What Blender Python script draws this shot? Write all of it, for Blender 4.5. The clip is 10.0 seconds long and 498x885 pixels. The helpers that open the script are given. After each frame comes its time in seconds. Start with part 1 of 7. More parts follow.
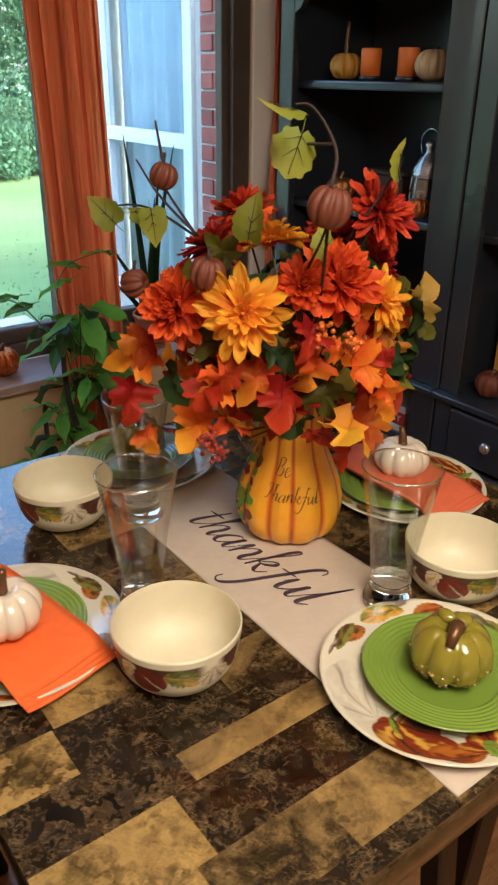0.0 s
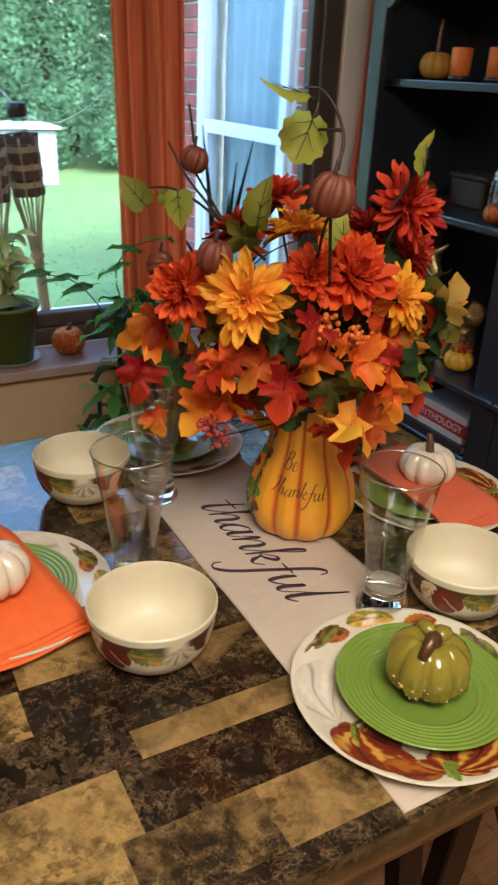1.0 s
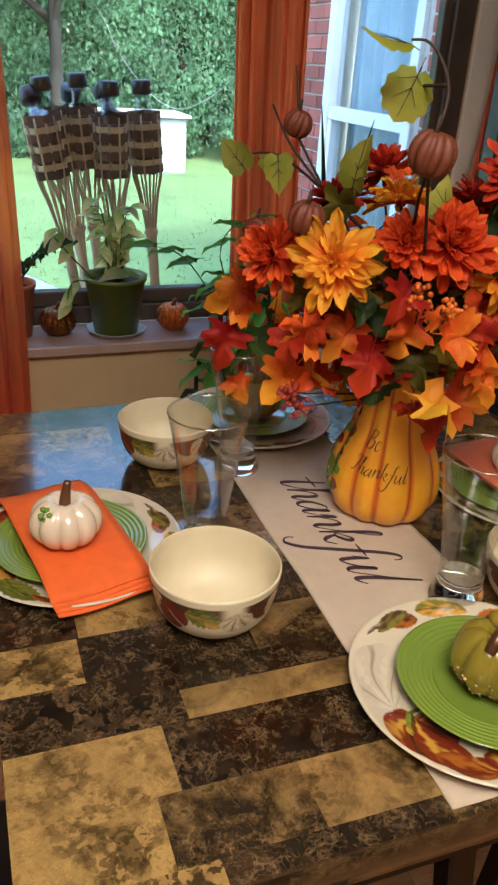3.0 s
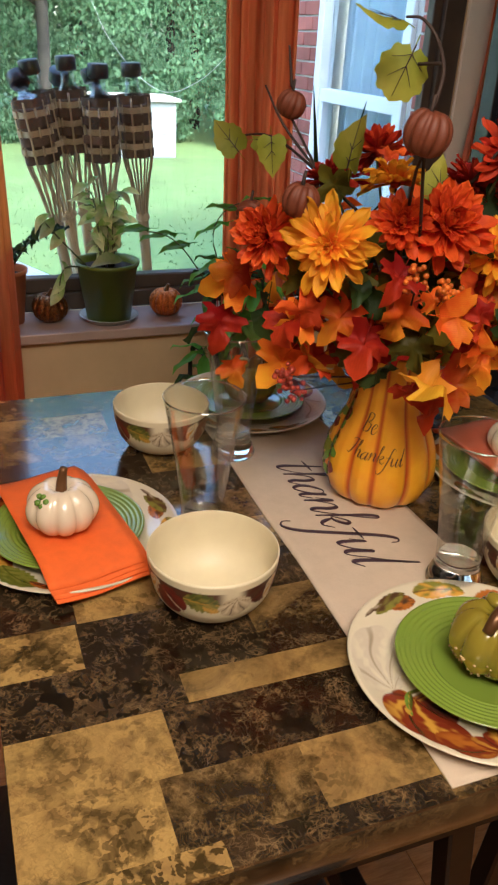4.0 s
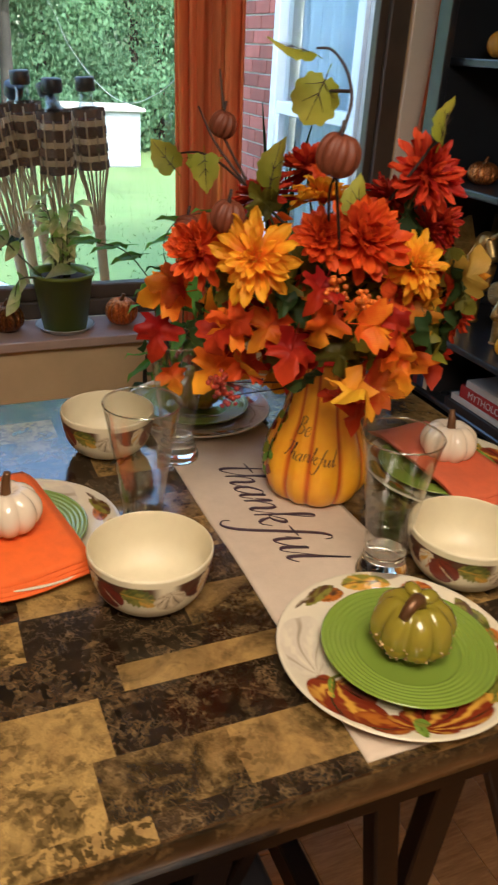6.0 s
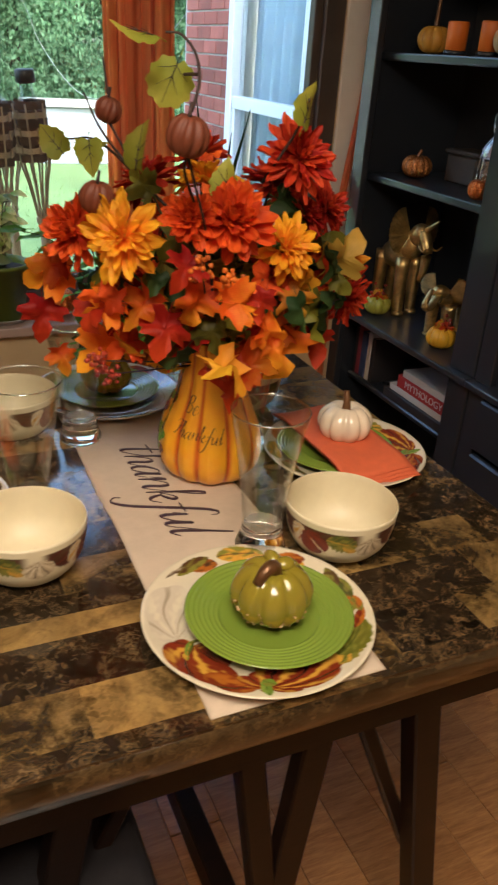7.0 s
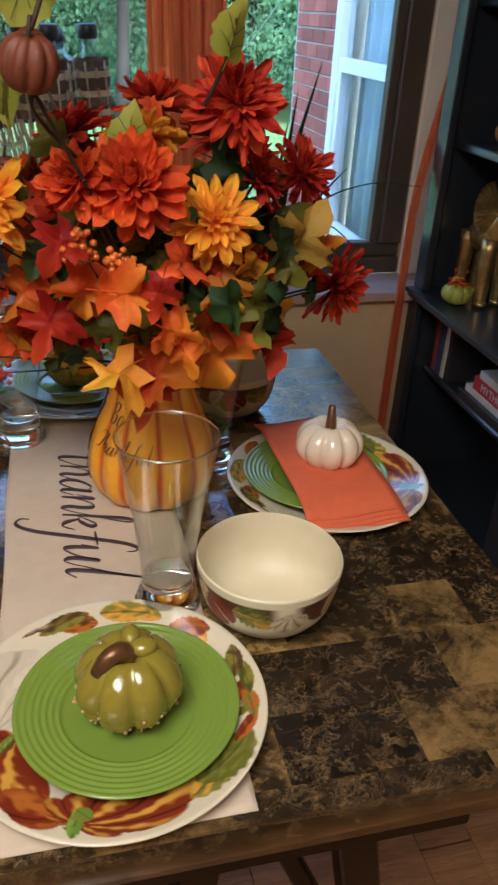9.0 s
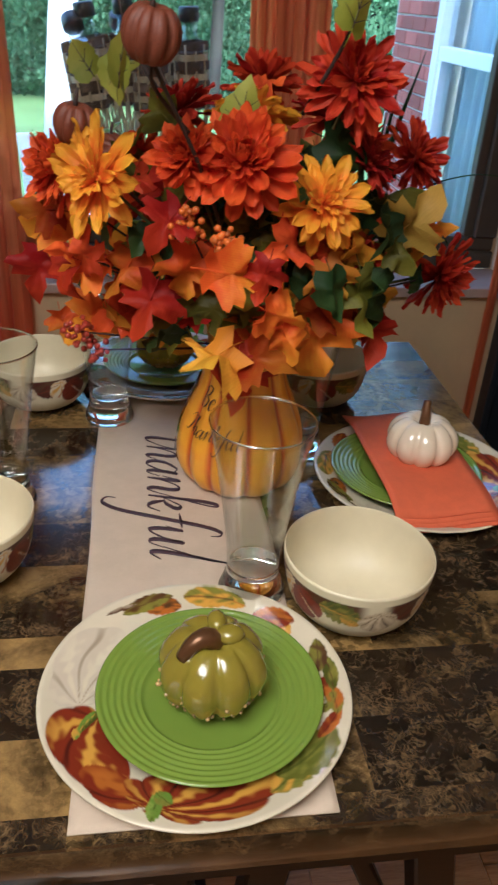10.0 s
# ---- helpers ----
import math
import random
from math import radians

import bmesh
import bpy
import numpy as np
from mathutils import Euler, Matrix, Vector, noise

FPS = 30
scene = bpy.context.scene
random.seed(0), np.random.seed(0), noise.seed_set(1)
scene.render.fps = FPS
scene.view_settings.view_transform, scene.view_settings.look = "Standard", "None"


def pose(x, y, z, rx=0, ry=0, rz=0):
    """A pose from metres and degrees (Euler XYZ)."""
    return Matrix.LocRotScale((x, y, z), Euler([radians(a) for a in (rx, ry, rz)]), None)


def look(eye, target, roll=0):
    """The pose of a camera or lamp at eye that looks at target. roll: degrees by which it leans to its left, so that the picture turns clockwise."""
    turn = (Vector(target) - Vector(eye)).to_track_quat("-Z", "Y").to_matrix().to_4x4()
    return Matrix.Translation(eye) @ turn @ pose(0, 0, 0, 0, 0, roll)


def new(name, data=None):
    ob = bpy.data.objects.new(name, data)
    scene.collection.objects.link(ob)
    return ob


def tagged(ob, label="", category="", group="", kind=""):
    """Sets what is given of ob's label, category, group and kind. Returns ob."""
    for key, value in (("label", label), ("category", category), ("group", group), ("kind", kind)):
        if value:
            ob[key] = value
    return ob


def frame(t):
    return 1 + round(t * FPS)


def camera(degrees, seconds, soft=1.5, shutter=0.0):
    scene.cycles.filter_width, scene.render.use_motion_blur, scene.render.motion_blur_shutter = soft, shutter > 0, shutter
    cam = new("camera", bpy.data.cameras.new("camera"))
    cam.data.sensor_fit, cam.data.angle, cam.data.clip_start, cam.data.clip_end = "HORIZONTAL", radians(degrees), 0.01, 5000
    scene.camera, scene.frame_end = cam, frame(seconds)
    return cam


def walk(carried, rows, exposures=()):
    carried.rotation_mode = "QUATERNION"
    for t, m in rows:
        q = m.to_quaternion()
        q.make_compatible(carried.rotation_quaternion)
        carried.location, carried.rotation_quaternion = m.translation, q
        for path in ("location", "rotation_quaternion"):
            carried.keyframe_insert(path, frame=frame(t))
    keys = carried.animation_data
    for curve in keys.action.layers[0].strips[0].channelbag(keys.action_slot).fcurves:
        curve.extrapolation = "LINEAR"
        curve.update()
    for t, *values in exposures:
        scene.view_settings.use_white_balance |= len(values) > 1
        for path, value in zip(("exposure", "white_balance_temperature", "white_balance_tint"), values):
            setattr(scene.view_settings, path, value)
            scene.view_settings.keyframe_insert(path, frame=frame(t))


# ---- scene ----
cam = camera(35.8, 10.0, 2.3, 0.5)
PATH = [
    (0, (-0.122, -0.303, 1.579), (0.969, 1.135, 0.717), 0.8),
    (0.5, (-0.075, -0.335, 1.567), (0.965, 1.144, 0.714), 2.0),
    (1, (-0.02, -0.366, 1.563), (0.874, 1.2, 0.697), 2.8),
    (1.5, (0.039, -0.401, 1.558), (0.807, 1.234, 0.7), 3.3),
    (2, (0.043, -0.399, 1.548), (0.727, 1.273, 0.69), 4.0),
    (2.5, (0.019, -0.381, 1.533), (0.667, 1.299, 0.66), 3.8),
    (4, (0.013, -0.374, 1.522), (0.67, 1.275, 0.599), 3.3),
    (4.5, (0.01, -0.377, 1.523), (0.672, 1.268, 0.597), 3.3),
    (5, (0.012, -0.38, 1.529), (0.685, 1.265, 0.611), 3.4),
    (5.2, (0.01, -0.384, 1.523), (0.697, 1.262, 0.616), 3.5),
    (6.3, (0.067, -0.475, 1.547), (0.808, 1.149, 0.647), 3.5),
    (6.5, (0.092, -0.504, 1.545), (0.841, 1.118, 0.646), 3.5),
    (7, (0.154, -0.53, 1.537), (0.925, 1.081, 0.635), 4.0),
    (7.5, (0.216, -0.414, 1.529), (1.015, 1.181, 0.624), 5.6),
    (8, (0.267, -0.329, 1.506), (1.071, 1.253, 0.582), 7.9),
    (8.5, (0.41, -0.358, 1.505), (1.018, 1.287, 0.543), 5.9),
    (9, (0.474, -0.384, 1.495), (0.933, 1.302, 0.522), 3.3),
    (9.5, (0.454, -0.377, 1.49), (0.827, 1.322, 0.503), 3.3),
    (10, (0.451, -0.364, 1.481), (0.734, 1.343, 0.479), 3.8),
]
EXPOSURE = [(0.0, 3.22, 5450, 12), (1.0, 3.08, 5200, 11), (2.0, 2.98, 4950, 11), (2.5, 3.0, 5150, 12), (4.0, 3.02, 5650, 15), (5.0, 3.02, 5700, 15), (6.5, 3.03, 5850, 14),
            (7.0, 3.03, 5900, 14), (8.0, 3.0, 5550, 13), (8.5, 2.97, 5250, 12), (10.0, 2.97, 4850, 11)]
walk(cam, [(t, look(eye, target, roll)) for t, eye, target, roll in PATH], EXPOSURE)

# ---- world, sun and lamps ----
world = bpy.data.worlds.new("world")
scene.world = world
world.use_nodes = True
wn = world.node_tree
bg = wn.nodes["Background"]
sky = wn.nodes.new("ShaderNodeTexSky")
sky.sky_type = "NISHITA"
sky.sun_disc = False
sky.sun_elevation = radians(44)
sky.sun_rotation = radians(169)
sky.air_density = 1.4
sky.dust_density = 3.0
wn.links.new(sky.outputs[0], bg.inputs[0])
bg.inputs[1].default_value = 0.15

sun = new("sun", bpy.data.lights.new("sun", "SUN"))
sun.data.energy, sun.data.angle, sun.data.color = 0.75, radians(14), (1.0, 0.95, 0.87)
sun.matrix_world = look((1, -5, 5), (0, 0, 0))


# ---- materials ----
class Nodes:
    def __init__(self, name):
        self.mat = bpy.data.materials.new(name)
        self.mat.use_nodes = True
        self.tree = self.mat.node_tree
        self.bsdf = self.tree.nodes["Principled BSDF"]
        self.out = self.tree.nodes["Material Output"]

    def add(self, kind, **values):
        n = self.tree.nodes.new("ShaderNode" + kind)
        for k, v in values.items():
            if k in n.inputs:
                n.inputs[k].default_value = v
        return n

    def link(self, a, b):
        self.tree.links.new(a, b)

    def coords(self, which="Object", scale=(1, 1, 1), shift_random=False):
        tc = self.add("TexCoord")
        mp = self.add("Mapping")
        mp.inputs["Scale"].default_value = scale
        self.link(tc.outputs[which], mp.inputs["Vector"])
        if shift_random:
            info = self.add("ObjectInfo")
            mul = self.add("Math")
            mul.operation = "MULTIPLY"
            mul.inputs[1].default_value = 37.0
            self.link(info.outputs["Random"], mul.inputs[0])
            self.link(mul.outputs[0], mp.inputs["Location"])
        return mp.outputs["Vector"]

    def noise(self, vec, scale, detail=4.0, rough=0.55, distort=0.0):
        n = self.add("TexNoise", Scale=scale, Detail=detail, Roughness=rough, Distortion=distort)
        self.link(vec, n.inputs["Vector"])
        return n.outputs["Fac"]

    def ramp(self, fac, stops, mode="LINEAR"):
        r = self.add("ValToRGB")
        r.color_ramp.interpolation = mode
        el = r.color_ramp.elements
        while len(el) < len(stops):
            el.new(0.5)
        for e, (p, c) in zip(el, stops):
            e.position, e.color = p, (*c, 1)
        self.link(fac, r.inputs["Fac"])
        return r.outputs["Color"]

    def mix(self, fac, a, b, blend="MIX"):
        m = self.add("Mix")
        m.data_type, m.blend_type = "RGBA", blend
        for sock, v in ((m.inputs[0], fac), (m.inputs[6], a), (m.inputs[7], b)):
            if isinstance(v, (int, float)):
                sock.default_value = v
            elif isinstance(v, tuple):
                sock.default_value = (*v, 1)
            else:
                self.link(v, sock)
        return m.outputs[2]

    def bump(self, height, strength=0.2, dist=0.002):
        b = self.add("Bump", Strength=strength, Distance=dist)
        self.link(height, b.inputs["Height"])
        self.link(b.outputs[0], self.bsdf.inputs["Normal"])

    def base(self, c):
        if isinstance(c, tuple):
            self.bsdf.inputs["Base Color"].default_value = (*c, 1)
        else:
            self.link(c, self.bsdf.inputs["Base Color"])

    def set(self, **kw):
        for k, v in kw.items():
            self.bsdf.inputs[k.replace("_", " ")].default_value = v
        return self


def plain(name, color, rough=0.5, metal=0.0, scale=30.0, vary=0.25, bump=0.1, rnd=0.0, coat=0.0, which="Object"):
    """One surface with variation at two scales, small relief, and optional change from object to object."""
    m = Nodes(name)
    v = m.coords(which, shift_random=True)
    big = m.noise(v, scale * 0.15, 3)
    fine = m.noise(v, scale, 6, 0.65)
    dark = tuple(c * (1 - vary) for c in color)
    lite = tuple(min(1, c * (1 + vary * 0.6)) for c in color)
    c = m.ramp(big, [(0.3, dark), (0.7, lite)])
    c = m.mix(0.25, c, m.ramp(fine, [(0.3, dark), (0.7, lite)]))
    if rnd:
        info = m.add("ObjectInfo")
        hs = m.add("HueSaturation")
        rr = m.add("MapRange")
        rr.inputs["To Min"].default_value, rr.inputs["To Max"].default_value = 1 - rnd, 1 + rnd
        m.link(info.outputs["Random"], rr.inputs["Value"])
        m.link(rr.outputs[0], hs.inputs["Value"])
        m.link(c, hs.inputs["Color"])
        c = hs.outputs[0]
    m.base(c)
    m.set(Roughness=rough, Metallic=metal, Coat_Weight=coat)
    rg = m.add("MapRange")
    rg.inputs["To Min"].default_value, rg.inputs["To Max"].default_value = max(0.02, rough - 0.07), min(1, rough + 0.07)
    m.link(big, rg.inputs["Value"])
    m.link(rg.outputs[0], m.bsdf.inputs["Roughness"])
    if bump:
        m.bump(fine, bump)
    return m.mat


def leafy(name, base, tip, rough=0.55, length=1.0, rnd=0.12, transl=0.35):
    """Thin cloth or living leaf: colour runs along its length (local x), some light passes through."""
    m = Nodes(name)
    tc = m.add("TexCoord")
    sep = m.add("SeparateXYZ")
    m.link(tc.outputs["Object"], sep.inputs[0])
    mr = m.add("MapRange")
    mr.inputs["From Max"].default_value = length
    m.link(sep.outputs["X"], mr.inputs["Value"])
    v = m.coords("Object", shift_random=True)
    n = m.noise(v, 5.0 / length, 5, 0.6)
    add = m.add("Math")
    add.operation = "MULTIPLY_ADD"
    add.inputs[1].default_value, add.inputs[2].default_value = 0.7, -0.35
    m.link(n, add.inputs[0])
    s = m.add("Math")
    m.link(mr.outputs[0], s.inputs[0])
    m.link(add.outputs[0], s.inputs[1])
    c = m.ramp(s.outputs[0], [(0.15, base), (0.8, tip)])
    ribs = m.add("TexWave", Scale=9.0 / length, Distortion=1.5, Detail=2.0)
    ribs.bands_direction = "Y"
    m.link(v, ribs.inputs["Vector"])
    c = m.mix(0.05, c, m.mix(1.0, c, ribs.outputs["Color"], "MULTIPLY"))
    info = m.add("ObjectInfo")
    hs = m.add("HueSaturation")
    for key, lo, hi in (("Value", 1 - rnd * 1.6, 1 + rnd), ("Hue", 0.497, 0.5 + rnd * 0.05)):
        rr = m.add("MapRange")
        rr.inputs["To Min"].default_value, rr.inputs["To Max"].default_value = lo, hi
        m.link(info.outputs["Random"], rr.inputs["Value"])
        m.link(rr.outputs[0], hs.inputs[key])
    m.link(c, hs.inputs["Color"])
    m.base(hs.outputs[0])
    m.set(Roughness=rough, Specular_IOR_Level=0.3)
    m.bump(ribs.outputs["Fac"], 0.10, 0.001 * length * 10)
    tr = m.add("BsdfTranslucent")
    m.link(hs.outputs[0], tr.inputs["Color"])
    mx = m.add("MixShader")
    mx.inputs[0].default_value = transl
    m.link(m.bsdf.outputs[0], mx.inputs[1])
    m.link(tr.outputs[0], mx.inputs[2])
    m.link(mx.outputs[0], m.out.inputs["Surface"])
    return m.mat


def crown_leaf(name, color):
    """Far foliage: clumps of light and deep green, with light through the leaves."""
    m = Nodes(name)
    v = m.coords("Object", shift_random=True)
    c = m.ramp(m.noise(v, 0.9, 5, 0.6), [(0.32, tuple(x * 0.55 for x in color)), (0.68, tuple(x * 1.35 for x in color))])
    m.base(c)
    m.set(Roughness=0.9, Specular_IOR_Level=0.1)
    tr = m.add("BsdfTranslucent")
    m.link(c, tr.inputs["Color"])
    mx = m.add("MixShader")
    mx.inputs[0].default_value = 0.5
    m.link(m.bsdf.outputs[0], mx.inputs[1])
    m.link(tr.outputs[0], mx.inputs[2])
    m.link(mx.outputs[0], m.out.inputs["Surface"])
    return m.mat


def marble(name, ground, vein, patch, amount, spread, pit, web=1.0):
    """Clouded stone print: soft clouds at three scales, thin crooked veins, cracked webs and dark pits.
    amount and spread: where the second tone begins and how softly; pit: how rare the pits are; web: how strong the cracks are."""
    m = Nodes(name)
    v = m.coords("Object", shift_random=True)
    cloud = m.noise(v, 13, 8, 0.62, 0.8)
    blot = m.noise(v, 42, 7, 0.68, 0.5)
    big = m.noise(v, 5, 3, 0.5, 0.6)
    c = m.mix(m.ramp(cloud, [(amount - spread, (0, 0, 0)), (amount + spread, (1, 1, 1))]), ground, patch)
    half = tuple((a + b) * 0.5 for a, b in zip(vein, ground))
    c = m.mix(m.ramp(blot, [(0.52, (0, 0, 0)), (0.74, (0.75, 0.75, 0.75))]), c, half)
    c = m.mix(m.ramp(blot, [(0.26, (0.7, 0.7, 0.7)), (0.44, (0, 0, 0))]), c, patch)
    gate = m.ramp(big, [(0.36, (0, 0, 0)), (0.58, (1, 1, 1))])
    warp = m.add("TexNoise", Scale=22.0, Detail=4.0)
    m.link(v, warp.inputs["Vector"])
    wv = m.add("VectorMath")
    wv.operation = "MULTIPLY_ADD"
    wv.inputs[1].default_value = (0.10, 0.10, 0.10)
    m.link(warp.outputs["Color"], wv.inputs[0])
    m.link(v, wv.inputs[2])
    for scale, width, weight in ((24.0, 0.022, 0.35 * web), (52.0, 0.05, 0.5 * web), (110.0, 0.10, 0.45)):
        vor = m.add("TexVoronoi", Scale=scale)
        vor.feature = "DISTANCE_TO_EDGE"
        m.link(wv.outputs[0], vor.inputs["Vector"])
        crack = m.ramp(vor.outputs["Distance"], [(0.0, (weight, weight, weight)), (width, (0, 0, 0))])
        c = m.mix(m.mix(1.0, crack, m.ramp(blot, [(0.40, (0, 0, 0)), (0.60, (1, 1, 1))]), "MULTIPLY"), c, vein)
    pits = m.mix(1.0, gate, m.ramp(cloud, [(0.40, (0.25, 0.25, 0.25)), (0.60, (1, 1, 1))]), "MULTIPLY")
    for scale in (115, 58, 27):
        speck = m.noise(v, scale, 2, 0.5, 0.3)
        c = m.mix(m.mix(1.0, m.ramp(speck, [(pit, (0, 0, 0)), (pit + 0.035, (0.9, 0.9, 0.9))]), pits, "MULTIPLY"), c, tuple(x * 0.10 for x in ground))
    m.base(c)
    m.set(Roughness=0.15, Specular_IOR_Level=0.5, Coat_Weight=0.4, Coat_Roughness=0.08)
    m.bump(blot, 0.03, 0.001)
    return m.mat


def wood(name, dark, lite, rough=0.4, scale=6.0, axis="X", rnd=0.15, spec=0.5):
    m = Nodes(name)
    st = (1, 9, 9) if axis == "X" else (9, 1, 9) if axis == "Y" else (9, 9, 1)
    v = m.coords("Object", st, shift_random=True)
    g = m.noise(v, scale, 7, 0.6, 1.2)
    f = m.noise(v, scale * 7, 4, 0.6)
    c = m.ramp(g, [(0.3, dark), (0.7, lite)])
    c = m.mix(0.3, c, m.ramp(f, [(0.35, dark), (0.65, lite)]))
    info = m.add("ObjectInfo")
    hs = m.add("HueSaturation")
    rr = m.add("MapRange")
    rr.inputs["To Min"].default_value, rr.inputs["To Max"].default_value = 1 - rnd, 1 + rnd
    m.link(info.outputs["Random"], rr.inputs["Value"])
    m.link(rr.outputs[0], hs.inputs["Value"])
    m.link(c, hs.inputs["Color"])
    m.base(hs.outputs[0])
    m.set(Roughness=rough, Specular_IOR_Level=spec)
    m.bump(f, 0.12, 0.001)
    return m.mat


def glitter(name, color, deep):
    m = Nodes(name)
    v = m.coords("Object")
    vor = m.add("TexVoronoi", Scale=420.0)
    m.link(v, vor.inputs["Vector"])
    c = m.ramp(vor.outputs["Color"], [(0.2, deep), (0.8, color)])
    m.base(c)
    m.set(Roughness=0.3, Metallic=0.75)
    nv = m.add("VectorMath")
    nv.operation = "SUBTRACT"
    nv.inputs[1].default_value = (0.5, 0.5, 0.5)
    m.link(vor.outputs["Color"], nv.inputs[0])
    geo = m.add("NewGeometry")
    ma = m.add("VectorMath")
    ma.operation = "MULTIPLY_ADD"
    ma.inputs[1].default_value = (0.9, 0.9, 0.9)
    m.link(nv.outputs[0], ma.inputs[0])
    m.link(geo.outputs["Normal"], ma.inputs[2])
    nn = m.add("VectorMath")
    nn.operation = "NORMALIZE"
    m.link(ma.outputs[0], nn.inputs[0])
    m.link(nn.outputs[0], m.bsdf.inputs["Normal"])
    return m.mat


def clear_glass(name, tint=(1, 1, 1), ior=1.45):
    m = Nodes(name)
    g = m.add("BsdfGlass", IOR=ior, Roughness=0.0)
    g.inputs["Color"].default_value = (*tint, 1)
    m.link(g.outputs[0], m.out.inputs["Surface"])
    return m.mat


def thin_glass(name, tint, ior=1.5):
    """A thin glass wall: clear, with gloss that rises towards its edges."""
    m = Nodes(name)
    t = m.add("BsdfTransparent")
    t.inputs[0].default_value = (*tint, 1)
    g = m.add("BsdfGlossy", Roughness=0.015)
    f = m.add("LayerWeight", Blend=0.25)
    k = m.add("Math")
    k.operation = "MULTIPLY_ADD"
    k.inputs[1].default_value, k.inputs[2].default_value = 0.72, 0.035
    pw = m.add("Math")
    pw.operation = "POWER"
    pw.inputs[1].default_value = 1.5
    m.link(f.outputs["Facing"], pw.inputs[0])
    m.link(pw.outputs[0], k.inputs[0])
    x = m.add("MixShader")
    m.link(k.outputs[0], x.inputs[0])
    m.link(t.outputs[0], x.inputs[1])
    m.link(g.outputs[0], x.inputs[2])
    m.link(x.outputs[0], m.out.inputs["Surface"])
    return m.mat


def window_glass(name):
    m = Nodes(name)
    t = m.add("BsdfTransparent")
    t.inputs[0].default_value = (0.93, 0.96, 0.95, 1)
    g = m.add("BsdfGlossy", Roughness=0.02)
    x = m.add("MixShader")
    x.inputs[0].default_value = 0.03
    m.link(t.outputs[0], x.inputs[1])
    m.link(g.outputs[0], x.inputs[2])
    m.link(x.outputs[0], m.out.inputs["Surface"])
    return m.mat


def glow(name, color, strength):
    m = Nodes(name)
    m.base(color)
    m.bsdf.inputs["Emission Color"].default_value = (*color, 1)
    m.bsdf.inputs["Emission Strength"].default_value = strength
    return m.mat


def sheer(name, base):
    m = Nodes(name)
    v = m.coords("Object", (1, 1, 0.04))
    n = m.noise(v, 60, 5, 0.6)
    w = m.noise(m.coords("Object", (1, 1, 1)), 500, 2)
    c = m.ramp(n, [(0.3, tuple(x * 0.68 for x in base)), (0.7, base)])
    m.base(c)
    m.set(Roughness=0.55, Sheen_Weight=0.3)
    m.bump(w, 0.12, 0.0006)
    tl = m.add("BsdfTranslucent")
    m.link(c, tl.inputs[0])
    tp = m.add("BsdfTransparent")
    tp.inputs[0].default_value = (1.0, 0.50, 0.26, 1)
    a = m.add("MixShader")
    a.inputs[0].default_value = 0.68
    m.link(m.bsdf.outputs[0], a.inputs[1])
    m.link(tl.outputs[0], a.inputs[2])
    b = m.add("MixShader")
    b.inputs[0].default_value = 0.42
    m.link(a.outputs[0], b.inputs[1])
    m.link(tp.outputs[0], b.inputs[2])
    m.link(b.outputs[0], m.out.inputs["Surface"])
    return m.mat


def painted_glaze(name, rough, coat):
    """Glaze over brushwork that the turned bodies carry."""
    m = Nodes(name)
    att = m.add("Attribute")
    att.attribute_name = "paint"
    n = m.noise(m.coords("Object", shift_random=True), 60, 5)
    m.base(m.mix(0.10, att.outputs["Color"], m.mix(1.0, att.outputs["Color"], m.ramp(n, [(0.3, (0.55, 0.5, 0.45)), (0.7, (1, 1, 1))]), "MULTIPLY")))
    m.set(Roughness=rough, Coat_Weight=coat, Coat_Roughness=0.08)
    return m.mat


def vase_paint(name):
    """Golden gourd glaze with deep orange grooves, and a patch of painted flowers round one side."""
    m = Nodes(name)
    v = m.coords("Object")
    att = m.add("Attribute")
    att.attribute_name = "groove"
    n = m.noise(v, 40, 5)
    groove = m.ramp(att.outputs["Fac"], [(0.04, (0, 0, 0)), (0.34, (1, 1, 1))])
    c = m.mix(groove, m.ramp(n, [(0.3, (0.60, 0.085, 0.006)), (0.7, (0.48, 0.055, 0.005))]),
              m.ramp(n, [(0.3, (0.88, 0.36, 0.010)), (0.7, (0.92, 0.47, 0.014))]))
    m.base(c)
    m.set(Roughness=0.28, Coat_Weight=0.5, Coat_Roughness=0.12)
    m.bump(n, 0.05, 0.001)
    return m.mat


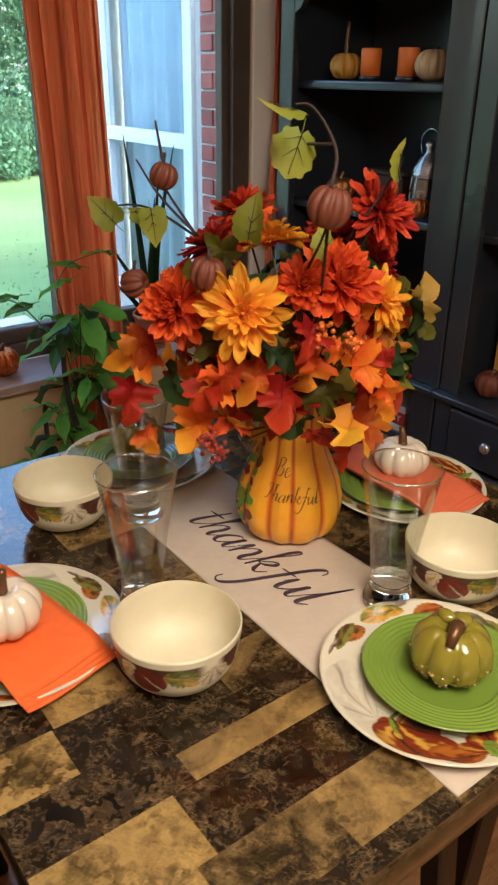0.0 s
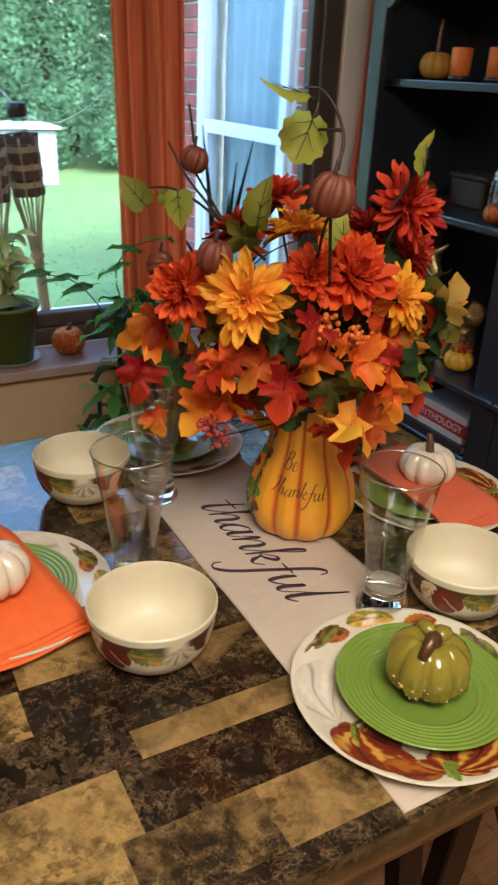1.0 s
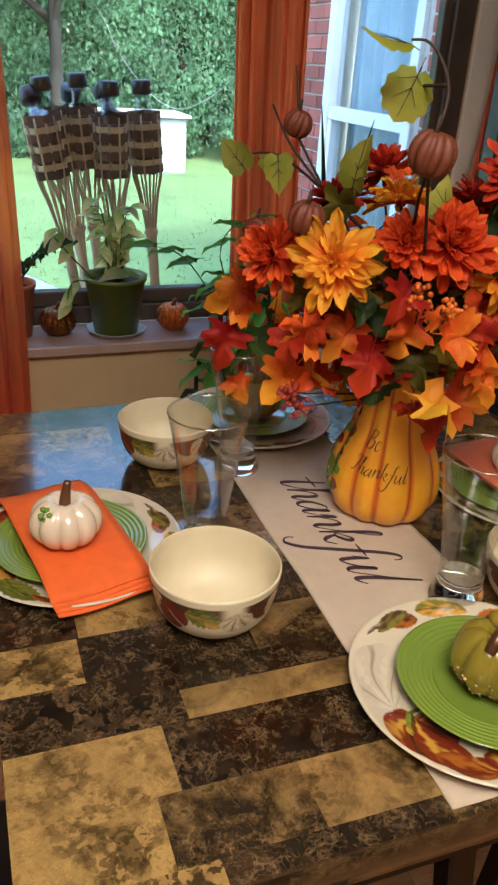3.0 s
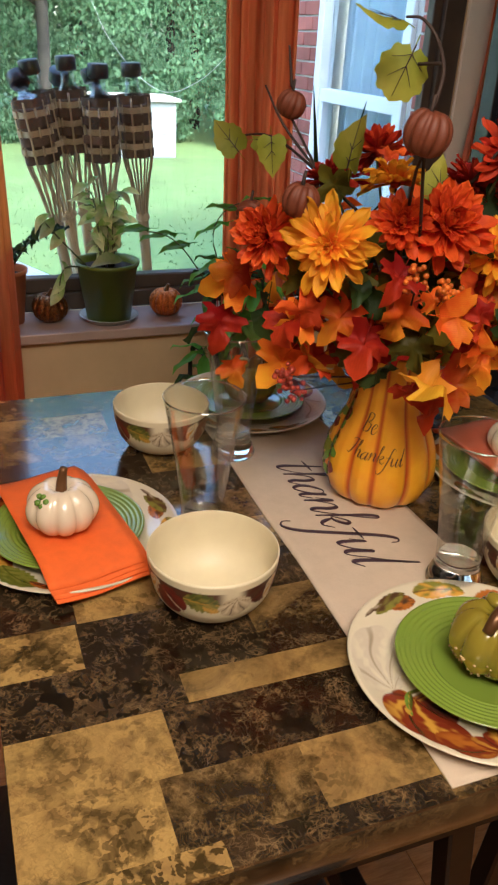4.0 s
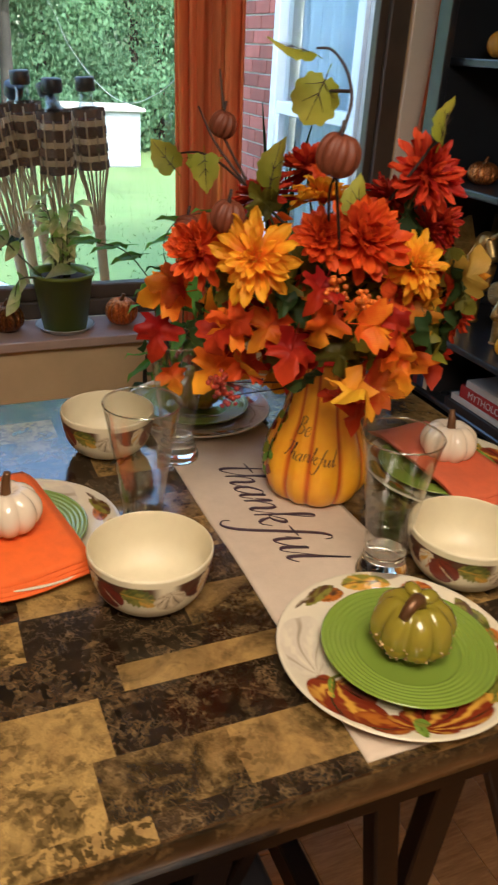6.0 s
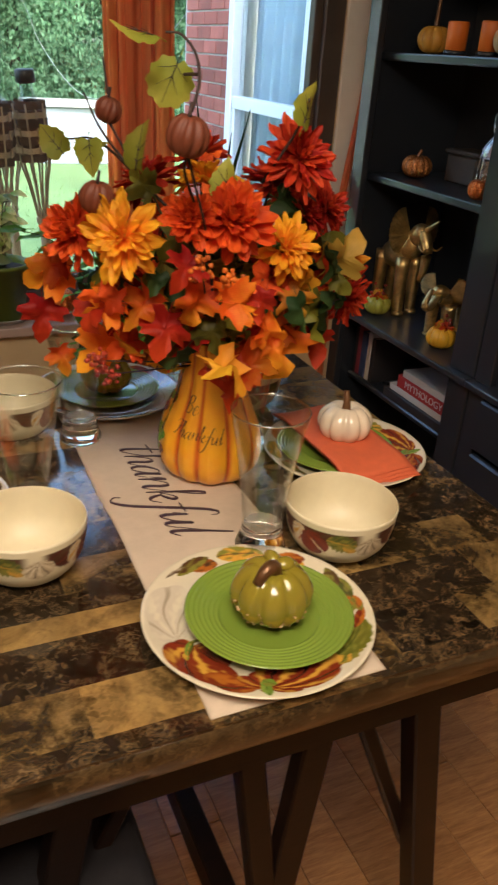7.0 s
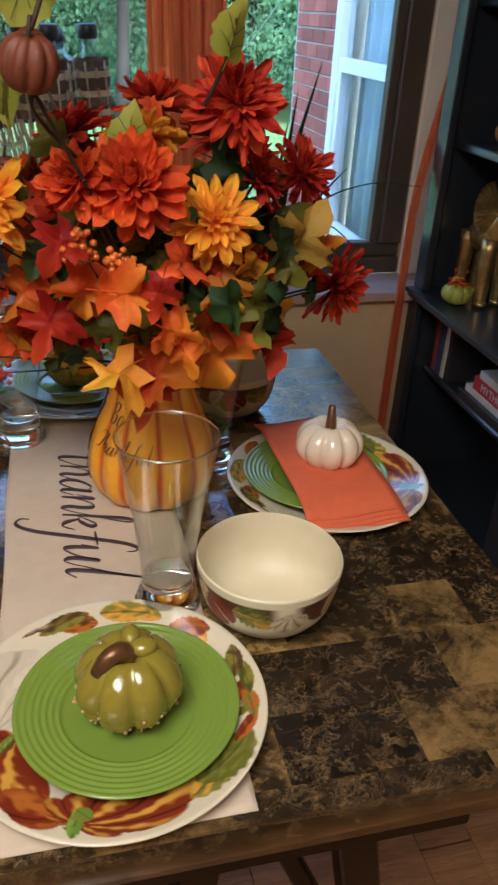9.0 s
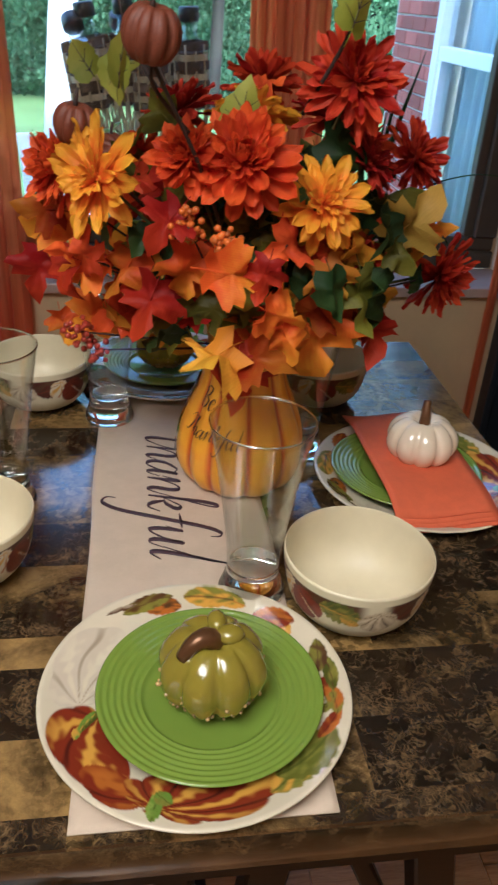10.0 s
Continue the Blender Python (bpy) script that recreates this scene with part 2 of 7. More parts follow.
M = dict(
    wall=plain("wall_paint", (0.60, 0.45, 0.26), 0.8, 0, 60, 0.08, 0.15, which="Object"),
    ceiling=plain("ceiling_paint", (0.8, 0.78, 0.73), 0.9, 0, 80, 0.05, 0.2),
    # paler than the wall paint: light on the strip by the window is in the colour
    lit_wall=plain("lit_wall_cream", (0.86, 0.79, 0.68), 0.6, 0, 60, 0.06, 0.1),
    sill=plain("sill_laminate", (0.42, 0.31, 0.27), 0.3, 0, 40, 0.18, 0.03),
    bronze=plain("bronze_frame", (0.095, 0.072, 0.056), 0.5, 0.2, 50, 0.2, 0.05),
    black_paint=plain("black_paint", (0.022, 0.026, 0.034), 0.30, 0, 25, 0.15, 0.015, coat=0.25),
    dark_wood=wood("espresso_wood", (0.006, 0.003, 0.002), (0.016, 0.007, 0.004), 0.40, spec=0.2),
    floor=wood("oak_plank", (0.24, 0.095, 0.028), (0.56, 0.29, 0.105), 0.28, 5, "X", 0.25),
    tan=marble("marble_tan", (0.41, 0.26, 0.080), (0.15, 0.082, 0.026), (0.20, 0.115, 0.038), 0.60, 0.16, 0.525, 0.8),
    mixed=marble("marble_mixed", (0.23, 0.140, 0.045), (0.27, 0.175, 0.065), (0.022, 0.013, 0.007), 0.48, 0.10, 0.55),
    pale=marble("marble_pale", (0.33, 0.205, 0.065), (0.20, 0.115, 0.038), (0.055, 0.032, 0.013), 0.56, 0.13, 0.53),
    edge=marble("marble_edge", (0.075, 0.045, 0.018), (0.14, 0.088, 0.035), (0.018, 0.011, 0.006), 0.50, 0.12, 0.56),
    dark=marble("marble_dark", (0.010, 0.006, 0.004), (0.26, 0.165, 0.070), (0.050, 0.029, 0.013), 0.57, 0.10, 0.58, 0.9),
    leather=plain("black_leather", (0.02, 0.018, 0.02), 0.35, 0, 200, 0.3, 0.3),
    thread=plain("pale_thread", (0.55, 0.53, 0.5), 0.7),
    linen=plain("runner_linen", (0.57, 0.46, 0.345), 0.85, 0, 300, 0.07, 0.25),
    ink=plain("plum_ink", (0.05, 0.022, 0.035), 0.6, 0, 80, 0.2, 0),
    green=plain("green_glaze", (0.195, 0.290, 0.036), 0.13, 0, 18, 0.08, 0.0, coat=0.5),
    m_red=plain("painted_red", (0.23, 0.025, 0.012), 0.15, 0, 60, 0.55, 0, coat=0.5),
    m_brown=plain("painted_brown", (0.10, 0.035, 0.016), 0.15, 0, 60, 0.5, 0, coat=0.5),
    m_gold=plain("painted_gold", (0.56, 0.27, 0.03), 0.15, 0, 60, 0.45, 0, coat=0.5),
    m_green=plain("painted_green", (0.17, 0.19, 0.02), 0.15, 0, 60, 0.5, 0, coat=0.5),
    m_lime=plain("painted_lime", (0.16, 0.32, 0.04), 0.15, 0, 60, 0.4, 0, coat=0.5),
    m_white=plain("painted_white", (0.68, 0.60, 0.49), 0.15, 0, 60, 0.18, 0, coat=0.5),
    m_grey=plain("painted_taupe", (0.38, 0.31, 0.24), 0.15, 0, 60, 0.3, 0, coat=0.5),
    napkin=plain("orange_cotton", (0.83, 0.14, 0.012), 0.8, 0, 400, 0.10, 0.25),
    napkin2=plain("coral_cotton", (0.66, 0.13, 0.045), 0.8, 0, 400, 0.10, 0.25),
    glass=thin_glass("tumbler_wall", (0.975, 0.985, 0.98)), foot=clear_glass("tumbler_foot", (0.99, 1.0, 0.995), 1.45),
    pane=window_glass("window_pane"),
    white_pump=plain("white_pumpkin_glaze", (0.78, 0.66, 0.50), 0.16, 0, 20, 0.07, 0.02, coat=0.6),
    bronze_stem=plain("bronze_stem", (0.16, 0.075, 0.03), 0.3, 0.5, 120, 0.4, 0.3),
    gold_pump=None,
    painted=painted_glaze("painted_plate_glaze", 0.14, 0.5), painted_bowl=painted_glaze("painted_bowl_glaze", 0.46, 0.10),
    vase=vase_paint("vase_glaze"),
    y_pet=leafy("yellow_petal", (0.92, 0.20, 0.006), (0.96, 0.46, 0.012), length=1.0, transl=0.45),
    o_pet=leafy("orange_petal", (0.58, 0.018, 0.006), (0.86, 0.105, 0.012), length=1.0, rnd=0.18, transl=0.42),
    r_pet=leafy("red_petal", (0.36, 0.010, 0.008), (0.68, 0.040, 0.014), length=1.0, rnd=0.2, transl=0.42),
    d_pet=leafy("crimson_petal", (0.24, 0.006, 0.010), (0.54, 0.020, 0.016), length=1.0, rnd=0.2, transl=0.42),
    l_or=leafy("orange_leaf", (0.78, 0.075, 0.006), (0.95, 0.34, 0.015), length=1.0, rnd=0.3, transl=0.45),
    l_red=leafy("red_leaf", (0.46, 0.010, 0.008), (0.84, 0.065, 0.012), length=1.0, rnd=0.3, transl=0.42),
    l_yel=leafy("yellow_leaf", (0.70, 0.24, 0.010), (0.78, 0.42, 0.020), length=1.0, rnd=0.2),
    l_tan=leafy("tan_leaf", (0.46, 0.30, 0.04), (0.70, 0.42, 0.06), length=1.0, rnd=0.2),
    l_olive=leafy("olive_leaf", (0.11, 0.10, 0.012), (0.24, 0.22, 0.02), length=1.0, rnd=0.3),
    l_lime=leafy("lime_leaf", (0.30, 0.33, 0.03), (0.46, 0.44, 0.06), length=1.0, rnd=0.2, transl=0.45),
    l_dark=leafy("dark_leaf", (0.020, 0.045, 0.012), (0.05, 0.09, 0.02), length=1.0, rnd=0.3),
    l_green=leafy("house_leaf", (0.10, 0.29, 0.03), (0.20, 0.48, 0.07), length=1.0, rnd=0.3, transl=0.4),
    l_var=leafy("variegated_leaf", (0.24, 0.38, 0.07), (0.74, 0.72, 0.36), length=1.0, rnd=0.3, transl=0.4),
    twig=plain("dark_twig", (0.035, 0.018, 0.013), 0.7, 0, 120, 0.4, 0.3),
    stem_green=plain("green_stem", (0.07, 0.08, 0.02), 0.6, 0, 100, 0.3, 0.1),
    berry_o=plain("orange_berry", (0.56, 0.13, 0.012), 0.3, 0, 100, 0.2, 0, rnd=0.3),
    berry_r=plain("red_berry", (0.32, 0.035, 0.015), 0.3, 0, 100, 0.2, 0, rnd=0.3),
    mini=plain("clay_mini_pumpkin", (0.15, 0.035, 0.013), 0.55, 0, 90, 0.3, 0.15),
    curtain=sheer("orange_sheer", (0.98, 0.42, 0.19)),
    copper=glitter("copper_glitter", (0.95, 0.42, 0.13), (0.30, 0.08, 0.02)),
    orange_gl=glitter("orange_glitter", (0.85, 0.25, 0.05), (0.35, 0.07, 0.015)),
    brown_gl=glitter("amber_glitter", (0.36, 0.13, 0.025), (0.04, 0.012, 0.006)),
    brass=plain("worn_brass", (0.64, 0.45, 0.18), 0.36, 0.9, 70, 0.45, 0.25),
    pot_green=plain("green_plastic", (0.13, 0.18, 0.022), 0.4, 0, 40, 0.1, 0.03),
    saucer=plain("clear_plastic_saucer", (0.50, 0.55, 0.55), 0.2, 0, 30, 0.1, 0),
    wart=plain("pale_glaze_wart", (0.42, 0.27, 0.10), 0.2, 0, 200, 0.5, 0.0, rnd=0.4, coat=0.5),
    terracotta=plain("terracotta", (0.52, 0.19, 0.07), 0.75, 0, 60, 0.2, 0.15),
    soil=plain("soil", (0.035, 0.022, 0.014), 0.95, 0, 150, 0.5, 0.8),
    bamboo=wood("bamboo", (0.40, 0.28, 0.16), (0.66, 0.50, 0.31), 0.55, 8, "Z", 0.25),
    weave=plain("woven_bark", (0.13, 0.075, 0.048), 0.7, 0, 120, 0.4, 0.3, rnd=0.25),
    cap=plain("black_plastic_cap", (0.02, 0.022, 0.026), 0.4, 0, 60, 0.2, 0.05),
    bottle=thin_glass("bottle_plastic", (0.90, 0.93, 0.94), 1.5),
    brick=plain("red_brick", (0.34, 0.10, 0.075), 0.85, 0, 60, 0.3, 0.5, rnd=0.3),
    mortar=plain("mortar", (0.50, 0.46, 0.42), 0.9, 0, 90, 0.2, 0.4),
    white_vinyl=plain("white_vinyl", (0.80, 0.81, 0.82), 0.4, 0, 40, 0.05, 0.03),
    canvas=plain("white_canvas", (0.80, 0.80, 0.78), 0.85, 0, 120, 0.06, 0.2),
    blue_curtain=plain("pale_drape", (0.44, 0.51, 0.59), 0.8, 0, 40, 0.15, 0.1),
    lawn=plain("lawn", (0.125, 0.200, 0.060), 0.9, 0, 4, 0.35, 0.6),
    concrete=plain("concrete", (0.44, 0.42, 0.39), 0.85, 0, 30, 0.2, 0.3),
    bark=plain("bark", (0.030, 0.025, 0.020), 0.9, 0, 12, 0.4, 0.8),
    foliage=crown_leaf("foliage", (0.150, 0.270, 0.150)), foliage2=crown_leaf("pale_foliage", (0.190, 0.310, 0.150)),
    wax=plain("orange_candle", (0.72, 0.17, 0.015), 0.5, 0, 30, 0.25, 0.03),
    tan_pump=plain("tan_gourd", (0.55, 0.38, 0.20), 0.5, 0, 40, 0.15, 0.1),
    ochre_pump=plain("ochre_gourd", (0.56, 0.27, 0.03), 0.5, 0, 40, 0.2, 0.1),
    yellow_pump=plain("yellow_gourd", (0.78, 0.42, 0.02), 0.3, 0, 40, 0.2, 0.05),
    lime_pump=plain("lime_gourd", (0.45, 0.45, 0.06), 0.3, 0, 40, 0.3, 0.05),
    silver=plain("silver_filigree", (0.62, 0.63, 0.66), 0.25, 0.9, 160, 0.5, 0.9),
    wicker=plain("wicker_box", (0.045, 0.028, 0.016), 0.7, 0, 120, 0.35, 0.5),
    picture=plain("aged_print", (0.30, 0.22, 0.15), 0.6, 0, 25, 0.7, 0.1),
    paper=plain("book_pages", (0.70, 0.64, 0.52), 0.8, 0, 300, 0.12, 0.3),
    bk_red=plain("red_cover", (0.42, 0.03, 0.03), 0.45, 0, 50, 0.15, 0.05),
    bk_white=plain("white_cover", (0.66, 0.63, 0.58), 0.45, 0, 50, 0.12, 0.05),
    bk_blue=plain("navy_cover", (0.06, 0.09, 0.20), 0.45, 0, 50, 0.2, 0.05),
    bk_black=plain("black_cover", (0.03, 0.028, 0.03), 0.4, 0, 50, 0.2, 0.05),
    bk_plum=plain("plum_cover", (0.30, 0.05, 0.07), 0.45, 0, 50, 0.2, 0.05),
    letter=plain("white_lettering", (0.75, 0.73, 0.70), 0.5),
    knob=plain("nickel_knob", (0.55, 0.55, 0.56), 0.25, 0.9, 40, 0.1, 0.02),
    # glow of the assumed ceiling fixture, strength tuned to brighten table and bouquet
    fill_glass=glow("fill_glass", (1.0, 0.83, 0.585), 2.75),
    shed_white=plain("weathered_white", (0.26, 0.28, 0.30), 0.6, 0, 8, 0.15, 0.05),
    cable=plain("pale_cable", (0.36, 0.37, 0.35), 0.6),
)


def gold_glaze():
    m = Nodes("olive_gold_glaze")
    v = m.coords("Object")
    n = m.noise(v, 55, 6, 0.6)
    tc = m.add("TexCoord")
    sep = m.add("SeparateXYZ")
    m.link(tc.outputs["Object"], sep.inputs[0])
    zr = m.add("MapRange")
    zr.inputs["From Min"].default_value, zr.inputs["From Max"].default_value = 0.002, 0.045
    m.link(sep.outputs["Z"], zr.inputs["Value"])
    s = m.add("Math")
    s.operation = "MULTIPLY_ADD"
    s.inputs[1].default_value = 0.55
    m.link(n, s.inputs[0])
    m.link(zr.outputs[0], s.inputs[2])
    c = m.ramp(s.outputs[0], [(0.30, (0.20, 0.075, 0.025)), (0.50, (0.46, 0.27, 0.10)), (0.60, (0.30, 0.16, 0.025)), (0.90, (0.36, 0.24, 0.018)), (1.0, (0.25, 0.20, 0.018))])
    m.base(c)
    m.set(Roughness=0.14, Coat_Weight=0.7, Coat_Roughness=0.06)
    m.bump(n, 0.45, 0.003)
    return m.mat


M["gold_pump"] = gold_glaze()


# ---- mesh helpers ----
def part(name, bm, material, parent=None, label="", m=None, smooth=True):
    """Links a bmesh (or a ready mesh) as one object under a thing or a part."""
    if isinstance(bm, bmesh.types.BMesh):
        me = bpy.data.meshes.new(name)
        bm.to_mesh(me)
        bm.free()
        if smooth:
            me.polygons.foreach_set("use_smooth", [True] * len(me.polygons))
    else:
        me = bm
    mats = material if isinstance(material, (list, tuple)) else [material]
    if not me.materials:
        for x in mats:
            me.materials.append(x)
    ob = new(name, me)
    if parent is not None:
        ob.parent = parent
    if m is not None:
        ob.matrix_basis = m
    if label:
        ob["label"] = label
    return ob


def thing(name, label, category, group="", at=(0, 0, 0), turn=0.0, kind=""):
    ob = new(name)
    ob.empty_display_size = 0.05
    ob.matrix_basis = pose(*at, 0, 0, turn)
    return tagged(ob, label, category, group, kind)


def box(x0, y0, z0, x1, y1, z1, bevel=0.002, seg=1):
    bm = bmesh.new()
    bmesh.ops.create_cube(bm, size=1)
    for v in bm.verts:
        v.co = ((x0 + x1) / 2 + v.co.x * (x1 - x0), (y0 + y1) / 2 + v.co.y * (y1 - y0), (z0 + z1) / 2 + v.co.z * (z1 - z0))
    if bevel:
        bmesh.ops.bevel(bm, geom=bm.edges[:], offset=bevel, segments=seg, affect="EDGES", profile=0.5)
    return bm


def lathe(profile, seg=48, radius=None):
    """Turns (r, z) round the z axis. radius(a, i): a factor on r."""
    bm = bmesh.new()
    rings = []
    for i, (r, z) in enumerate(profile):
        if r < 1e-6:
            rings.append([bm.verts.new((0, 0, z))])
            continue
        ring = []
        for k in range(seg):
            a = 2 * math.pi * k / seg
            f = radius(a, i) if radius else 1.0
            ring.append(bm.verts.new((r * f * math.cos(a), r * f * math.sin(a), z)))
        rings.append(ring)
    for a, b in zip(rings, rings[1:]):
        for k in range(seg):
            k2 = (k + 1) % seg
            if len(a) == 1 and len(b) == 1:
                continue
            if len(a) == 1:
                bm.faces.new((a[0], b[k2], b[k]))
            elif len(b) == 1:
                bm.faces.new((a[k], a[k2], b[0]))
            else:
                bm.faces.new((a[k], a[k2], b[k2], b[k]))
    bmesh.ops.recalc_face_normals(bm, faces=bm.faces[:])
    return bm


def spline(pts, n):
    """n points along a smooth line through pts."""
    P = [Vector(p) for p in pts]
    if len(P) == 2:
        return [P[0].lerp(P[1], i / (n - 1)) for i in range(n)]
    P = [2 * P[0] - P[1]] + P + [2 * P[-1] - P[-2]]
    out = []
    for i in range(n):
        u = i / (n - 1) * (len(P) - 3)
        k = min(int(u), len(P) - 4)
        f = u - k
        a, b, c, d = P[k:k + 4]
        out.append(0.5 * ((2 * b) + (c - a) * f + (2 * a - 5 * b + 4 * c - d) * f * f + (3 * b - a - 3 * c + d) * f ** 3))
    return out


def tube(pts, r0, r1=None, seg=6, n=None, bm=None):
    r1 = r0 if r1 is None else r1
    pts = spline(pts, n or max(2, len(pts) * 3))
    bm = bm or bmesh.new()
    prev = None
    for i, p in enumerate(pts):
        d = (pts[min(i + 1, len(pts) - 1)] - pts[max(i - 1, 0)])
        q = d.to_track_quat("Z", "Y")
        r = r0 + (r1 - r0) * i / (len(pts) - 1)
        ring = [bm.verts.new(p + q @ Vector((r * math.cos(2 * math.pi * k / seg), r * math.sin(2 * math.pi * k / seg), 0))) for k in range(seg)]
        if prev:
            for k in range(seg):
                bm.faces.new((prev[k], prev[(k + 1) % seg], ring[(k + 1) % seg], ring[k]))
        else:
            bm.faces.new(ring[::-1])
        prev = ring
    bm.faces.new(prev)
    return bm


def sheet(nx, ny, f):
    """A grid of points f(u, v), u and v from 0 to 1."""
    bm = bmesh.new()
    g = [[bm.verts.new(f(i / nx, j / ny)) for j in range(ny + 1)] for i in range(nx + 1)]
    for i in range(nx):
        for j in range(ny):
            bm.faces.new((g[i][j], g[i + 1][j], g[i + 1][j + 1], g[i][j + 1]))
    return bm


def merge(bm, other, m=None):
    me = bpy.data.meshes.new("tmp")
    other.to_mesh(me)
    other.free()
    if m is not None:
        me.transform(m)
    bm.from_mesh(me)
    bpy.data.meshes.remove(me)
    return bm


def as_mesh(name, bm, mats, smooth=True):
    me = bpy.data.meshes.new(name)
    bm.to_mesh(me)
    bm.free()
    if smooth:
        me.polygons.foreach_set("use_smooth", [True] * len(me.polygons))
    for x in (mats if isinstance(mats, (list, tuple)) else [mats]):
        me.materials.append(x)
    return me


def solid(ob, t, offset=0.0):
    md = ob.modifiers.new("thickness", "SOLIDIFY")
    md.thickness, md.offset = t, offset
    return ob


# ---- setting: room ----
WIN_L, WIN_R, WIN_TOP, SILL = -0.12, 1.61, 2.12, 0.745


def structure(name, bm, material, label):
    return tagged(part(name, bm, material, smooth=False), label, "", "", "structure")


structure("floor", box(-2.3, -2.9, -0.08, 2.05, 2.05, -0.012, 0), M["dark_wood"], "dark subfloor below the oak planks")
structure("ceiling", box(-2.3, -2.9, 2.45, 2.05, 2.25, 2.55, 0), M["ceiling"], "plain off-white painted ceiling")
structure("wall_north", box(-2.3, 1.83, 0, 2.05, 2.10, 0.715, 0), M["wall"], "tan painted wall below the window sill")
structure("wall_north_upper", box(WIN_R, 2.0, 0.715, 2.05, 2.16, 2.45, 0), M["wall"], "tan painted wall beside the window")
structure("wall_north_left", box(-2.3, 2.0, 0.715, WIN_L, 2.16, 2.45, 0), M["wall"], "tan painted wall beside the window")
structure("wall_north_head", box(WIN_L, 2.0, WIN_TOP, WIN_R, 2.16, 2.45, 0), M["wall"], "tan painted wall above the window")
structure("wall_east", box(2.05, -2.9, 0, 2.15, 2.16, 2.45, 0), M["wall"], "tan painted wall behind the black hutch")
structure("wall_south", box(-2.3, -3.0, 0, 2.05, -2.9, 2.45, 0), M["wall"], "plain tan painted wall")
structure("wall_west", box(-2.4, -2.9, 0, -2.3, 2.16, 2.45, 0), M["wall"], "plain tan painted wall")
sill = structure("window_sill", box(-0.6, 1.795, 0.715, 1.66, 2.0, SILL, 0.004, 2), M["sill"], "deep brown laminate window sill")

# thin board laid over the wall, its cream colour carrying the light that falls there
structure("trim", box(WIN_R, 1.984, SILL, WIN_R + 0.14, 1.999, 2.2, 0.003), M["lit_wall"], "pale cream strip added over the brightly lit wall beside the window")

# window with two panes behind the middle curtain
win = thing("window_1", "wide window with dark bronze frames and two clear panes", "window", kind="structure")
part("window_frame", box(WIN_L, 2.0, SILL, WIN_R, 2.06, 0.80, 0.004), M["bronze"], win, smooth=False)
part("window_frame", box(WIN_L, 2.015, 0.80, WIN_R, 2.06, 0.845, 0.004), M["bronze"], win, smooth=False)
part("window_frame", box(WIN_L, 2.0, WIN_TOP - 0.07, WIN_R, 2.06, WIN_TOP, 0.004), M["bronze"], win, smooth=False)
part("window_frame", box(WIN_R - 0.075, 2.0, 0.845, WIN_R, 2.06, WIN_TOP - 0.07, 0.004), M["bronze"], win, smooth=False)
part("window_frame", box(WIN_R - 0.105, 2.02, 0.845, WIN_R - 0.075, 2.06, WIN_TOP - 0.07, 0.003), M["bronze"], win, smooth=False)
part("window_frame", box(WIN_L, 2.0, 0.845, WIN_L + 0.07, 2.06, WIN_TOP - 0.07, 0.004), M["bronze"], win, smooth=False)
part("mullion", box(0.850, 2.0, 0.845, 0.960, 2.06, WIN_TOP - 0.07, 0.004), M["bronze"], win, smooth=False)
for x0, x1 in ((WIN_L + 0.07, 0.850), (0.960, WIN_R - 0.105)):
    pane = part("pane", box(x0, 2.04, 0.845, x1, 2.044, WIN_TOP - 0.07, 0), M["pane"], win, smooth=False)
    pane.visible_shadow = False

# unseen ceiling fixture behind the viewer, assumed as source of the warm room light
lamp = thing("ceiling_light", "assumed round ceiling light with a warm frosted glass bowl, out of view", "lamp", at=(0.05, -0.70, 2.45))
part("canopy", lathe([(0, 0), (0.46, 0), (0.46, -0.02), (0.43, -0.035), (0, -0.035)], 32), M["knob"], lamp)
part("glass_bowl", lathe([(0.425, -0.035), (0.44, -0.08), (0.37, -0.15), (0.20, -0.195), (0, -0.20)], 32), M["fill_glass"], lamp)


# ---- outside ----
def land(x, y):
    t = min(1, max(0, (y - 5) / 12))
    return -0.22 - 0.62 * t * t * (3 - 2 * t) + 0.03 * noise.noise((x * 0.3, y * 0.3, 0))


def ground_point(u, v):
    # finer near the house, out to the horizon
    x = -600 * (abs(2 * u - 1) ** 3.5) * (1 if u < 0.5 else -1)
    y = 2.2 + 900 * v ** 3.5
    return (x, y, land(x, y))


structure("ground", sheet(90, 110, ground_point), M["lawn"], "mown green lawn sloping away from the house")
structure("ground_near", box(-40, -40, -0.5, 40, 2.2, -0.24, 0), M["lawn"], "lawn round the house")
structure("patio", box(-2.5, 2.16, -0.24, 1.97, 5.3, -0.10, 0.01), M["concrete"], "pale concrete patio slab outside the window")


def grass_tufts():
    verts, faces = [], []
    rng = random.Random(3)
    for _ in range(9000):
        x, y = rng.uniform(-5, 7), 5.3 + 12 * rng.random() ** 1.6
        z = land(x, y) - 0.01
        a, h = rng.uniform(0, 6.28), rng.uniform(0.015, 0.035)
        dx, dy = 0.012 * math.cos(a), 0.012 * math.sin(a)
        k = len(verts)
        verts += [(x - dx, y - dy, z), (x + dx, y + dy, z), (x + rng.uniform(-.02, .02), y + rng.uniform(-.02, .02), z + h)]
        faces.append((k, k + 1, k + 2))
    me = bpy.data.meshes.new("grass")
    me.from_pydata(verts, [], faces)
    me.materials.append(M["lawn"])
    return tagged(new("grass", me), "short green grass blades on the lawn", "grass", "", "stuff")


grass_tufts()


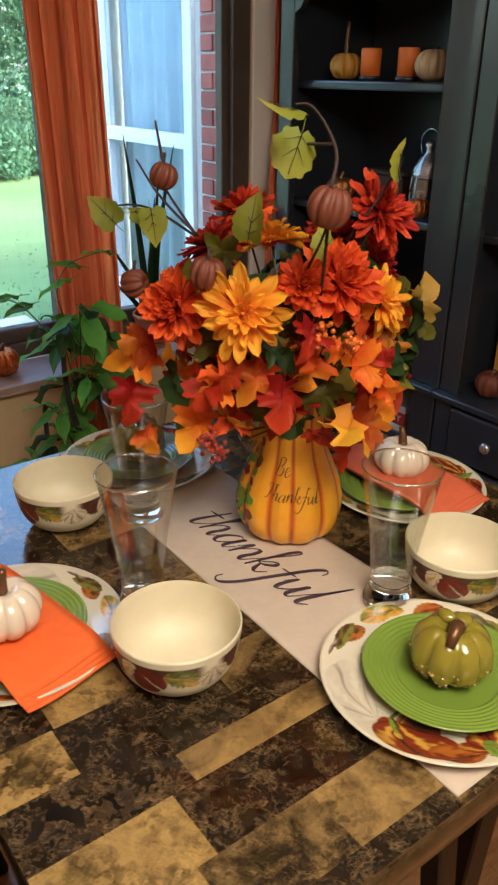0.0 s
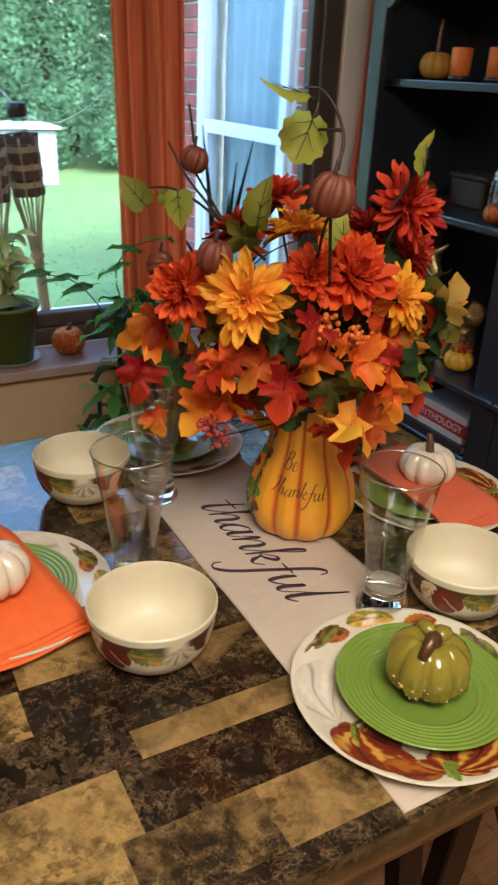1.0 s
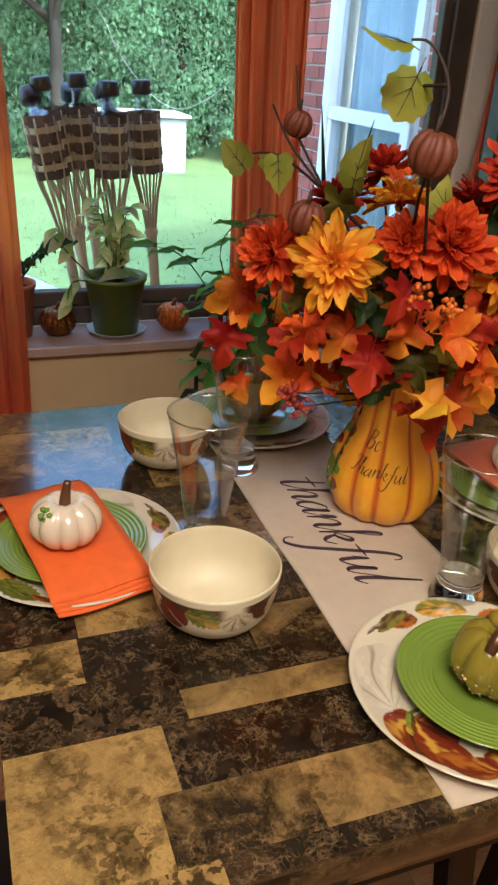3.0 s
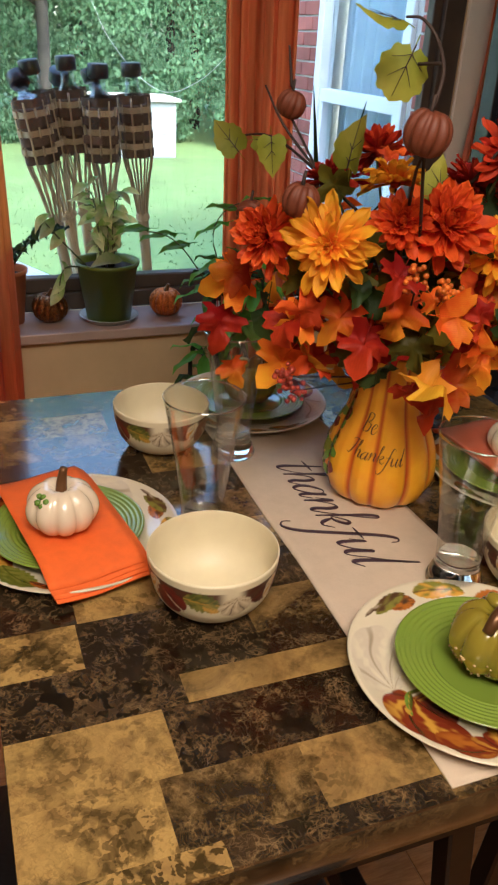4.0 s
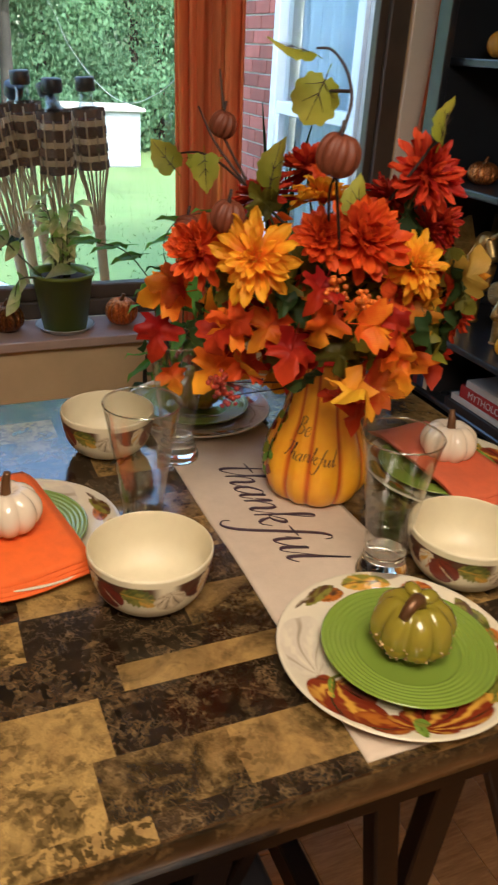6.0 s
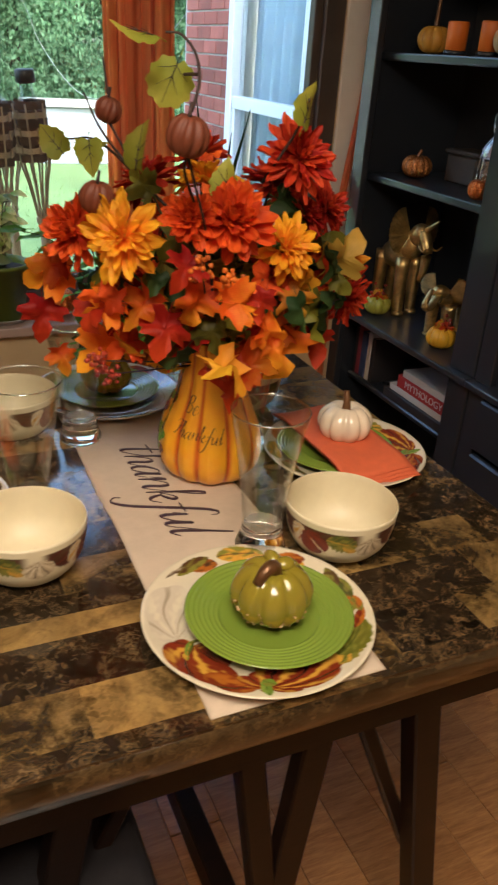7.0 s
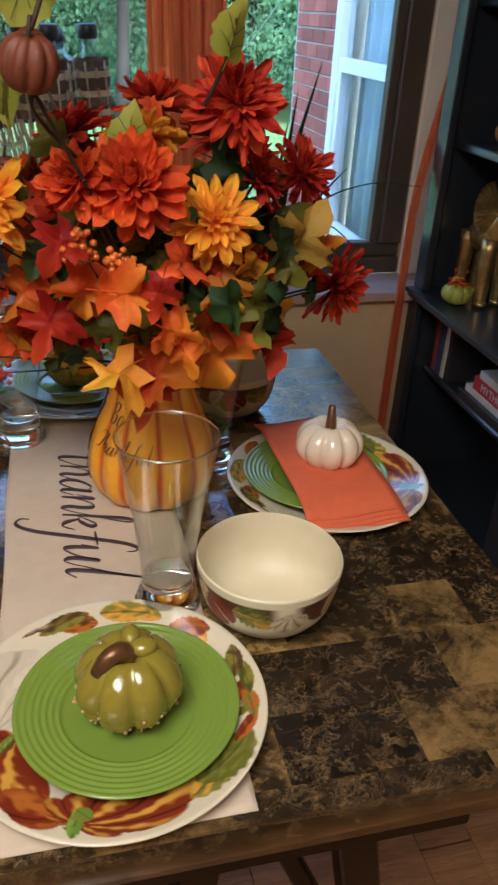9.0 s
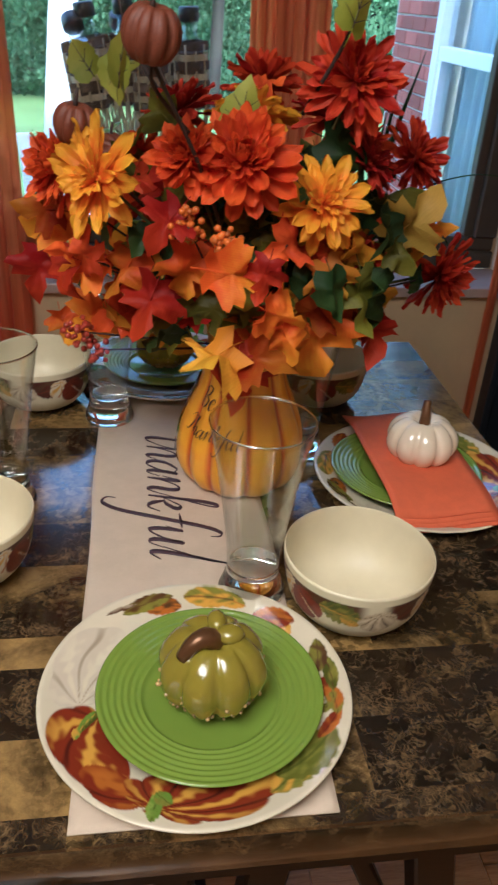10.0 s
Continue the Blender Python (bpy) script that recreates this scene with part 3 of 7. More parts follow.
def leaf_cloud(n, centre, radii, size, rng, verts, faces):
    for _ in range(n):
        while True:
            p = Vector((rng.uniform(-1, 1), rng.uniform(-1, 1), rng.uniform(-1, 1)))
            if 0.3 < p.length < 1:
                break
        f = 0.72 + 0.5 * noise.noise(p * 2.3 + Vector(centre))
        c = Vector(centre) + Vector((p.x * radii[0], p.y * radii[1], p.z * radii[2])) * f
        q = Euler((rng.uniform(0, 6.3), rng.uniform(0, 6.3), rng.uniform(0, 6.3)))
        s = size * rng.uniform(0.6, 1.4)
        k = len(verts)
        for a, b in ((-1, 0), (0, -0.5), (1, 0), (0, 0.5)):
            w = Vector((a * s, b * s, 0))
            w.rotate(q)
            verts.append(c + w)
        faces.append((k, k + 1, k + 2, k + 3))


def tree(x, y, height, spread, seed, mat, leaves=17000, clear=0.28):
    rng = random.Random(seed)
    z = land(x, y)
    t = thing("tree", "tall leafy green tree at the lawn's edge", "tree", "trees behind the lawn", (x, y, z))
    trunk = tube([(0, 0, -0.2), (rng.uniform(-.2, .2), rng.uniform(-.2, .2), height * 0.35), (rng.uniform(-.5, .5), rng.uniform(-.3, .3), height * 0.75)],
                 height * 0.016, height * 0.007, 8)
    ends = []
    for _ in range(7):
        h = height * rng.uniform(0.25, 0.65)
        a = rng.uniform(0, 6.28)
        e = (math.cos(a) * spread * 0.7, math.sin(a) * spread * 0.7, h + height * rng.uniform(0.1, 0.3))
        tube([(0, 0, h), (e[0] * 0.5, e[1] * 0.5, h + (e[2] - h) * 0.65), e], height * 0.010, height * 0.003, 5, bm=trunk)
        ends.append(e)
    part("trunk", trunk, M["bark"], t)
    verts, faces = [], []
    ends.append((0, 0, height * 0.8))
    ends.append((0.3 * spread, 0, height * 0.55))
    for e in ends:
        k = spread * rng.uniform(0.45, 0.7)
        leaf_cloud(leaves // len(ends), e, (k, k, k * 0.85), 0.058, rng, verts, faces)
    me = bpy.data.meshes.new("crown")
    me.from_pydata(verts, [], faces)
    me.materials.append(mat)
    part("crown", me, mat, t)
    return t


for i, (x, y, h, s) in enumerate(((-2.5, 17.5, 10, 3.0), (0.2, 19.0, 11, 3.2), (2.2, 18.3, 10, 3.0), (5.9, 21.0, 10, 3.0), (8.5, 19, 11, 3.4),
                                  (3.9, 24, 13, 3.5), (-5.5, 20, 11, 3.5), (12, 22, 12, 4), (7.0, 23, 12, 3.6), (-1.0, 24, 13, 3.6))):
    tree(x, y, h, s, 40 + i, M["foliage2"] if i % 3 == 0 else M["foliage"])


def far_woods():
    rng = random.Random(9)
    verts, faces = [], []
    for i in range(46):
        x = -22 + i * 1.35 + rng.uniform(-.5, .5)
        y = 27 + rng.uniform(-1.5, 2.5)
        for z, r in ((0.6, 1.8), (3.0, 2.4), (6.0, 2.6), (9.0, 2.6), (12.5, 2.6)):
            leaf_cloud(620, (x + rng.uniform(-.6, .6), y, z), (r, 1.6, r), 0.17, rng, verts, faces)
    for i in range(40):
        x = -10 + i * 0.75
        for z, r in ((-0.5, 1.0), (0.6, 1.2), (1.9, 1.3), (3.2, 1.3), (4.4, 1.3)):
            leaf_cloud(1100, (x + rng.uniform(-.4, .4), 19.4 + rng.uniform(-.7, .7) + z * 0.35, z + rng.uniform(0, 0.5)), (r, 0.8, r), 0.060, rng, verts, faces)
    me = bpy.data.meshes.new("woods")
    me.from_pydata(verts, [], faces)
    me.materials.append(M["foliage"])
    return tagged(new("woods", me), "dense green woods and undergrowth behind the lawn", "woods", "", "stuff")


far_woods()

shed = thing("shed", "low white clapboard shed by the trees", "shed", at=(4.09, 17.6, land(4.09, 17.6)))
part("wall", box(-0.95, -0.6, -0.1, 0.72, 0.6, 1.13, 0.01), M["shed_white"], shed, smooth=False)
for k in range(7):
    part("board", box(-0.95, -0.62, 0.02 + k * 0.155, 0.72, -0.602, 0.17 + k * 0.155, 0.004), M["shed_white"], shed, smooth=False)
part("door", box(0.73, -0.45, 0.0, 0.76, 0.4, 1.05, 0.004), M["bronze"], shed, "dark open doorway", smooth=False)
rf = box(-1.05, -0.75, 1.13, 0.80, 0.75, 1.20, 0.01)
part("roof", rf, M["concrete"], shed, smooth=False)

wire = part("cable", tube([(2.02, 4.66, 1.75), (1.95, 6.0, 1.22), (1.95, 7.6, 1.10), (2.4, 12, 1.5), (2.9, 17, 2.3), (2.32, 21.4, 3.6)], 0.0032, seg=5, n=60), M["cable"])
tagged(wire, "thin pale cable sagging over the lawn", "cable")

# wing of the house: brick wall with a white sash window
WX = 1.985
wing = thing("brick_wing", "red brick wing of the house with a white sash window", "house wall", kind="structure")
for y0, y1, z0, z1 in ((2.16, 2.93, -0.3, 3.2), (3.90, 4.66, -0.3, 3.2), (2.93, 3.90, -0.3, 0.42), (2.93, 3.90, 2.3, 3.2)):
    part("wall", box(WX + 0.012, y0, z0, WX + 0.30, y1, z1, 0), M["mortar"], wing, smooth=False)
part("wall", box(WX + 0.30, 4.36, -0.3, WX + 5, 4.66, 3.2, 0), M["mortar"], wing, smooth=False)
sash = thing("window_2", "white vinyl double-hung window with pale drapes inside", "window", kind="structure")
for y0, y1, z0, z1, o in ((2.93, 3.0, 0.42, 2.3, 0), (3.83, 3.90, 0.42, 2.3, 0), (3.0, 3.83, 0.42, 0.49, 0), (3.0, 3.83, 2.23, 2.3, 0),
                          (3.0, 3.83, 1.25, 1.315, 0.012), (3.0, 3.035, 0.49, 1.25, 0.016), (3.795, 3.83, 0.49, 1.25, 0.016)):
    part("window_frame", box(WX - 0.012 + o, y0, z0, WX + 0.07, y1, z1, 0.004), M["white_vinyl"], sash, smooth=False)
for z0, z1 in ((0.49, 1.25), (1.315, 2.23)):
    p = part("pane", box(WX + 0.042, 3.0, z0, WX + 0.046, 3.83, z1, 0), M["pane"], sash, smooth=False)
    p.visible_shadow = False
drape = part("drape", sheet(60, 2, lambda u, v: (WX + 0.16 + 0.025 * math.sin(u * 50) + 0.01 * math.sin(u * 21), 2.95 + 0.93 * u, 0.43 + 1.86 * v)),
             M["blue_curtain"], sash, "pale blue-grey drape")
solid(drape, 0.003)

# ---- hutch ----
def hutch(name, label, y0, y1, drawers):
    w = y1 - y0
    h = thing(name, label, "hutch", "black hutch units", (1.56, y0, 0))
    bk = M["black_paint"]
    P = lambda n, *b, lab="": part(n, box(*b[:6], b[6] if len(b) > 6 else 0.003), bk, h, lab, smooth=False)
    P("side_panel", 0.03, 0, 0, 0.44, 0.02, 0.735)
    P("side_panel", 0.03, w - 0.02, 0, 0.44, w, 0.735)
    P("side_panel", 0.055, 0, 0.757, 0.44, 0.02, 1.98)
    P("side_panel", 0.055, w - 0.02, 0.757, 0.44, w, 1.98)
    P("back_panel", 0.42, 0.02, 0.0, 0.436, w - 0.02, 1.98)
    part("ledge", box(0.0, -0.003, 0.735, 0.44, w + 0.003, 0.757, 0.005, 2), bk, h, smooth=False)
    P("stile", 0.03, 0, 0.757, 0.055, 0.105, 1.98)
    P("stile", 0.03, w - 0.065, 0.757, 0.055, w, 1.98)
    P("top_board", 0.0, -0.01, 1.98, 0.45, w + 0.01, 2.01, 0.006)
    # arched valance under the top
    bm = bmesh.new()
    n = 24
    low, up = [], []
    for i in range(n + 1):
        u = i / n
        y = 0.105 + (w - 0.17) * u
        z = 1.80 - 0.05 * min(1, max(0, (abs(2 * u - 1) - 0.80) / 0.14)) + 0.02 * (1 - (2 * u - 1) ** 2)
        low.append((y, z))
    for x in (0.032, 0.053):
        a = [bm.verts.new((x, y, z)) for y, z in low]
        b = [bm.verts.new((x, y, 1.98)) for y, z in low]
        for i in range(n):
            bm.faces.new((a[i], a[i + 1], b[i + 1], b[i]))
        up.append(a)
    for i in range(n):
        bm.faces.new((up[0][i], up[0][i + 1], up[1][i + 1], up[1][i]))
    part("valance", bm, bk, h, smooth=False)
    for z in (1.203, 1.565):
        part("shelf", box(0.075, 0.02, z - 0.024, 0.42, w - 0.02, z, 0.005, 2), bk, h, smooth=False)
    P("stile", 0.02, 0, 0.08, 0.045, 0.09, 0.735)
    P("stile", 0.02, w - 0.06, 0.08, 0.045, w, 0.735)
    P("plinth", 0.02, 0, 0, 0.045, w, 0.08)
    if drawers:
        for z0, z1 in ((0.575, 0.725), (0.34, 0.56), (0.10, 0.325)):
            d = P("drawer", 0.005, 0.095, z0, 0.03, w - 0.065, z1, 0.006)
            part("knob", lathe([(0, 0), (0.006, 0), (0.006, 0.012), (0.016, 0.018), (0.017, 0.026), (0.010, 0.031), (0, 0.032)], 20), M["knob"], d, "round nickel knob",
                 pose(0.005, w - 0.215, (z0 + z1) / 2 + 0.01, 0, -90, 0))
    else:
        P("shelf", 0.10, 0.02, 0.465, 0.42, w - 0.02, 0.487, 0.006)
        P("shelf", 0.06, 0.02, 0.08, 0.42, w - 0.02, 0.10, 0.006)
    return h


hutch("hutch", "tall black painted hutch with open shelves of autumn decorations", 1.045, 1.82, False)
hutch("hutch", "tall black painted hutch with drawers and nickel knobs", 0.25, 1.038, True)


# ---- curtains ----
def curtain(x0, x1, y, folds, seed, label, z0=0.12, z1=2.2):
    rng = random.Random(seed)
    ph = [rng.uniform(0, 6.28) for _ in range(4)]

    def f(u, v):
        z = z0 + (z1 - z0) * v
        w = 1 + 0.03 * math.sin(v * 5 + ph[3])
        xx = (x0 + x1) / 2 + (x1 - x0) * (u - 0.5) * w + 0.012 * math.sin(v * 4 + ph[0])
        a = 0.016 * math.sin(u * folds * 6.28 + ph[1] + 0.5 * math.sin(v * 3)) + 0.008 * math.sin(u * folds * 15 + ph[2] + v * 2) + 0.004 * math.sin(u * 90 + v * 6)
        return (xx + 0.006 * math.sin(u * folds * 12.6), y + a, z)
    ob = tagged(part("curtain", sheet(120, 40, f), M["curtain"]), label, "curtain", "orange sheer curtains")
    solid(ob, 0.0012)
    return ob


curtain(0.738, 0.944, 1.775, 4, 1, "gathered sheer orange curtain hanging before the window")
curtain(-0.20, 0.142, 1.775, 5, 2, "sheer orange curtain hanging at the window's side")


def tied_edge(u, v):
    z = 0.12 + 2.08 * v
    t = min(1, max(0, (z - 0.95) / 0.65))
    t = t * t * (3 - 2 * t)
    return (1.515 + 0.175 * t + 0.040 * u + 0.004 * math.sin(u * 12), 1.775 + 0.19 * t + 0.02 * u + 0.006 * math.sin(u * 19 + v * 3), z)


solid(tagged(part("curtain", sheet(24, 40, tied_edge), M["curtain"]), "narrow edge of orange curtain drawn back beside the hutch", "curtain", "orange sheer curtains"), 0.0012)
rod = tagged(part("curtain_rod", tube([(-0.35, 1.80, 2.2), (1.60, 1.80, 2.2), (1.74, 1.975, 2.2)], 0.011, seg=10), M["bronze"]), "dark metal curtain rod above the window", "curtain rod")
for x in (-0.3, 1.55):
    part("bracket", tube([(x, 1.80, 2.2), (x, 2.0, 2.2)], 0.008, seg=8), M["bronze"], rod)

# ---- table ----
TZ = 0.91
table = thing("dining_table", "counter-height table with a patchwork faux marble top", "table")
part("tabletop", box(0, 0, TZ - 0.048, 0.98, 0.99, TZ - 0.0044, 0.0015, 1), M["edge"], table)
for y0, y1 in ((0.055, 0.085), (0.905, 0.935)):
    part("apron", box(0.10, y0, TZ - 0.155, 0.86, y1, TZ - 0.048, 0.003), M["dark_wood"], table, smooth=False)
for x0, x1 in ((0.10, 0.13), (0.83, 0.86)):
    part("apron", box(x0, 0.085, TZ - 0.155, x1, 0.905, TZ - 0.048, 0.003), M["dark_wood"], table, smooth=False)


def slat(name, a, b, wide, thick):
    """A flat timber between two points of a trestle, wide along x."""
    bm = bmesh.new()
    rows = [[bm.verts.new((p[0] + dx * wide / 2, p[1] + dy * thick / 2, p[2])) for dx, dy in ((-1, -1), (1, -1), (1, 1), (-1, 1))] for p in (a, b)]
    for k in range(4):
        bm.faces.new((rows[0][k], rows[0][(k + 1) % 4], rows[1][(k + 1) % 4], rows[1][k]))
    bm.faces.new(rows[0])
    bm.faces.new(rows[1][::-1])
    bmesh.ops.recalc_face_normals(bm, faces=bm.faces[:])
    bmesh.ops.bevel(bm, geom=bm.edges[:], offset=0.003, segments=1, affect="EDGES", profile=0.5)
    part(name, bm, M["dark_wood"], table, smooth=False)


for y in (0.079, 0.911):
    slat("leg", (0.727, y, TZ - 0.10), (0.868, y, 0.0), 0.044, 0.040)
    slat("leg", (0.262, y, TZ - 0.10), (0.120, y, 0.0), 0.044, 0.040)
    slat("brace", (0.470, y, TZ - 0.13), (0.528, y, 0.36), 0.036, 0.034)
    slat("brace", (0.574, y, TZ - 0.13), (0.532, y, 0.36), 0.044, 0.030)
    slat("post", (0.530, y, 0.38), (0.530, y, 0.0), 0.050, 0.038)
    slat("brace", (0.640, y + 0.03, TZ - 0.13), (0.800, y + 0.03, 0.38), 0.024, 0.022)
    slat("brace", (0.350, y + 0.03, TZ - 0.13), (0.190, y + 0.03, 0.38), 0.024, 0.022)
part("stretcher", box(0.505, 0.10, 0.20, 0.545, 0.89, 0.26, 0.003), M["dark_wood"], table, smooth=False)

# ---- front place and tableware ----
def plate_profile(r, h, well, foot=0.6):
    """Outer radius, rim height, radius of the flat well."""
    top = [(0, 0.004), (well, 0.004), (well + (r - well) * 0.18, 0.0075), (well + (r - well) * 0.55, h * 0.62), (r - 0.004, h - 0.001), (r - 0.001, h), (r, h - 0.0015)]
    low = [(r - 0.003, h - 0.004), (well + (r - well) * 0.5, h * 0.62 - 0.005), (r * foot, 0.0), (0, 0.0)]
    return top, low


def height_at(top, r):
    for (a, za), (b, zb) in zip(top, top[1:]):
        if a <= r <= b and b > a:
            return za + (zb - za) * (r - a) / (b - a)
    return top[-1][1]


DIN_TOP, DIN_LOW = plate_profile(0.143, 0.019, 0.088)


def motif(name, parent, blobs, lift, surf):
    """One painted shape laid on a glazed surface. blobs: (u, v, length, width, turn, slot). surf(u, v): the place on the glaze."""
    bm = bmesh.new()
    for k, (cu, cv, ln, wd, turn, slot) in enumerate(blobs):
        c, s = math.cos(turn), math.sin(turn)
        rings, n = 4, 16
        mid = bm.verts.new(surf(cu, cv, lift + 0.00012 * k))
        prev = None
        for j in range(1, rings + 1):
            ring = []
            for i in range(n):
                a = 2 * math.pi * i / n
                e = 1 + 0.08 * math.sin(5 * a + k) * (j == rings)
                x, y = ln * math.cos(a) * j / rings * e, wd * math.sin(a) * j / rings * e
                ring.append(bm.verts.new(surf(cu + x * c - y * s, cv + x * s + y * c, lift + 0.00012 * k)))
            for i in range(n):
                i2 = (i + 1) % n
                fc = bm.faces.new((mid, ring[i], ring[i2])) if prev is None else bm.faces.new((prev[i], ring[i], ring[i2], prev[i2]))
                fc.material_index = slot
            prev = ring
    bmesh.ops.recalc_face_normals(bm, faces=bm.faces[:])
    return part(name, bm, [M["m_red"], M["m_gold"], M["m_green"], M["m_white"], M["m_brown"], M["m_lime"], M["m_grey"]], parent)


# brushwork under the glaze, laid down in the coordinates s (along the rim) and q (across it)
RED, WINE, GOLD, AMBER = (0.20, 0.028, 0.010), (0.075, 0.014, 0.008), (0.62, 0.33, 0.040), (0.42, 0.13, 0.015)
CREAM, TAUPE, OLIVE, MOSS, LEAF_G, SEPIA = (0.69, 0.615, 0.455), (0.36, 0.29, 0.20), (0.21, 0.20, 0.030), (0.07, 0.085, 0.012), (0.15, 0.26, 0.030), (0.085, 0.040, 0.018)


def soft(x, lo, hi):
    t = np.clip((x - lo) / (hi - lo), 0, 1)
    return t * t * (3 - 2 * t)


def streak(s, q, k):
    """Uneven brush strokes, 0 to 1."""
    return 0.5 + 0.25 * np.sin(s * 330 + 3 * np.sin(q * 190 + k)) + 0.25 * np.sin(q * 610 + 2.3 * np.sin(s * 140 + 2 * k))


def lay(col, mask, paint):
    col += mask[..., None] * (np.asarray(paint) - col)


def blend(f, a, b):
    f = np.asarray(f)[..., None]
    return np.asarray(a) * (1 - f) + np.asarray(b) * f


def brush_pumpkin(col, s, q, at, half, stem, lobes, tones, k):
    """A pumpkin seen from its stem: lobes that fan from the stem, shaded from middle to edge."""
    ds, dq = s - at[0], q - at[1]
    e = np.hypot(ds / half[0], dq / half[1])
    phi = np.arctan2((q - stem[1]) / half[1], (s - stem[0]) / half[0])
    f = phi / (2 * math.pi) * lobes + 0.13 * np.sin(3 * phi + k) + 0.06 * np.sin(e * 7 + k)
    w = np.abs(2 * (f - np.floor(f)) - 1)
    edge = 1 - 0.13 * w ** 2
    tone = blend(soft(w + 0.35 * (streak(s, q, k) - 0.5), 0.08, 0.50), tones[0], tones[1])
    tone = blend(soft(w, 0.80, 0.97), tone, tones[2])
    tone = blend(0.55 * soft(e, 0.55, 1.0), tone, tones[1])
    lay(col, 1 - soft(e, edge - 0.04, edge), tone)


def brush_leaf(col, s, q, at, length, width, turn, tones, k, teeth=0.0):
    """A leaf with a midrib and paler or darker washes."""
    c, sn = math.cos(turn), math.sin(turn)
    x, y = ((s - at[0]) * c + (q - at[1]) * sn) / length, (-(s - at[0]) * sn + (q - at[1]) * c) / width
    rim = (1 - np.clip(np.abs(x), 0, 1) ** 2) ** 0.7 * (1 + teeth * np.sin(x * 21 + k))
    inside = (1 - soft(np.abs(y), rim - 0.12, rim)) * (np.abs(x) < 1)
    tone = blend(soft(streak(s, q, k) + 0.5 * y, 0.2, 0.9), tones[0], tones[1])
    tone = blend(0.7 * (1 - soft(np.abs(y), 0.03, 0.09)), tone, tones[2])
    side = np.abs(np.abs(y) - 0.55 * ((x * 3 + 9) % 1.0))
    tone = blend(0.16 * (1 - soft(side, 0.02, 0.14)), tone, tones[2])
    lay(col, inside, tone)


def turned_mesh(name, profile, seg, paint, mat):
    """A turned body with a paint layer: paint(angle, r, z) gives the colours ring by ring."""
    me = as_mesh(name, lathe(profile, seg), mat)
    co = np.empty(len(me.vertices) * 3, np.float32)
    me.vertices.foreach_get("co", co)
    co = co.reshape(-1, 3)
    rgb = paint(np.arctan2(co[:, 1], co[:, 0]), np.hypot(co[:, 0], co[:, 1]), co[:, 2])
    lay_ = me.attributes.new("paint", "FLOAT_COLOR", "POINT")
    lay_.data.foreach_set("color", np.concatenate([np.clip(rgb, 0, 1), np.ones((len(rgb), 1))], 1).astype(np.float32).ravel())
    return me


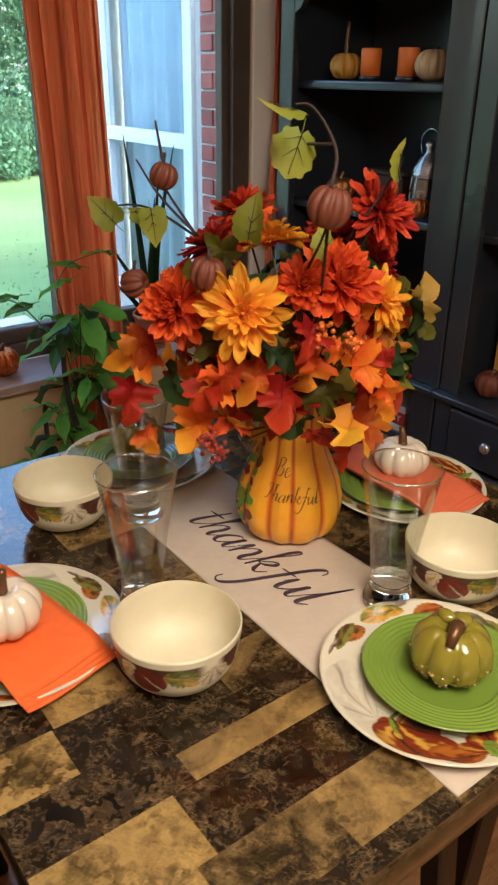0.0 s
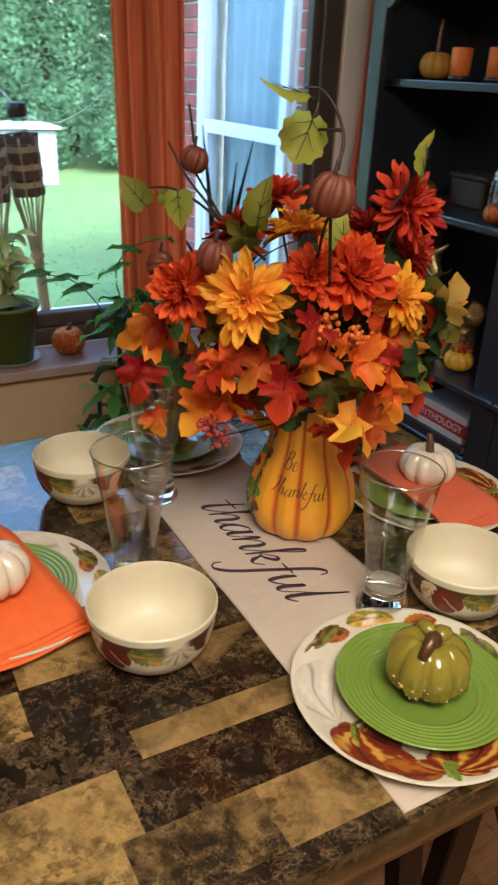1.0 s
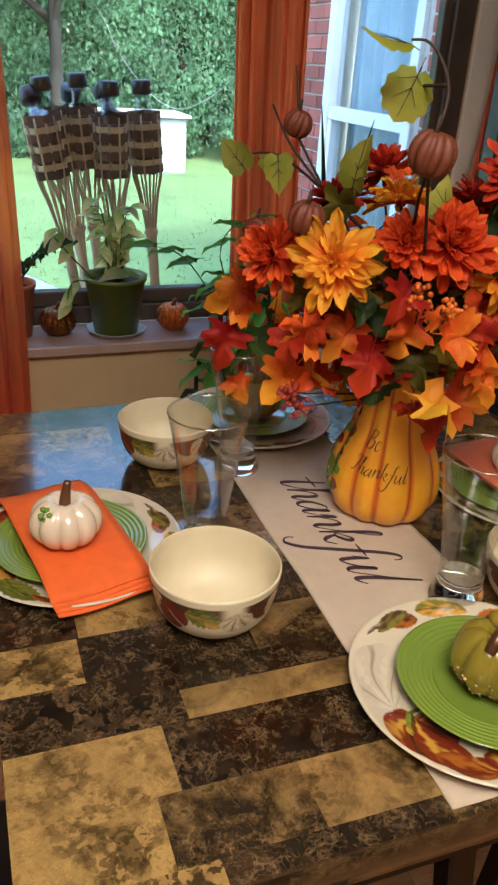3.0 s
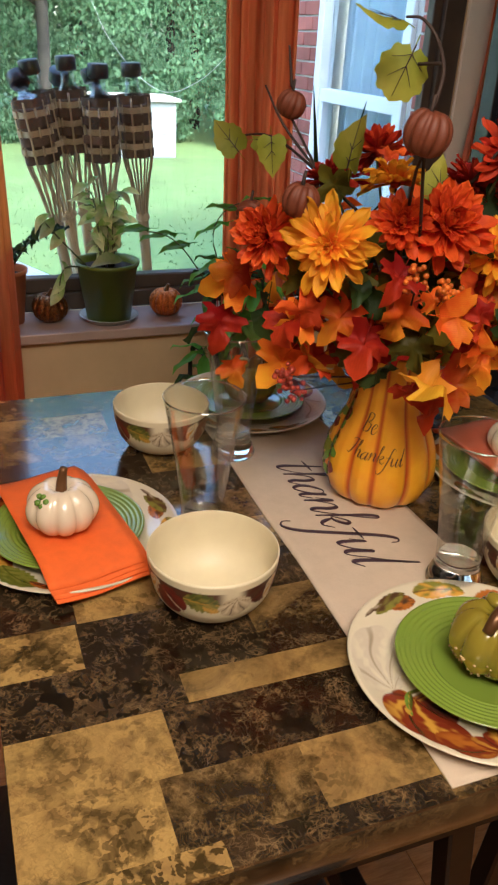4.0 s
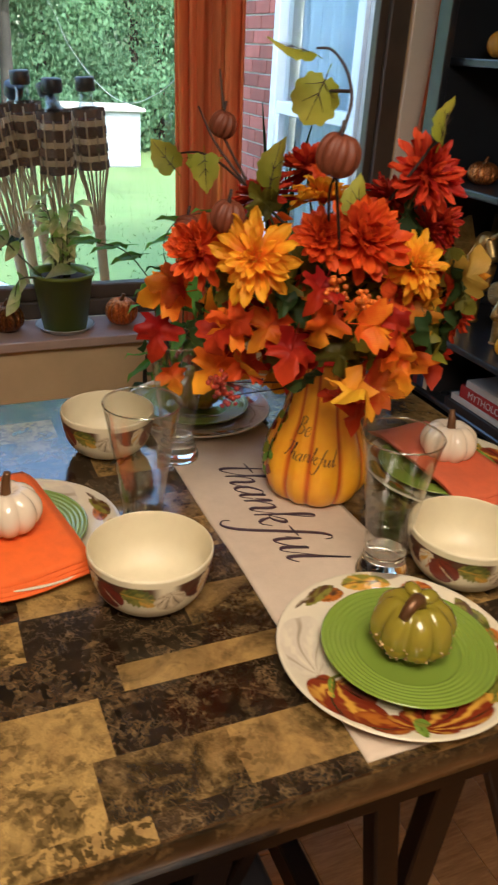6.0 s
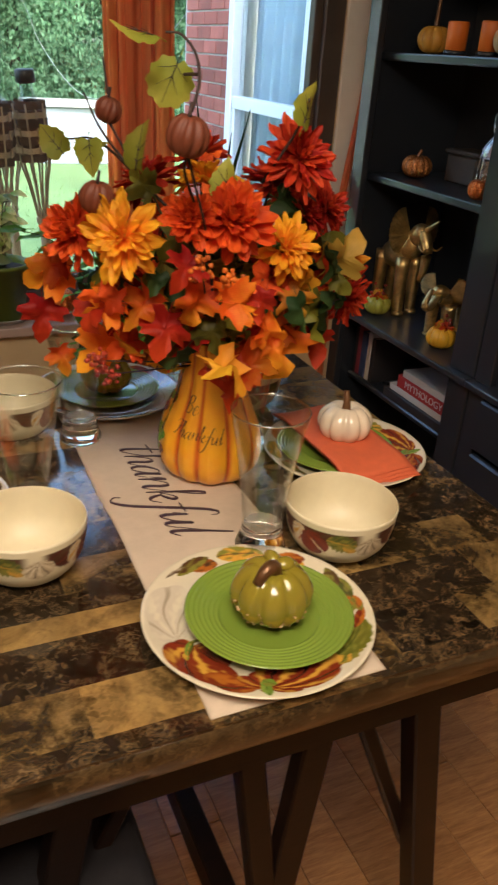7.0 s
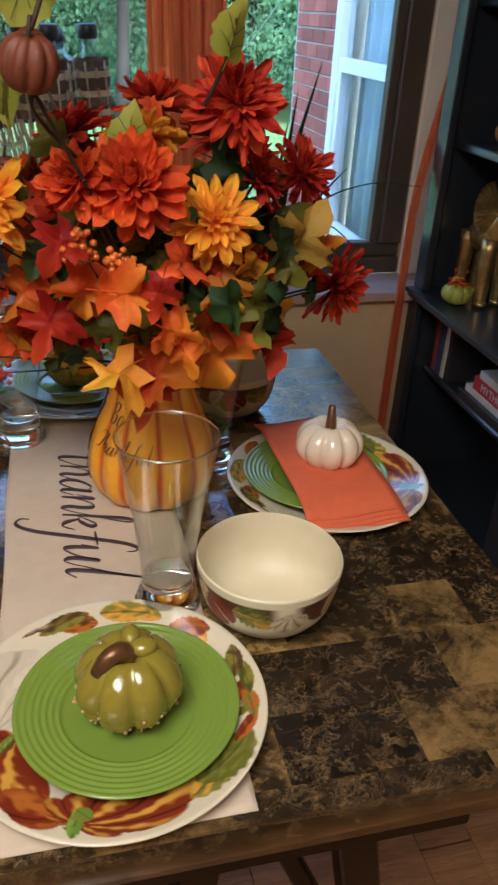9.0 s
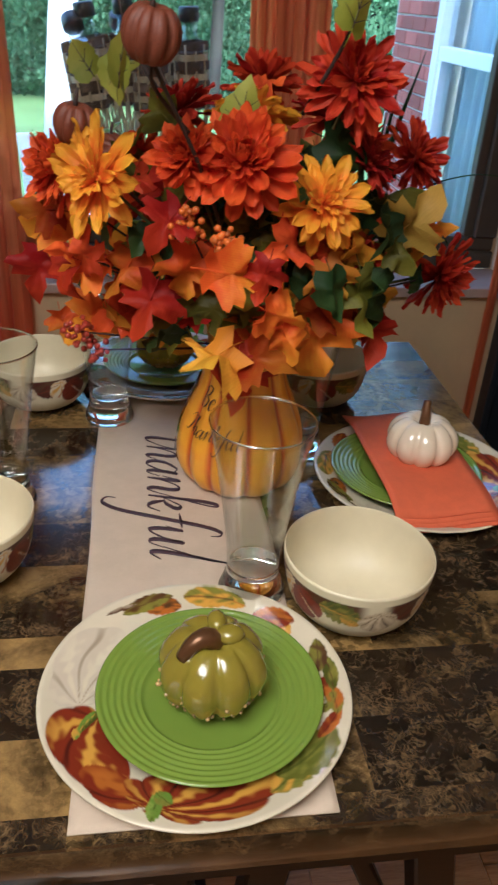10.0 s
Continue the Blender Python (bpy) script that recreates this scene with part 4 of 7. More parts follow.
def plate_paint(a, r, z):
    deg = np.degrees(a) % 360
    col = np.tile(np.asarray(CREAM, float), (len(a), 1))
    col *= (0.96 + 0.05 * np.sin(deg / 17) * np.sin(r * 60))[:, None]

    def local(d0):
        return np.radians((deg - d0 + 180) % 360 - 180) * 0.115, r - 0.115
    warm, deep, pale = (GOLD, RED, WINE), (AMBER, RED, WINE), (CREAM, (0.60, 0.52, 0.40), TAUPE)
    s, q = local(158)
    brush_pumpkin(col, s, q, (0.0, -0.004), (0.062, 0.029), (0.050, -0.010), 9, pale, 1)
    s, q = local(208)
    brush_pumpkin(col, s, q, (0.0, -0.006), (0.056, 0.032), (-0.034, -0.024), 6, warm, 2.6)
    s, q = local(234)
    brush_pumpkin(col, s, q, (-0.006, 0.006), (0.030, 0.018), (0.026, 0.000), 5, deep, 6)
    s, q = local(268)
    brush_pumpkin(col, s, q, (0.006, -0.008), (0.078, 0.029), (-0.034, 0.006), 9, warm, 4.4)
    s, q = local(250)
    brush_leaf(col, s, q, (0.0, 0.006), 0.017, 0.0065, 1.45, (LEAF_G, (0.24, 0.34, 0.05), MOSS), 3)
    brush_leaf(col, s, q, (0.004, -0.004), 0.009, 0.008, 0.5, (LEAF_G, OLIVE, MOSS), 4)
    s, q = local(192)
    brush_leaf(col, s, q, (0.0, -0.016), 0.020, 0.0050, 0.7, (MOSS, LEAF_G, GOLD), 5)
    brush_leaf(col, s, q, (0.014, -0.002), 0.007, 0.0040, 0.4, (LEAF_G, GOLD, GOLD), 8)
    s, q = local(318)
    brush_leaf(col, s, q, (-0.012, 0.002), 0.034, 0.017, -0.15, (GOLD, OLIVE, MOSS), 5, 0.10)
    brush_leaf(col, s, q, (0.004, 0.004), 0.036, 0.021, 0.25, (OLIVE, (0.13, 0.14, 0.018), MOSS), 7, 0.08)
    for d0, ds, dq, ln, wd, tw, tones in ((338, 0, 0.010, 0.017, 0.0060, 0.4, (RED, AMBER, WINE)), (345, 0, -0.004, 0.020, 0.0050, 1.2, (SEPIA, OLIVE, WINE)),
                                          (351, 0, 0.012, 0.015, 0.0075, -0.2, (OLIVE, AMBER, SEPIA)), (358, 0, 0.004, 0.018, 0.0080, 0.8, (RED, AMBER, SEPIA)),
                                          (5, 0, 0.014, 0.018, 0.0065, 0.1, (MOSS, OLIVE, SEPIA)), (9, 0, -0.006, 0.016, 0.0080, 1.2, (SEPIA, MOSS, MOSS)),
                                          (15, 0, 0.010, 0.018, 0.0085, 0.5, (OLIVE, SEPIA, SEPIA)), (40, 0, 0.004, 0.019, 0.0095, 0.7, (AMBER, GOLD, RED)),
                                          (47, 0, 0.008, 0.020, 0.0120, -0.5, (RED, AMBER, WINE)), (70, 0, 0.012, 0.016, 0.0085, 0.2, (GOLD, OLIVE, AMBER)),
                                          (80, 0, 0.012, 0.023, 0.0120, 0.0, (GOLD, OLIVE, SEPIA)), (104, 0, 0.006, 0.020, 0.0110, 0.25, (AMBER, SEPIA, SEPIA)),
                                          (110, 0, 0.012, 0.024, 0.0080, -0.1, (OLIVE, SEPIA, SEPIA)), (122, 0, 0.016, 0.014, 0.0022, 0.1, (SEPIA, TAUPE, SEPIA))):
        s, q = local(d0)
        brush_leaf(col, s, q, (ds, dq), ln * 1.1, wd * 1.15, tw, tones, d0, 0.05)
    lay(col, soft(r, 0.1385, 0.1400), CREAM)
    return col


DIN_FINE = DIN_TOP[:2] + [(0.0885 + 0.0505 * k / 44, height_at(DIN_TOP, 0.0885 + 0.0505 * k / 44)) for k in range(45)] + DIN_TOP[-3:]
DIN_MESH = turned_mesh("dish", DIN_FINE + DIN_LOW, 432, plate_paint, M["painted"])


def dinner_plate(at, turn):
    p = thing("dinner_plate", "cream stoneware dinner plate painted with pumpkins and autumn leaves", "plate", "dinner plates", at, turn)
    part("dish", DIN_MESH, None, p)
    return p


def salad_plate(at, mat, label):
    p = thing("salad_plate", label, "plate", "ringed salad plates", at)
    top = [(0, 0.0045), (0.058, 0.0045), (0.062, 0.0068)]
    for i in range(31):
        u = i / 30
        top.append((0.063 + 0.037 * u, 0.008 + 0.008 * u + 0.0007 * math.cos(u * 6 * 2 * math.pi)))
    top += [(0.1025, 0.0168), (0.1035, 0.0155)]
    low = [(0.101, 0.013), (0.062, 0.0035), (0.055, 0), (0, 0)]
    part("dish", lathe(top + low, 80), mat, p)
    return p


def bowl_profile():
    out = [(0.0, 0.0), (0.036, 0.0), (0.040, 0.003), (0.057, 0.012), (0.070, 0.030), (0.0765, 0.055), (0.079, 0.078)]
    inn = [(0.0785, 0.0795), (0.0765, 0.0785), (0.0735, 0.055), (0.067, 0.032), (0.052, 0.014), (0.032, 0.008), (0, 0.007)]
    return out, inn


def bowl_paint(a, r, z):
    P = 2 * math.pi * 0.075 / 3
    s0 = (a % (2 * math.pi)) * 0.075
    s = (s0 + 0.02) % P - 0.02
    q = z - 0.050
    col = np.tile(np.asarray((0.71, 0.63, 0.43), float), (len(a), 1))
    outer = np.array(bowl_profile()[0][1:])
    outside = (r > np.interp(z, outer[:, 1], outer[:, 0]) - 0.0016) & (z > 0.006) & (z < 0.0775)
    # dark ground behind the fruit, ragged below
    low = 0.004 + 0.006 * np.sin(s0 * 130) + 0.003 * np.sin(s0 * 410)
    band = soft(q, low - 0.002, low) * (1 - soft(q, 0.0195, 0.0205)) * outside
    lay(col, band * soft(np.abs((s0 / P * 2) % 2 - 1), 0.05, 0.25), blend(streak(s, q, 1), SEPIA, WINE))
    for sh in (0.0, P):
        ss = s - sh
        brush_leaf(col, ss, q, (0.122, 0.004), 0.020, 0.015, 0.3, (WINE, SEPIA, RED), 3, 0.1)
        brush_pumpkin(col, ss, q, (-0.020, 0.002), (0.016, 0.017), (-0.016, 0.014), 7, (GOLD, CREAM, AMBER), 9)
        brush_pumpkin(col, ss, q, (0.004, -0.004), (0.023, 0.020), (-0.004, 0.013), 6, (RED, (0.16, 0.018, 0.008), WINE), 2)
        brush_leaf(col, ss, q, (0.010, -0.006), 0.016, 0.0014, -0.75, (CREAM, AMBER, AMBER), 2)
        brush_leaf(col, ss, q, (0.044, 0.005), 0.022, 0.0155, -0.15, (OLIVE, MOSS, GOLD), 5, 0.12)
        brush_leaf(col, ss, q, (0.055, -0.003), 0.011, 0.0080, -0.5, (GOLD, OLIVE, OLIVE), 6, 0.1)
        brush_pumpkin(col, ss, q, (0.083, -0.003), (0.021, 0.0165), (0.083, 0.009), 11, ((0.70, 0.60, 0.42), (0.52, 0.42, 0.27), SEPIA), 0)
    plain_ = np.asarray((0.71, 0.63, 0.43), float)
    keep = (outside * (1 - soft(q, 0.0195, 0.0208)))[:, None]
    return col * keep + plain_ * (1 - keep)


def bowl_mesh():
    out, inn = bowl_profile()
    fine = [(q.x, q.y) for q in spline([(r, z, 0) for r, z in out[2:]], 60)]
    smooth_in = [(q.x, q.y) for q in spline([(r, z, 0) for r, z in inn], 30)]
    return turned_mesh("dish", out[:2] + fine + [(max(0, r), z) for r, z in smooth_in[:-1]] + [(0, 0.007)], 360, bowl_paint, M["painted_bowl"])


BOWL_MESH = bowl_mesh()


def bowl(at, turn):
    b = thing("bowl", "cream stoneware bowl with a band of painted pumpkins outside", "bowl", "stoneware bowls", at, turn)
    part("dish", BOWL_MESH, None, b)
    return b


def tumbler(at):
    t = thing("drinking_glass", "tall clear flared pilsner glass with a heavy foot", "glass", "pilsner glasses", at)
    out = spline([(0.0285, 0.040, 0), (0.030, 0.065, 0), (0.037, 0.12, 0), (0.046, 0.175, 0), (0.0525, 0.212, 0)], 30)
    inn = spline([(0.0512, 0.212, 0), (0.0445, 0.175, 0), (0.0354, 0.12, 0), (0.0280, 0.065, 0), (0.0262, 0.0405, 0)], 26)
    part("vessel", lathe([(p.x, p.y) for p in out] + [(0.0519, 0.2132)] + [(p.x, p.y) for p in inn], 64), M["glass"], t)
    low = spline([(0.036, 0.001, 0), (0.0362, 0.008, 0), (0.032, 0.020, 0), (0.0288, 0.032, 0), (0.0284, 0.0400, 0)], 18)
    part("foot", lathe([(0, 0.002), (0.026, 0.002), (0.034, 0.0)] + [(p.x, p.y) for p in low] + [(0.024, 0.0402), (0.016, 0.036), (0, 0.034)], 64), M["foot"], t, "heavy clear glass foot")
    part("rim", lathe([(0.0515, 0.2125), (0.0528, 0.2122), (0.0532, 0.2135), (0.0524, 0.2146), (0.0514, 0.2140), (0.0515, 0.2125)], 64), M["foot"], t)
    return t


def ribbed(r, h, lobes, depth=0.17, dip=0.25, seg=72, n=18):
    """A pumpkin's body: ribs, sunk at the top."""
    prof = []
    for i in range(n + 1):
        a = math.pi * i / n
        rr = r * math.sin(a) ** 0.8
        z = h / 2 - h / 2 * math.cos(a)
        edge = max(0, 1 - (rr / (r * 0.5)))
        z += -dip * h * edge ** 1.5 * (1 if a > 1.57 else -0.35)
        prof.append((rr if 0 < i < n else 0, z))

    def f(a, i):
        return 1 - depth * (1 - abs(math.sin(a * lobes / 2)) ** 0.55) * min(1, prof[i][0] / (r * 0.3))
    bm = lathe(prof, seg, f)
    return bm


def pumpkin(at, r, h, lobes, mat, stem_mat, label, turn=0.0, stem=0.03, group="", bend=(0.008, -0.004), name="pumpkin", seg=72):
    p = thing(name, label, "pumpkin", group, at, turn)
    part("body", ribbed(r, h, lobes, seg=seg), mat, p)
    z = h * 0.80
    bm = tube([(0, 0, z), (bend[0] * 0.3, bend[1] * 0.3, z + stem * 0.5), (bend[0], bend[1], z + stem)], r * 0.17, r * 0.10, 8, 8)
    part("stem", bm, stem_mat, p)
    return p


def fold_napkin(name, at, turn, w, d, mat, label, sag):
    n = thing(name, label, "napkin", "orange napkins", at, turn)
    for k in range(4):
        s = 1 - 0.012 * k
        o = 0.004 * (3 - k)

        def f(u, v, k=k, s=s, o=o):
            x, y = (u - 0.5) * w * s + o * 0.5, (v - 0.5) * d * s - o
            e = min(1, max(0, (abs(y) - d * 0.27) / (d * 0.23)))
            z = 0.003 + (3 - k) * -0.0 + k * 0.0022 + 0.0022 * math.sin(7 * u + 0.3 * k) * math.sin(6 * v) * (0.3 + e) - sag * e * e * (1 + 0.25 * math.sin(5 * u))
            return (x, y, z)
        ob = part("fold", sheet(14, 24, f), mat, n)
        solid(ob, 0.0019, 1)
    return n


runner_top = TZ + 0.0022
bm = sheet(30, 110, lambda u, v: (0.391 + 0.217 * u + 0.0012 * math.sin(v * 21), 0.010 + 0.972 * v, TZ + 0.0014 + 0.0006 * math.sin(u * 14 + v * 9) * math.sin(v * 31)))
runner = tagged(part("table_runner", bm, M["linen"]), "beige linen table runner with a word in plum script", "table runner")
solid(runner, 0.0016)

# script letters: strokes in units of the small letters' height
SCRIPT = {
    "t": (0.80, [[(0.42, 1.75), (0.30, 0.5), (0.36, 0.05), (0.55, 0.02), (0.8, 0.4)], [(-0.1, 1.15), (0.75, 1.22)]]),
    "h": (1.02, [[(0.0, 0.35), (0.35, 1.5), (0.45, 2.1), (0.31, 2.15), (0.22, 1.6), (0.2, 0.0)], [(0.2, 0.2), (0.4, 0.85), (0.64, 1.0), (0.75, 0.7), (0.72, 0.2), (0.85, 0.0), (1.05, 0.35)]]),
    "a": (1.05, [[(0.8, 0.85), (0.5, 1.0), (0.16, 0.6), (0.15, 0.15), (0.4, 0.0), (0.7, 0.5), (0.8, 1.0), (0.75, 0.2), (0.9, 0.0), (1.08, 0.4)]]),
    "n": (1.05, [[(0.0, 0.5), (0.14, 1.0), (0.2, 0.9), (0.18, 0.0)], [(0.2, 0.3), (0.45, 0.9), (0.68, 1.0), (0.78, 0.7), (0.75, 0.2), (0.9, 0.0), (1.08, 0.4)]]),
    "k": (1.0, [[(0.0, 0.35), (0.35, 1.5), (0.45, 2.1), (0.31, 2.15), (0.22, 1.6), (0.2, 0.0)], [(0.22, 0.45), (0.6, 1.0), (0.78, 0.85), (0.55, 0.55), (0.3, 0.5)], [(0.4, 0.52), (0.62, 0.1), (0.85, 0.0), (1.03, 0.35)]]),
    "f": (0.78, [[(1.05, 1.85), (1.0, 2.1), (0.8, 2.15), (0.6, 1.7), (0.4, 0.4), (0.2, -0.9), (-0.1, -1.45), (-0.42, -1.35), (-0.45, -1.05)], [(0.05, 0.95), (0.78, 1.0)]]),
    "u": (1.05, [[(0.0, 0.5), (0.14, 1.0), (0.15, 0.3), (0.3, 0.0), (0.6, 0.4), (0.75, 1.0), (0.72, 0.2), (0.9, 0.0), (1.08, 0.4)]]),
    "l": (0.62, [[(0.0, 0.4), (0.35, 1.5), (0.42, 2.2)], [(0.42, 2.2), (0.24, 0.5), (0.34, 0.02), (0.6, 0.3)]]),
    "B": (1.20, [[(0.25, 2.0), (0.12, 0.0)], [(-0.05, 1.6), (0.35, 2.1), (0.9, 1.95), (0.8, 1.35), (0.35, 1.1)], [(0.4, 1.1), (0.98, 0.85), (0.85, 0.2), (0.4, 0.0), (0.02, 0.15)]]),
    "e": (0.85, [[(0.1, 0.5), (0.58, 0.65), (0.55, 0.95), (0.3, 1.0), (0.1, 0.6), (0.2, 0.1), (0.5, 0.0), (0.85, 0.4)]]),
    "T": (1.00, [[(-0.05, 1.7), (0.2, 2.0), (1.25, 2.1)], [(0.65, 2.05), (0.5, 0.8), (0.3, 0.05), (0.0, 0.15)]]),
}


def script(word, place, thick, slant=0.25):
    """Ribbon strokes of a word. place(u, v): the spot on the surface, u along the line, v up."""
    bm = bmesh.new()
    x = 0.0
    for ch in word:
        adv, strokes = SCRIPT[ch]
        for st in strokes:
            pts = spline([(a, b, 0) for a, b in st], 8 * len(st))
            left, right = [], []
            for i, p in enumerate(pts):
                d = (pts[min(i + 1, len(pts) - 1)] - pts[max(i - 1, 0)]).normalized()
                w = thick * (0.45 + 0.75 * abs(d.y) * (d.y < 0.2)) * (0.35 + 0.65 * min(1, 4 * i / len(pts), 4 * (len(pts) - 1 - i) / len(pts) + 0.1))
                o = Vector((-d.y, d.x, 0)) * w
                for side, q in ((left, p + o), (right, p - o)):
                    side.append(bm.verts.new(place(x + q.x + slant * q.y, q.y)))
            for i in range(len(pts) - 1):
                bm.faces.new((left[i], left[i + 1], right[i + 1], right[i]))
        x += adv
    bmesh.ops.recalc_face_normals(bm, faces=bm.faces[:])
    return bm


U = 0.0400
txt = part("lettering", script("thankful", lambda u, v: (0.462 + v * U, 0.638 - u * U, TZ + 0.0031), 0.075), M["ink"], runner, "the word thankful in plum script")
solid(txt, 0.0006)


# places laid at the four sides
Z0 = TZ + 0.0022
dinner_plate((0.500, 0.133, Z0), 0)
dinner_plate((0.120, 0.517, TZ), -95)
dinner_plate((0.498, 0.852, Z0), 172)
dinner_plate((0.831, 0.495, TZ), 88)
PZ = TZ + 0.0075
GREEN = "leaf green stoneware salad plate with raised rings on its rim"
SAGE = "green ringed stoneware salad plate in cool window light"
for (x, y), lab in zip(((0.512, 0.128), (0.112, 0.520), (0.497, 0.855), (0.815, 0.500)), (GREEN, SAGE, SAGE, SAGE)):
    salad_plate((x, y, PZ + (0.0 if x in (0.112, 0.815) else 0.002)), M["green"], lab)
for x, y, turn in ((0.677, 0.250, -31), (0.259, 0.338, -31), (0.302, 0.750, -47), (0.742, 0.752, 20)):
    bowl((x, y, TZ), turn)
for x, y in ((0.571, 0.2815), (0.286, 0.470), (0.408, 0.690), (0.680, 0.585)):
    tumbler((x, y, Z0 if 0.37 < x < 0.63 else TZ))

fold_napkin("napkin", (0.108, 0.522, PZ + 0.0185), 10, 0.128, 0.278, M["napkin"], "bright orange folded cloth napkin across the plate", 0.014)
fold_napkin("napkin", (0.826, 0.512, PZ + 0.0185), 1, 0.134, 0.276, M["napkin2"], "coral orange folded cloth napkin across the plate", 0.014)

WPZ = PZ + 0.0285
wp = pumpkin((0.104, 0.490, WPZ), 0.047, 0.068, 9, M["white_pump"], M["bronze_stem"], "glossy white ceramic pumpkin with a bronze stem on a napkin", 10, 0.034, "white ceramic pumpkins", (0.006, 0.002))
bm = bmesh.new()
for i in range(9):
    a = i * 2.4
    sp = bmesh.new()
    bmesh.ops.create_icosphere(sp, subdivisions=1, radius=0.005)
    merge(bm, sp, pose(-0.026 + 0.009 * math.cos(a) * (i / 9) ** .5 * 1.4, -0.012 + 0.009 * math.sin(a), 0.060 - 0.0012 * i))
part("leaf_cluster", bm, M["m_lime"], wp, "small green ceramic leaves")
pumpkin((0.834, 0.508, WPZ - 0.010), 0.049, 0.069, 9, M["white_pump"], M["bronze_stem"], "glossy white ceramic pumpkin with a bent bronze stem", 40, 0.034, "white ceramic pumpkins", (0.008, 0.006))


def olive_pumpkin(at, turn):
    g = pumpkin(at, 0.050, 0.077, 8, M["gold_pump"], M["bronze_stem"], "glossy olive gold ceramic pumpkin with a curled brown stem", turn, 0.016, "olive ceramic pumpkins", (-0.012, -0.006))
    lumps = g.children[0].data
    for v in lumps.vertices:
        k = noise.noise(v.co * 85) + 0.5 * noise.noise(v.co * 190)
        v.co += v.co.normalized() * 0.0022 * k * (2.0 if v.co.z < 0.032 else 0.7)
    bm = tube([(0.0, 0.0, 0.062), (-0.006, -0.008, 0.080), (-0.019, -0.014, 0.079), (-0.029, -0.017, 0.066)], 0.011, 0.006, 8, 12)
    part("curl", bm, M["bronze_stem"], g)
    sp = bmesh.new()
    bmesh.ops.create_icosphere(sp, subdivisions=2, radius=0.011)
    for v in sp.verts:
        v.co = (v.co.x * 1.2 + 0.014, v.co.y, v.co.z * 0.7 + 0.075)
    part("leaf", sp, M["gold_pump"], g)
    sp = bmesh.new()
    bmesh.ops.create_icosphere(sp, subdivisions=2, radius=0.010)
    for v in sp.verts:
        v.co = (v.co.x * 0.9 + 0.004, v.co.y * 1.3 + 0.016, v.co.z * 0.7 + 0.076)
    part("leaf", sp, M["gold_pump"], g)
    wart = bmesh.new()
    bmesh.ops.create_icosphere(wart, subdivisions=1, radius=0.0023)
    me = as_mesh("wart", wart, M["wart"])
    rng = random.Random(17)
    spots = [v for v in lumps.vertices if 0.006 < v.co.z < 0.036 and math.hypot(v.co.x, v.co.y) > 0.030]
    for v in rng.sample(spots, min(90, len(spots))):
        k = rng.uniform(0.5, 1.2)
        part("wart", me, None, g, m=Matrix.Translation(v.co) @ Matrix.Diagonal((k, k, k * 0.8, 1)))
    return g


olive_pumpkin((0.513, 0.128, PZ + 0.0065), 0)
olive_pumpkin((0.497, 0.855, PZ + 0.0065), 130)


# ---- gourd vase ----
VC = (0.585, 0.520)
FACE = math.atan2(-0.86, -0.66)
VP = [(0, 0.0), (0.052, 0.0), (0.070, 0.008), (0.082, 0.028), (0.085, 0.052), (0.080, 0.085), (0.069, 0.115), (0.057, 0.145), (0.050, 0.175), (0.047, 0.205), (0.049, 0.228), (0.047, 0.232), (0.043, 0.226), (0.041, 0.20), (0.041, 0.15), (0, 0.14)]
vfine = [(max(0, p.x), p.y) for p in spline([(r, z, 0) for r, z in VP[1:12]], 44)]
GROOVES = (-1.14, -0.44, 0.02, 0.66, 1.30, 1.95, 2.62, 3.28, 3.92, 4.52)


def groove_gap(a):
    """0 in the bottom of a groove, 1 on a lobe."""
    return min(1, min(abs((a - FACE - g + math.pi) % (2 * math.pi) - math.pi) for g in GROOVES) / 0.24)


def vase_factor(a):
    return 1 - 0.10 * (1 - groove_gap(a) ** 0.55)


vase = thing("vase", "golden yellow gourd-shaped ceramic vase with orange grooves and script", "vase", at=(*VC, Z0))
vprof = [(0, 0.0)] + vfine + VP[11:]
bm = lathe(vprof, 192, lambda a, i: vase_factor(a))
body = part("body", bm, M["vase"], vase)
groove_layer = body.data.attributes.new("groove", "FLOAT", "POINT")
for v in body.data.vertices:
    groove_layer.data[v.index].value = groove_gap(math.atan2(v.co.y, v.co.x))


def on_vase(a, z, lift):
    for (r0, z0), (r1, z1) in zip(vfine, vfine[1:]):
        if z0 <= z <= z1:
            r = r0 + (r1 - r0) * (z - z0) / max(1e-6, z1 - z0)
            break
    else:
        r = vfine[-1][0]
    r = r * vase_factor(a) + lift
    return (r * math.cos(a), r * math.sin(a), z)


for word, a0, z0, u in (("Be", -0.40, 0.126, 0.0132), ("Thankful", -0.56, 0.091, 0.0110)):
    solid(part("lettering", script(word, lambda p, q: on_vase(FACE + a0 + p * u / 0.078, z0 + q * u - 0.08 * p * u, 0.0034), 0.055), M["ink"], vase, "the words Be Thankful in dark script"), 0.0006)
rng = random.Random(5)
for k in range(44):
    a = FACE - 1.25 + rng.uniform(-0.45, 0.40)
    z = rng.uniform(0.02, 0.19)
    motif("painted_flower", vase, [(0, 0, rng.uniform(0.006, 0.012), rng.uniform(0.005, 0.010), rng.uniform(0, 3), rng.choice((0, 2, 5, 1, 0)))], 0.0,
          lambda u, v, l, a=a, z=z, k=k: on_vase(a + u / 0.075, min(0.22, max(0.005, z + v)), 0.0008 + 0.00005 * k))


# ---- bouquet ----
BC = Vector((0.585, 0.520, 1.235))
MOUTH = Vector((0.585, 0.520, 1.10))
bouquet = thing("bouquet", "full bouquet of silk autumn flowers, leaves and mini pumpkins", "bouquet", at=(0, 0, 0))


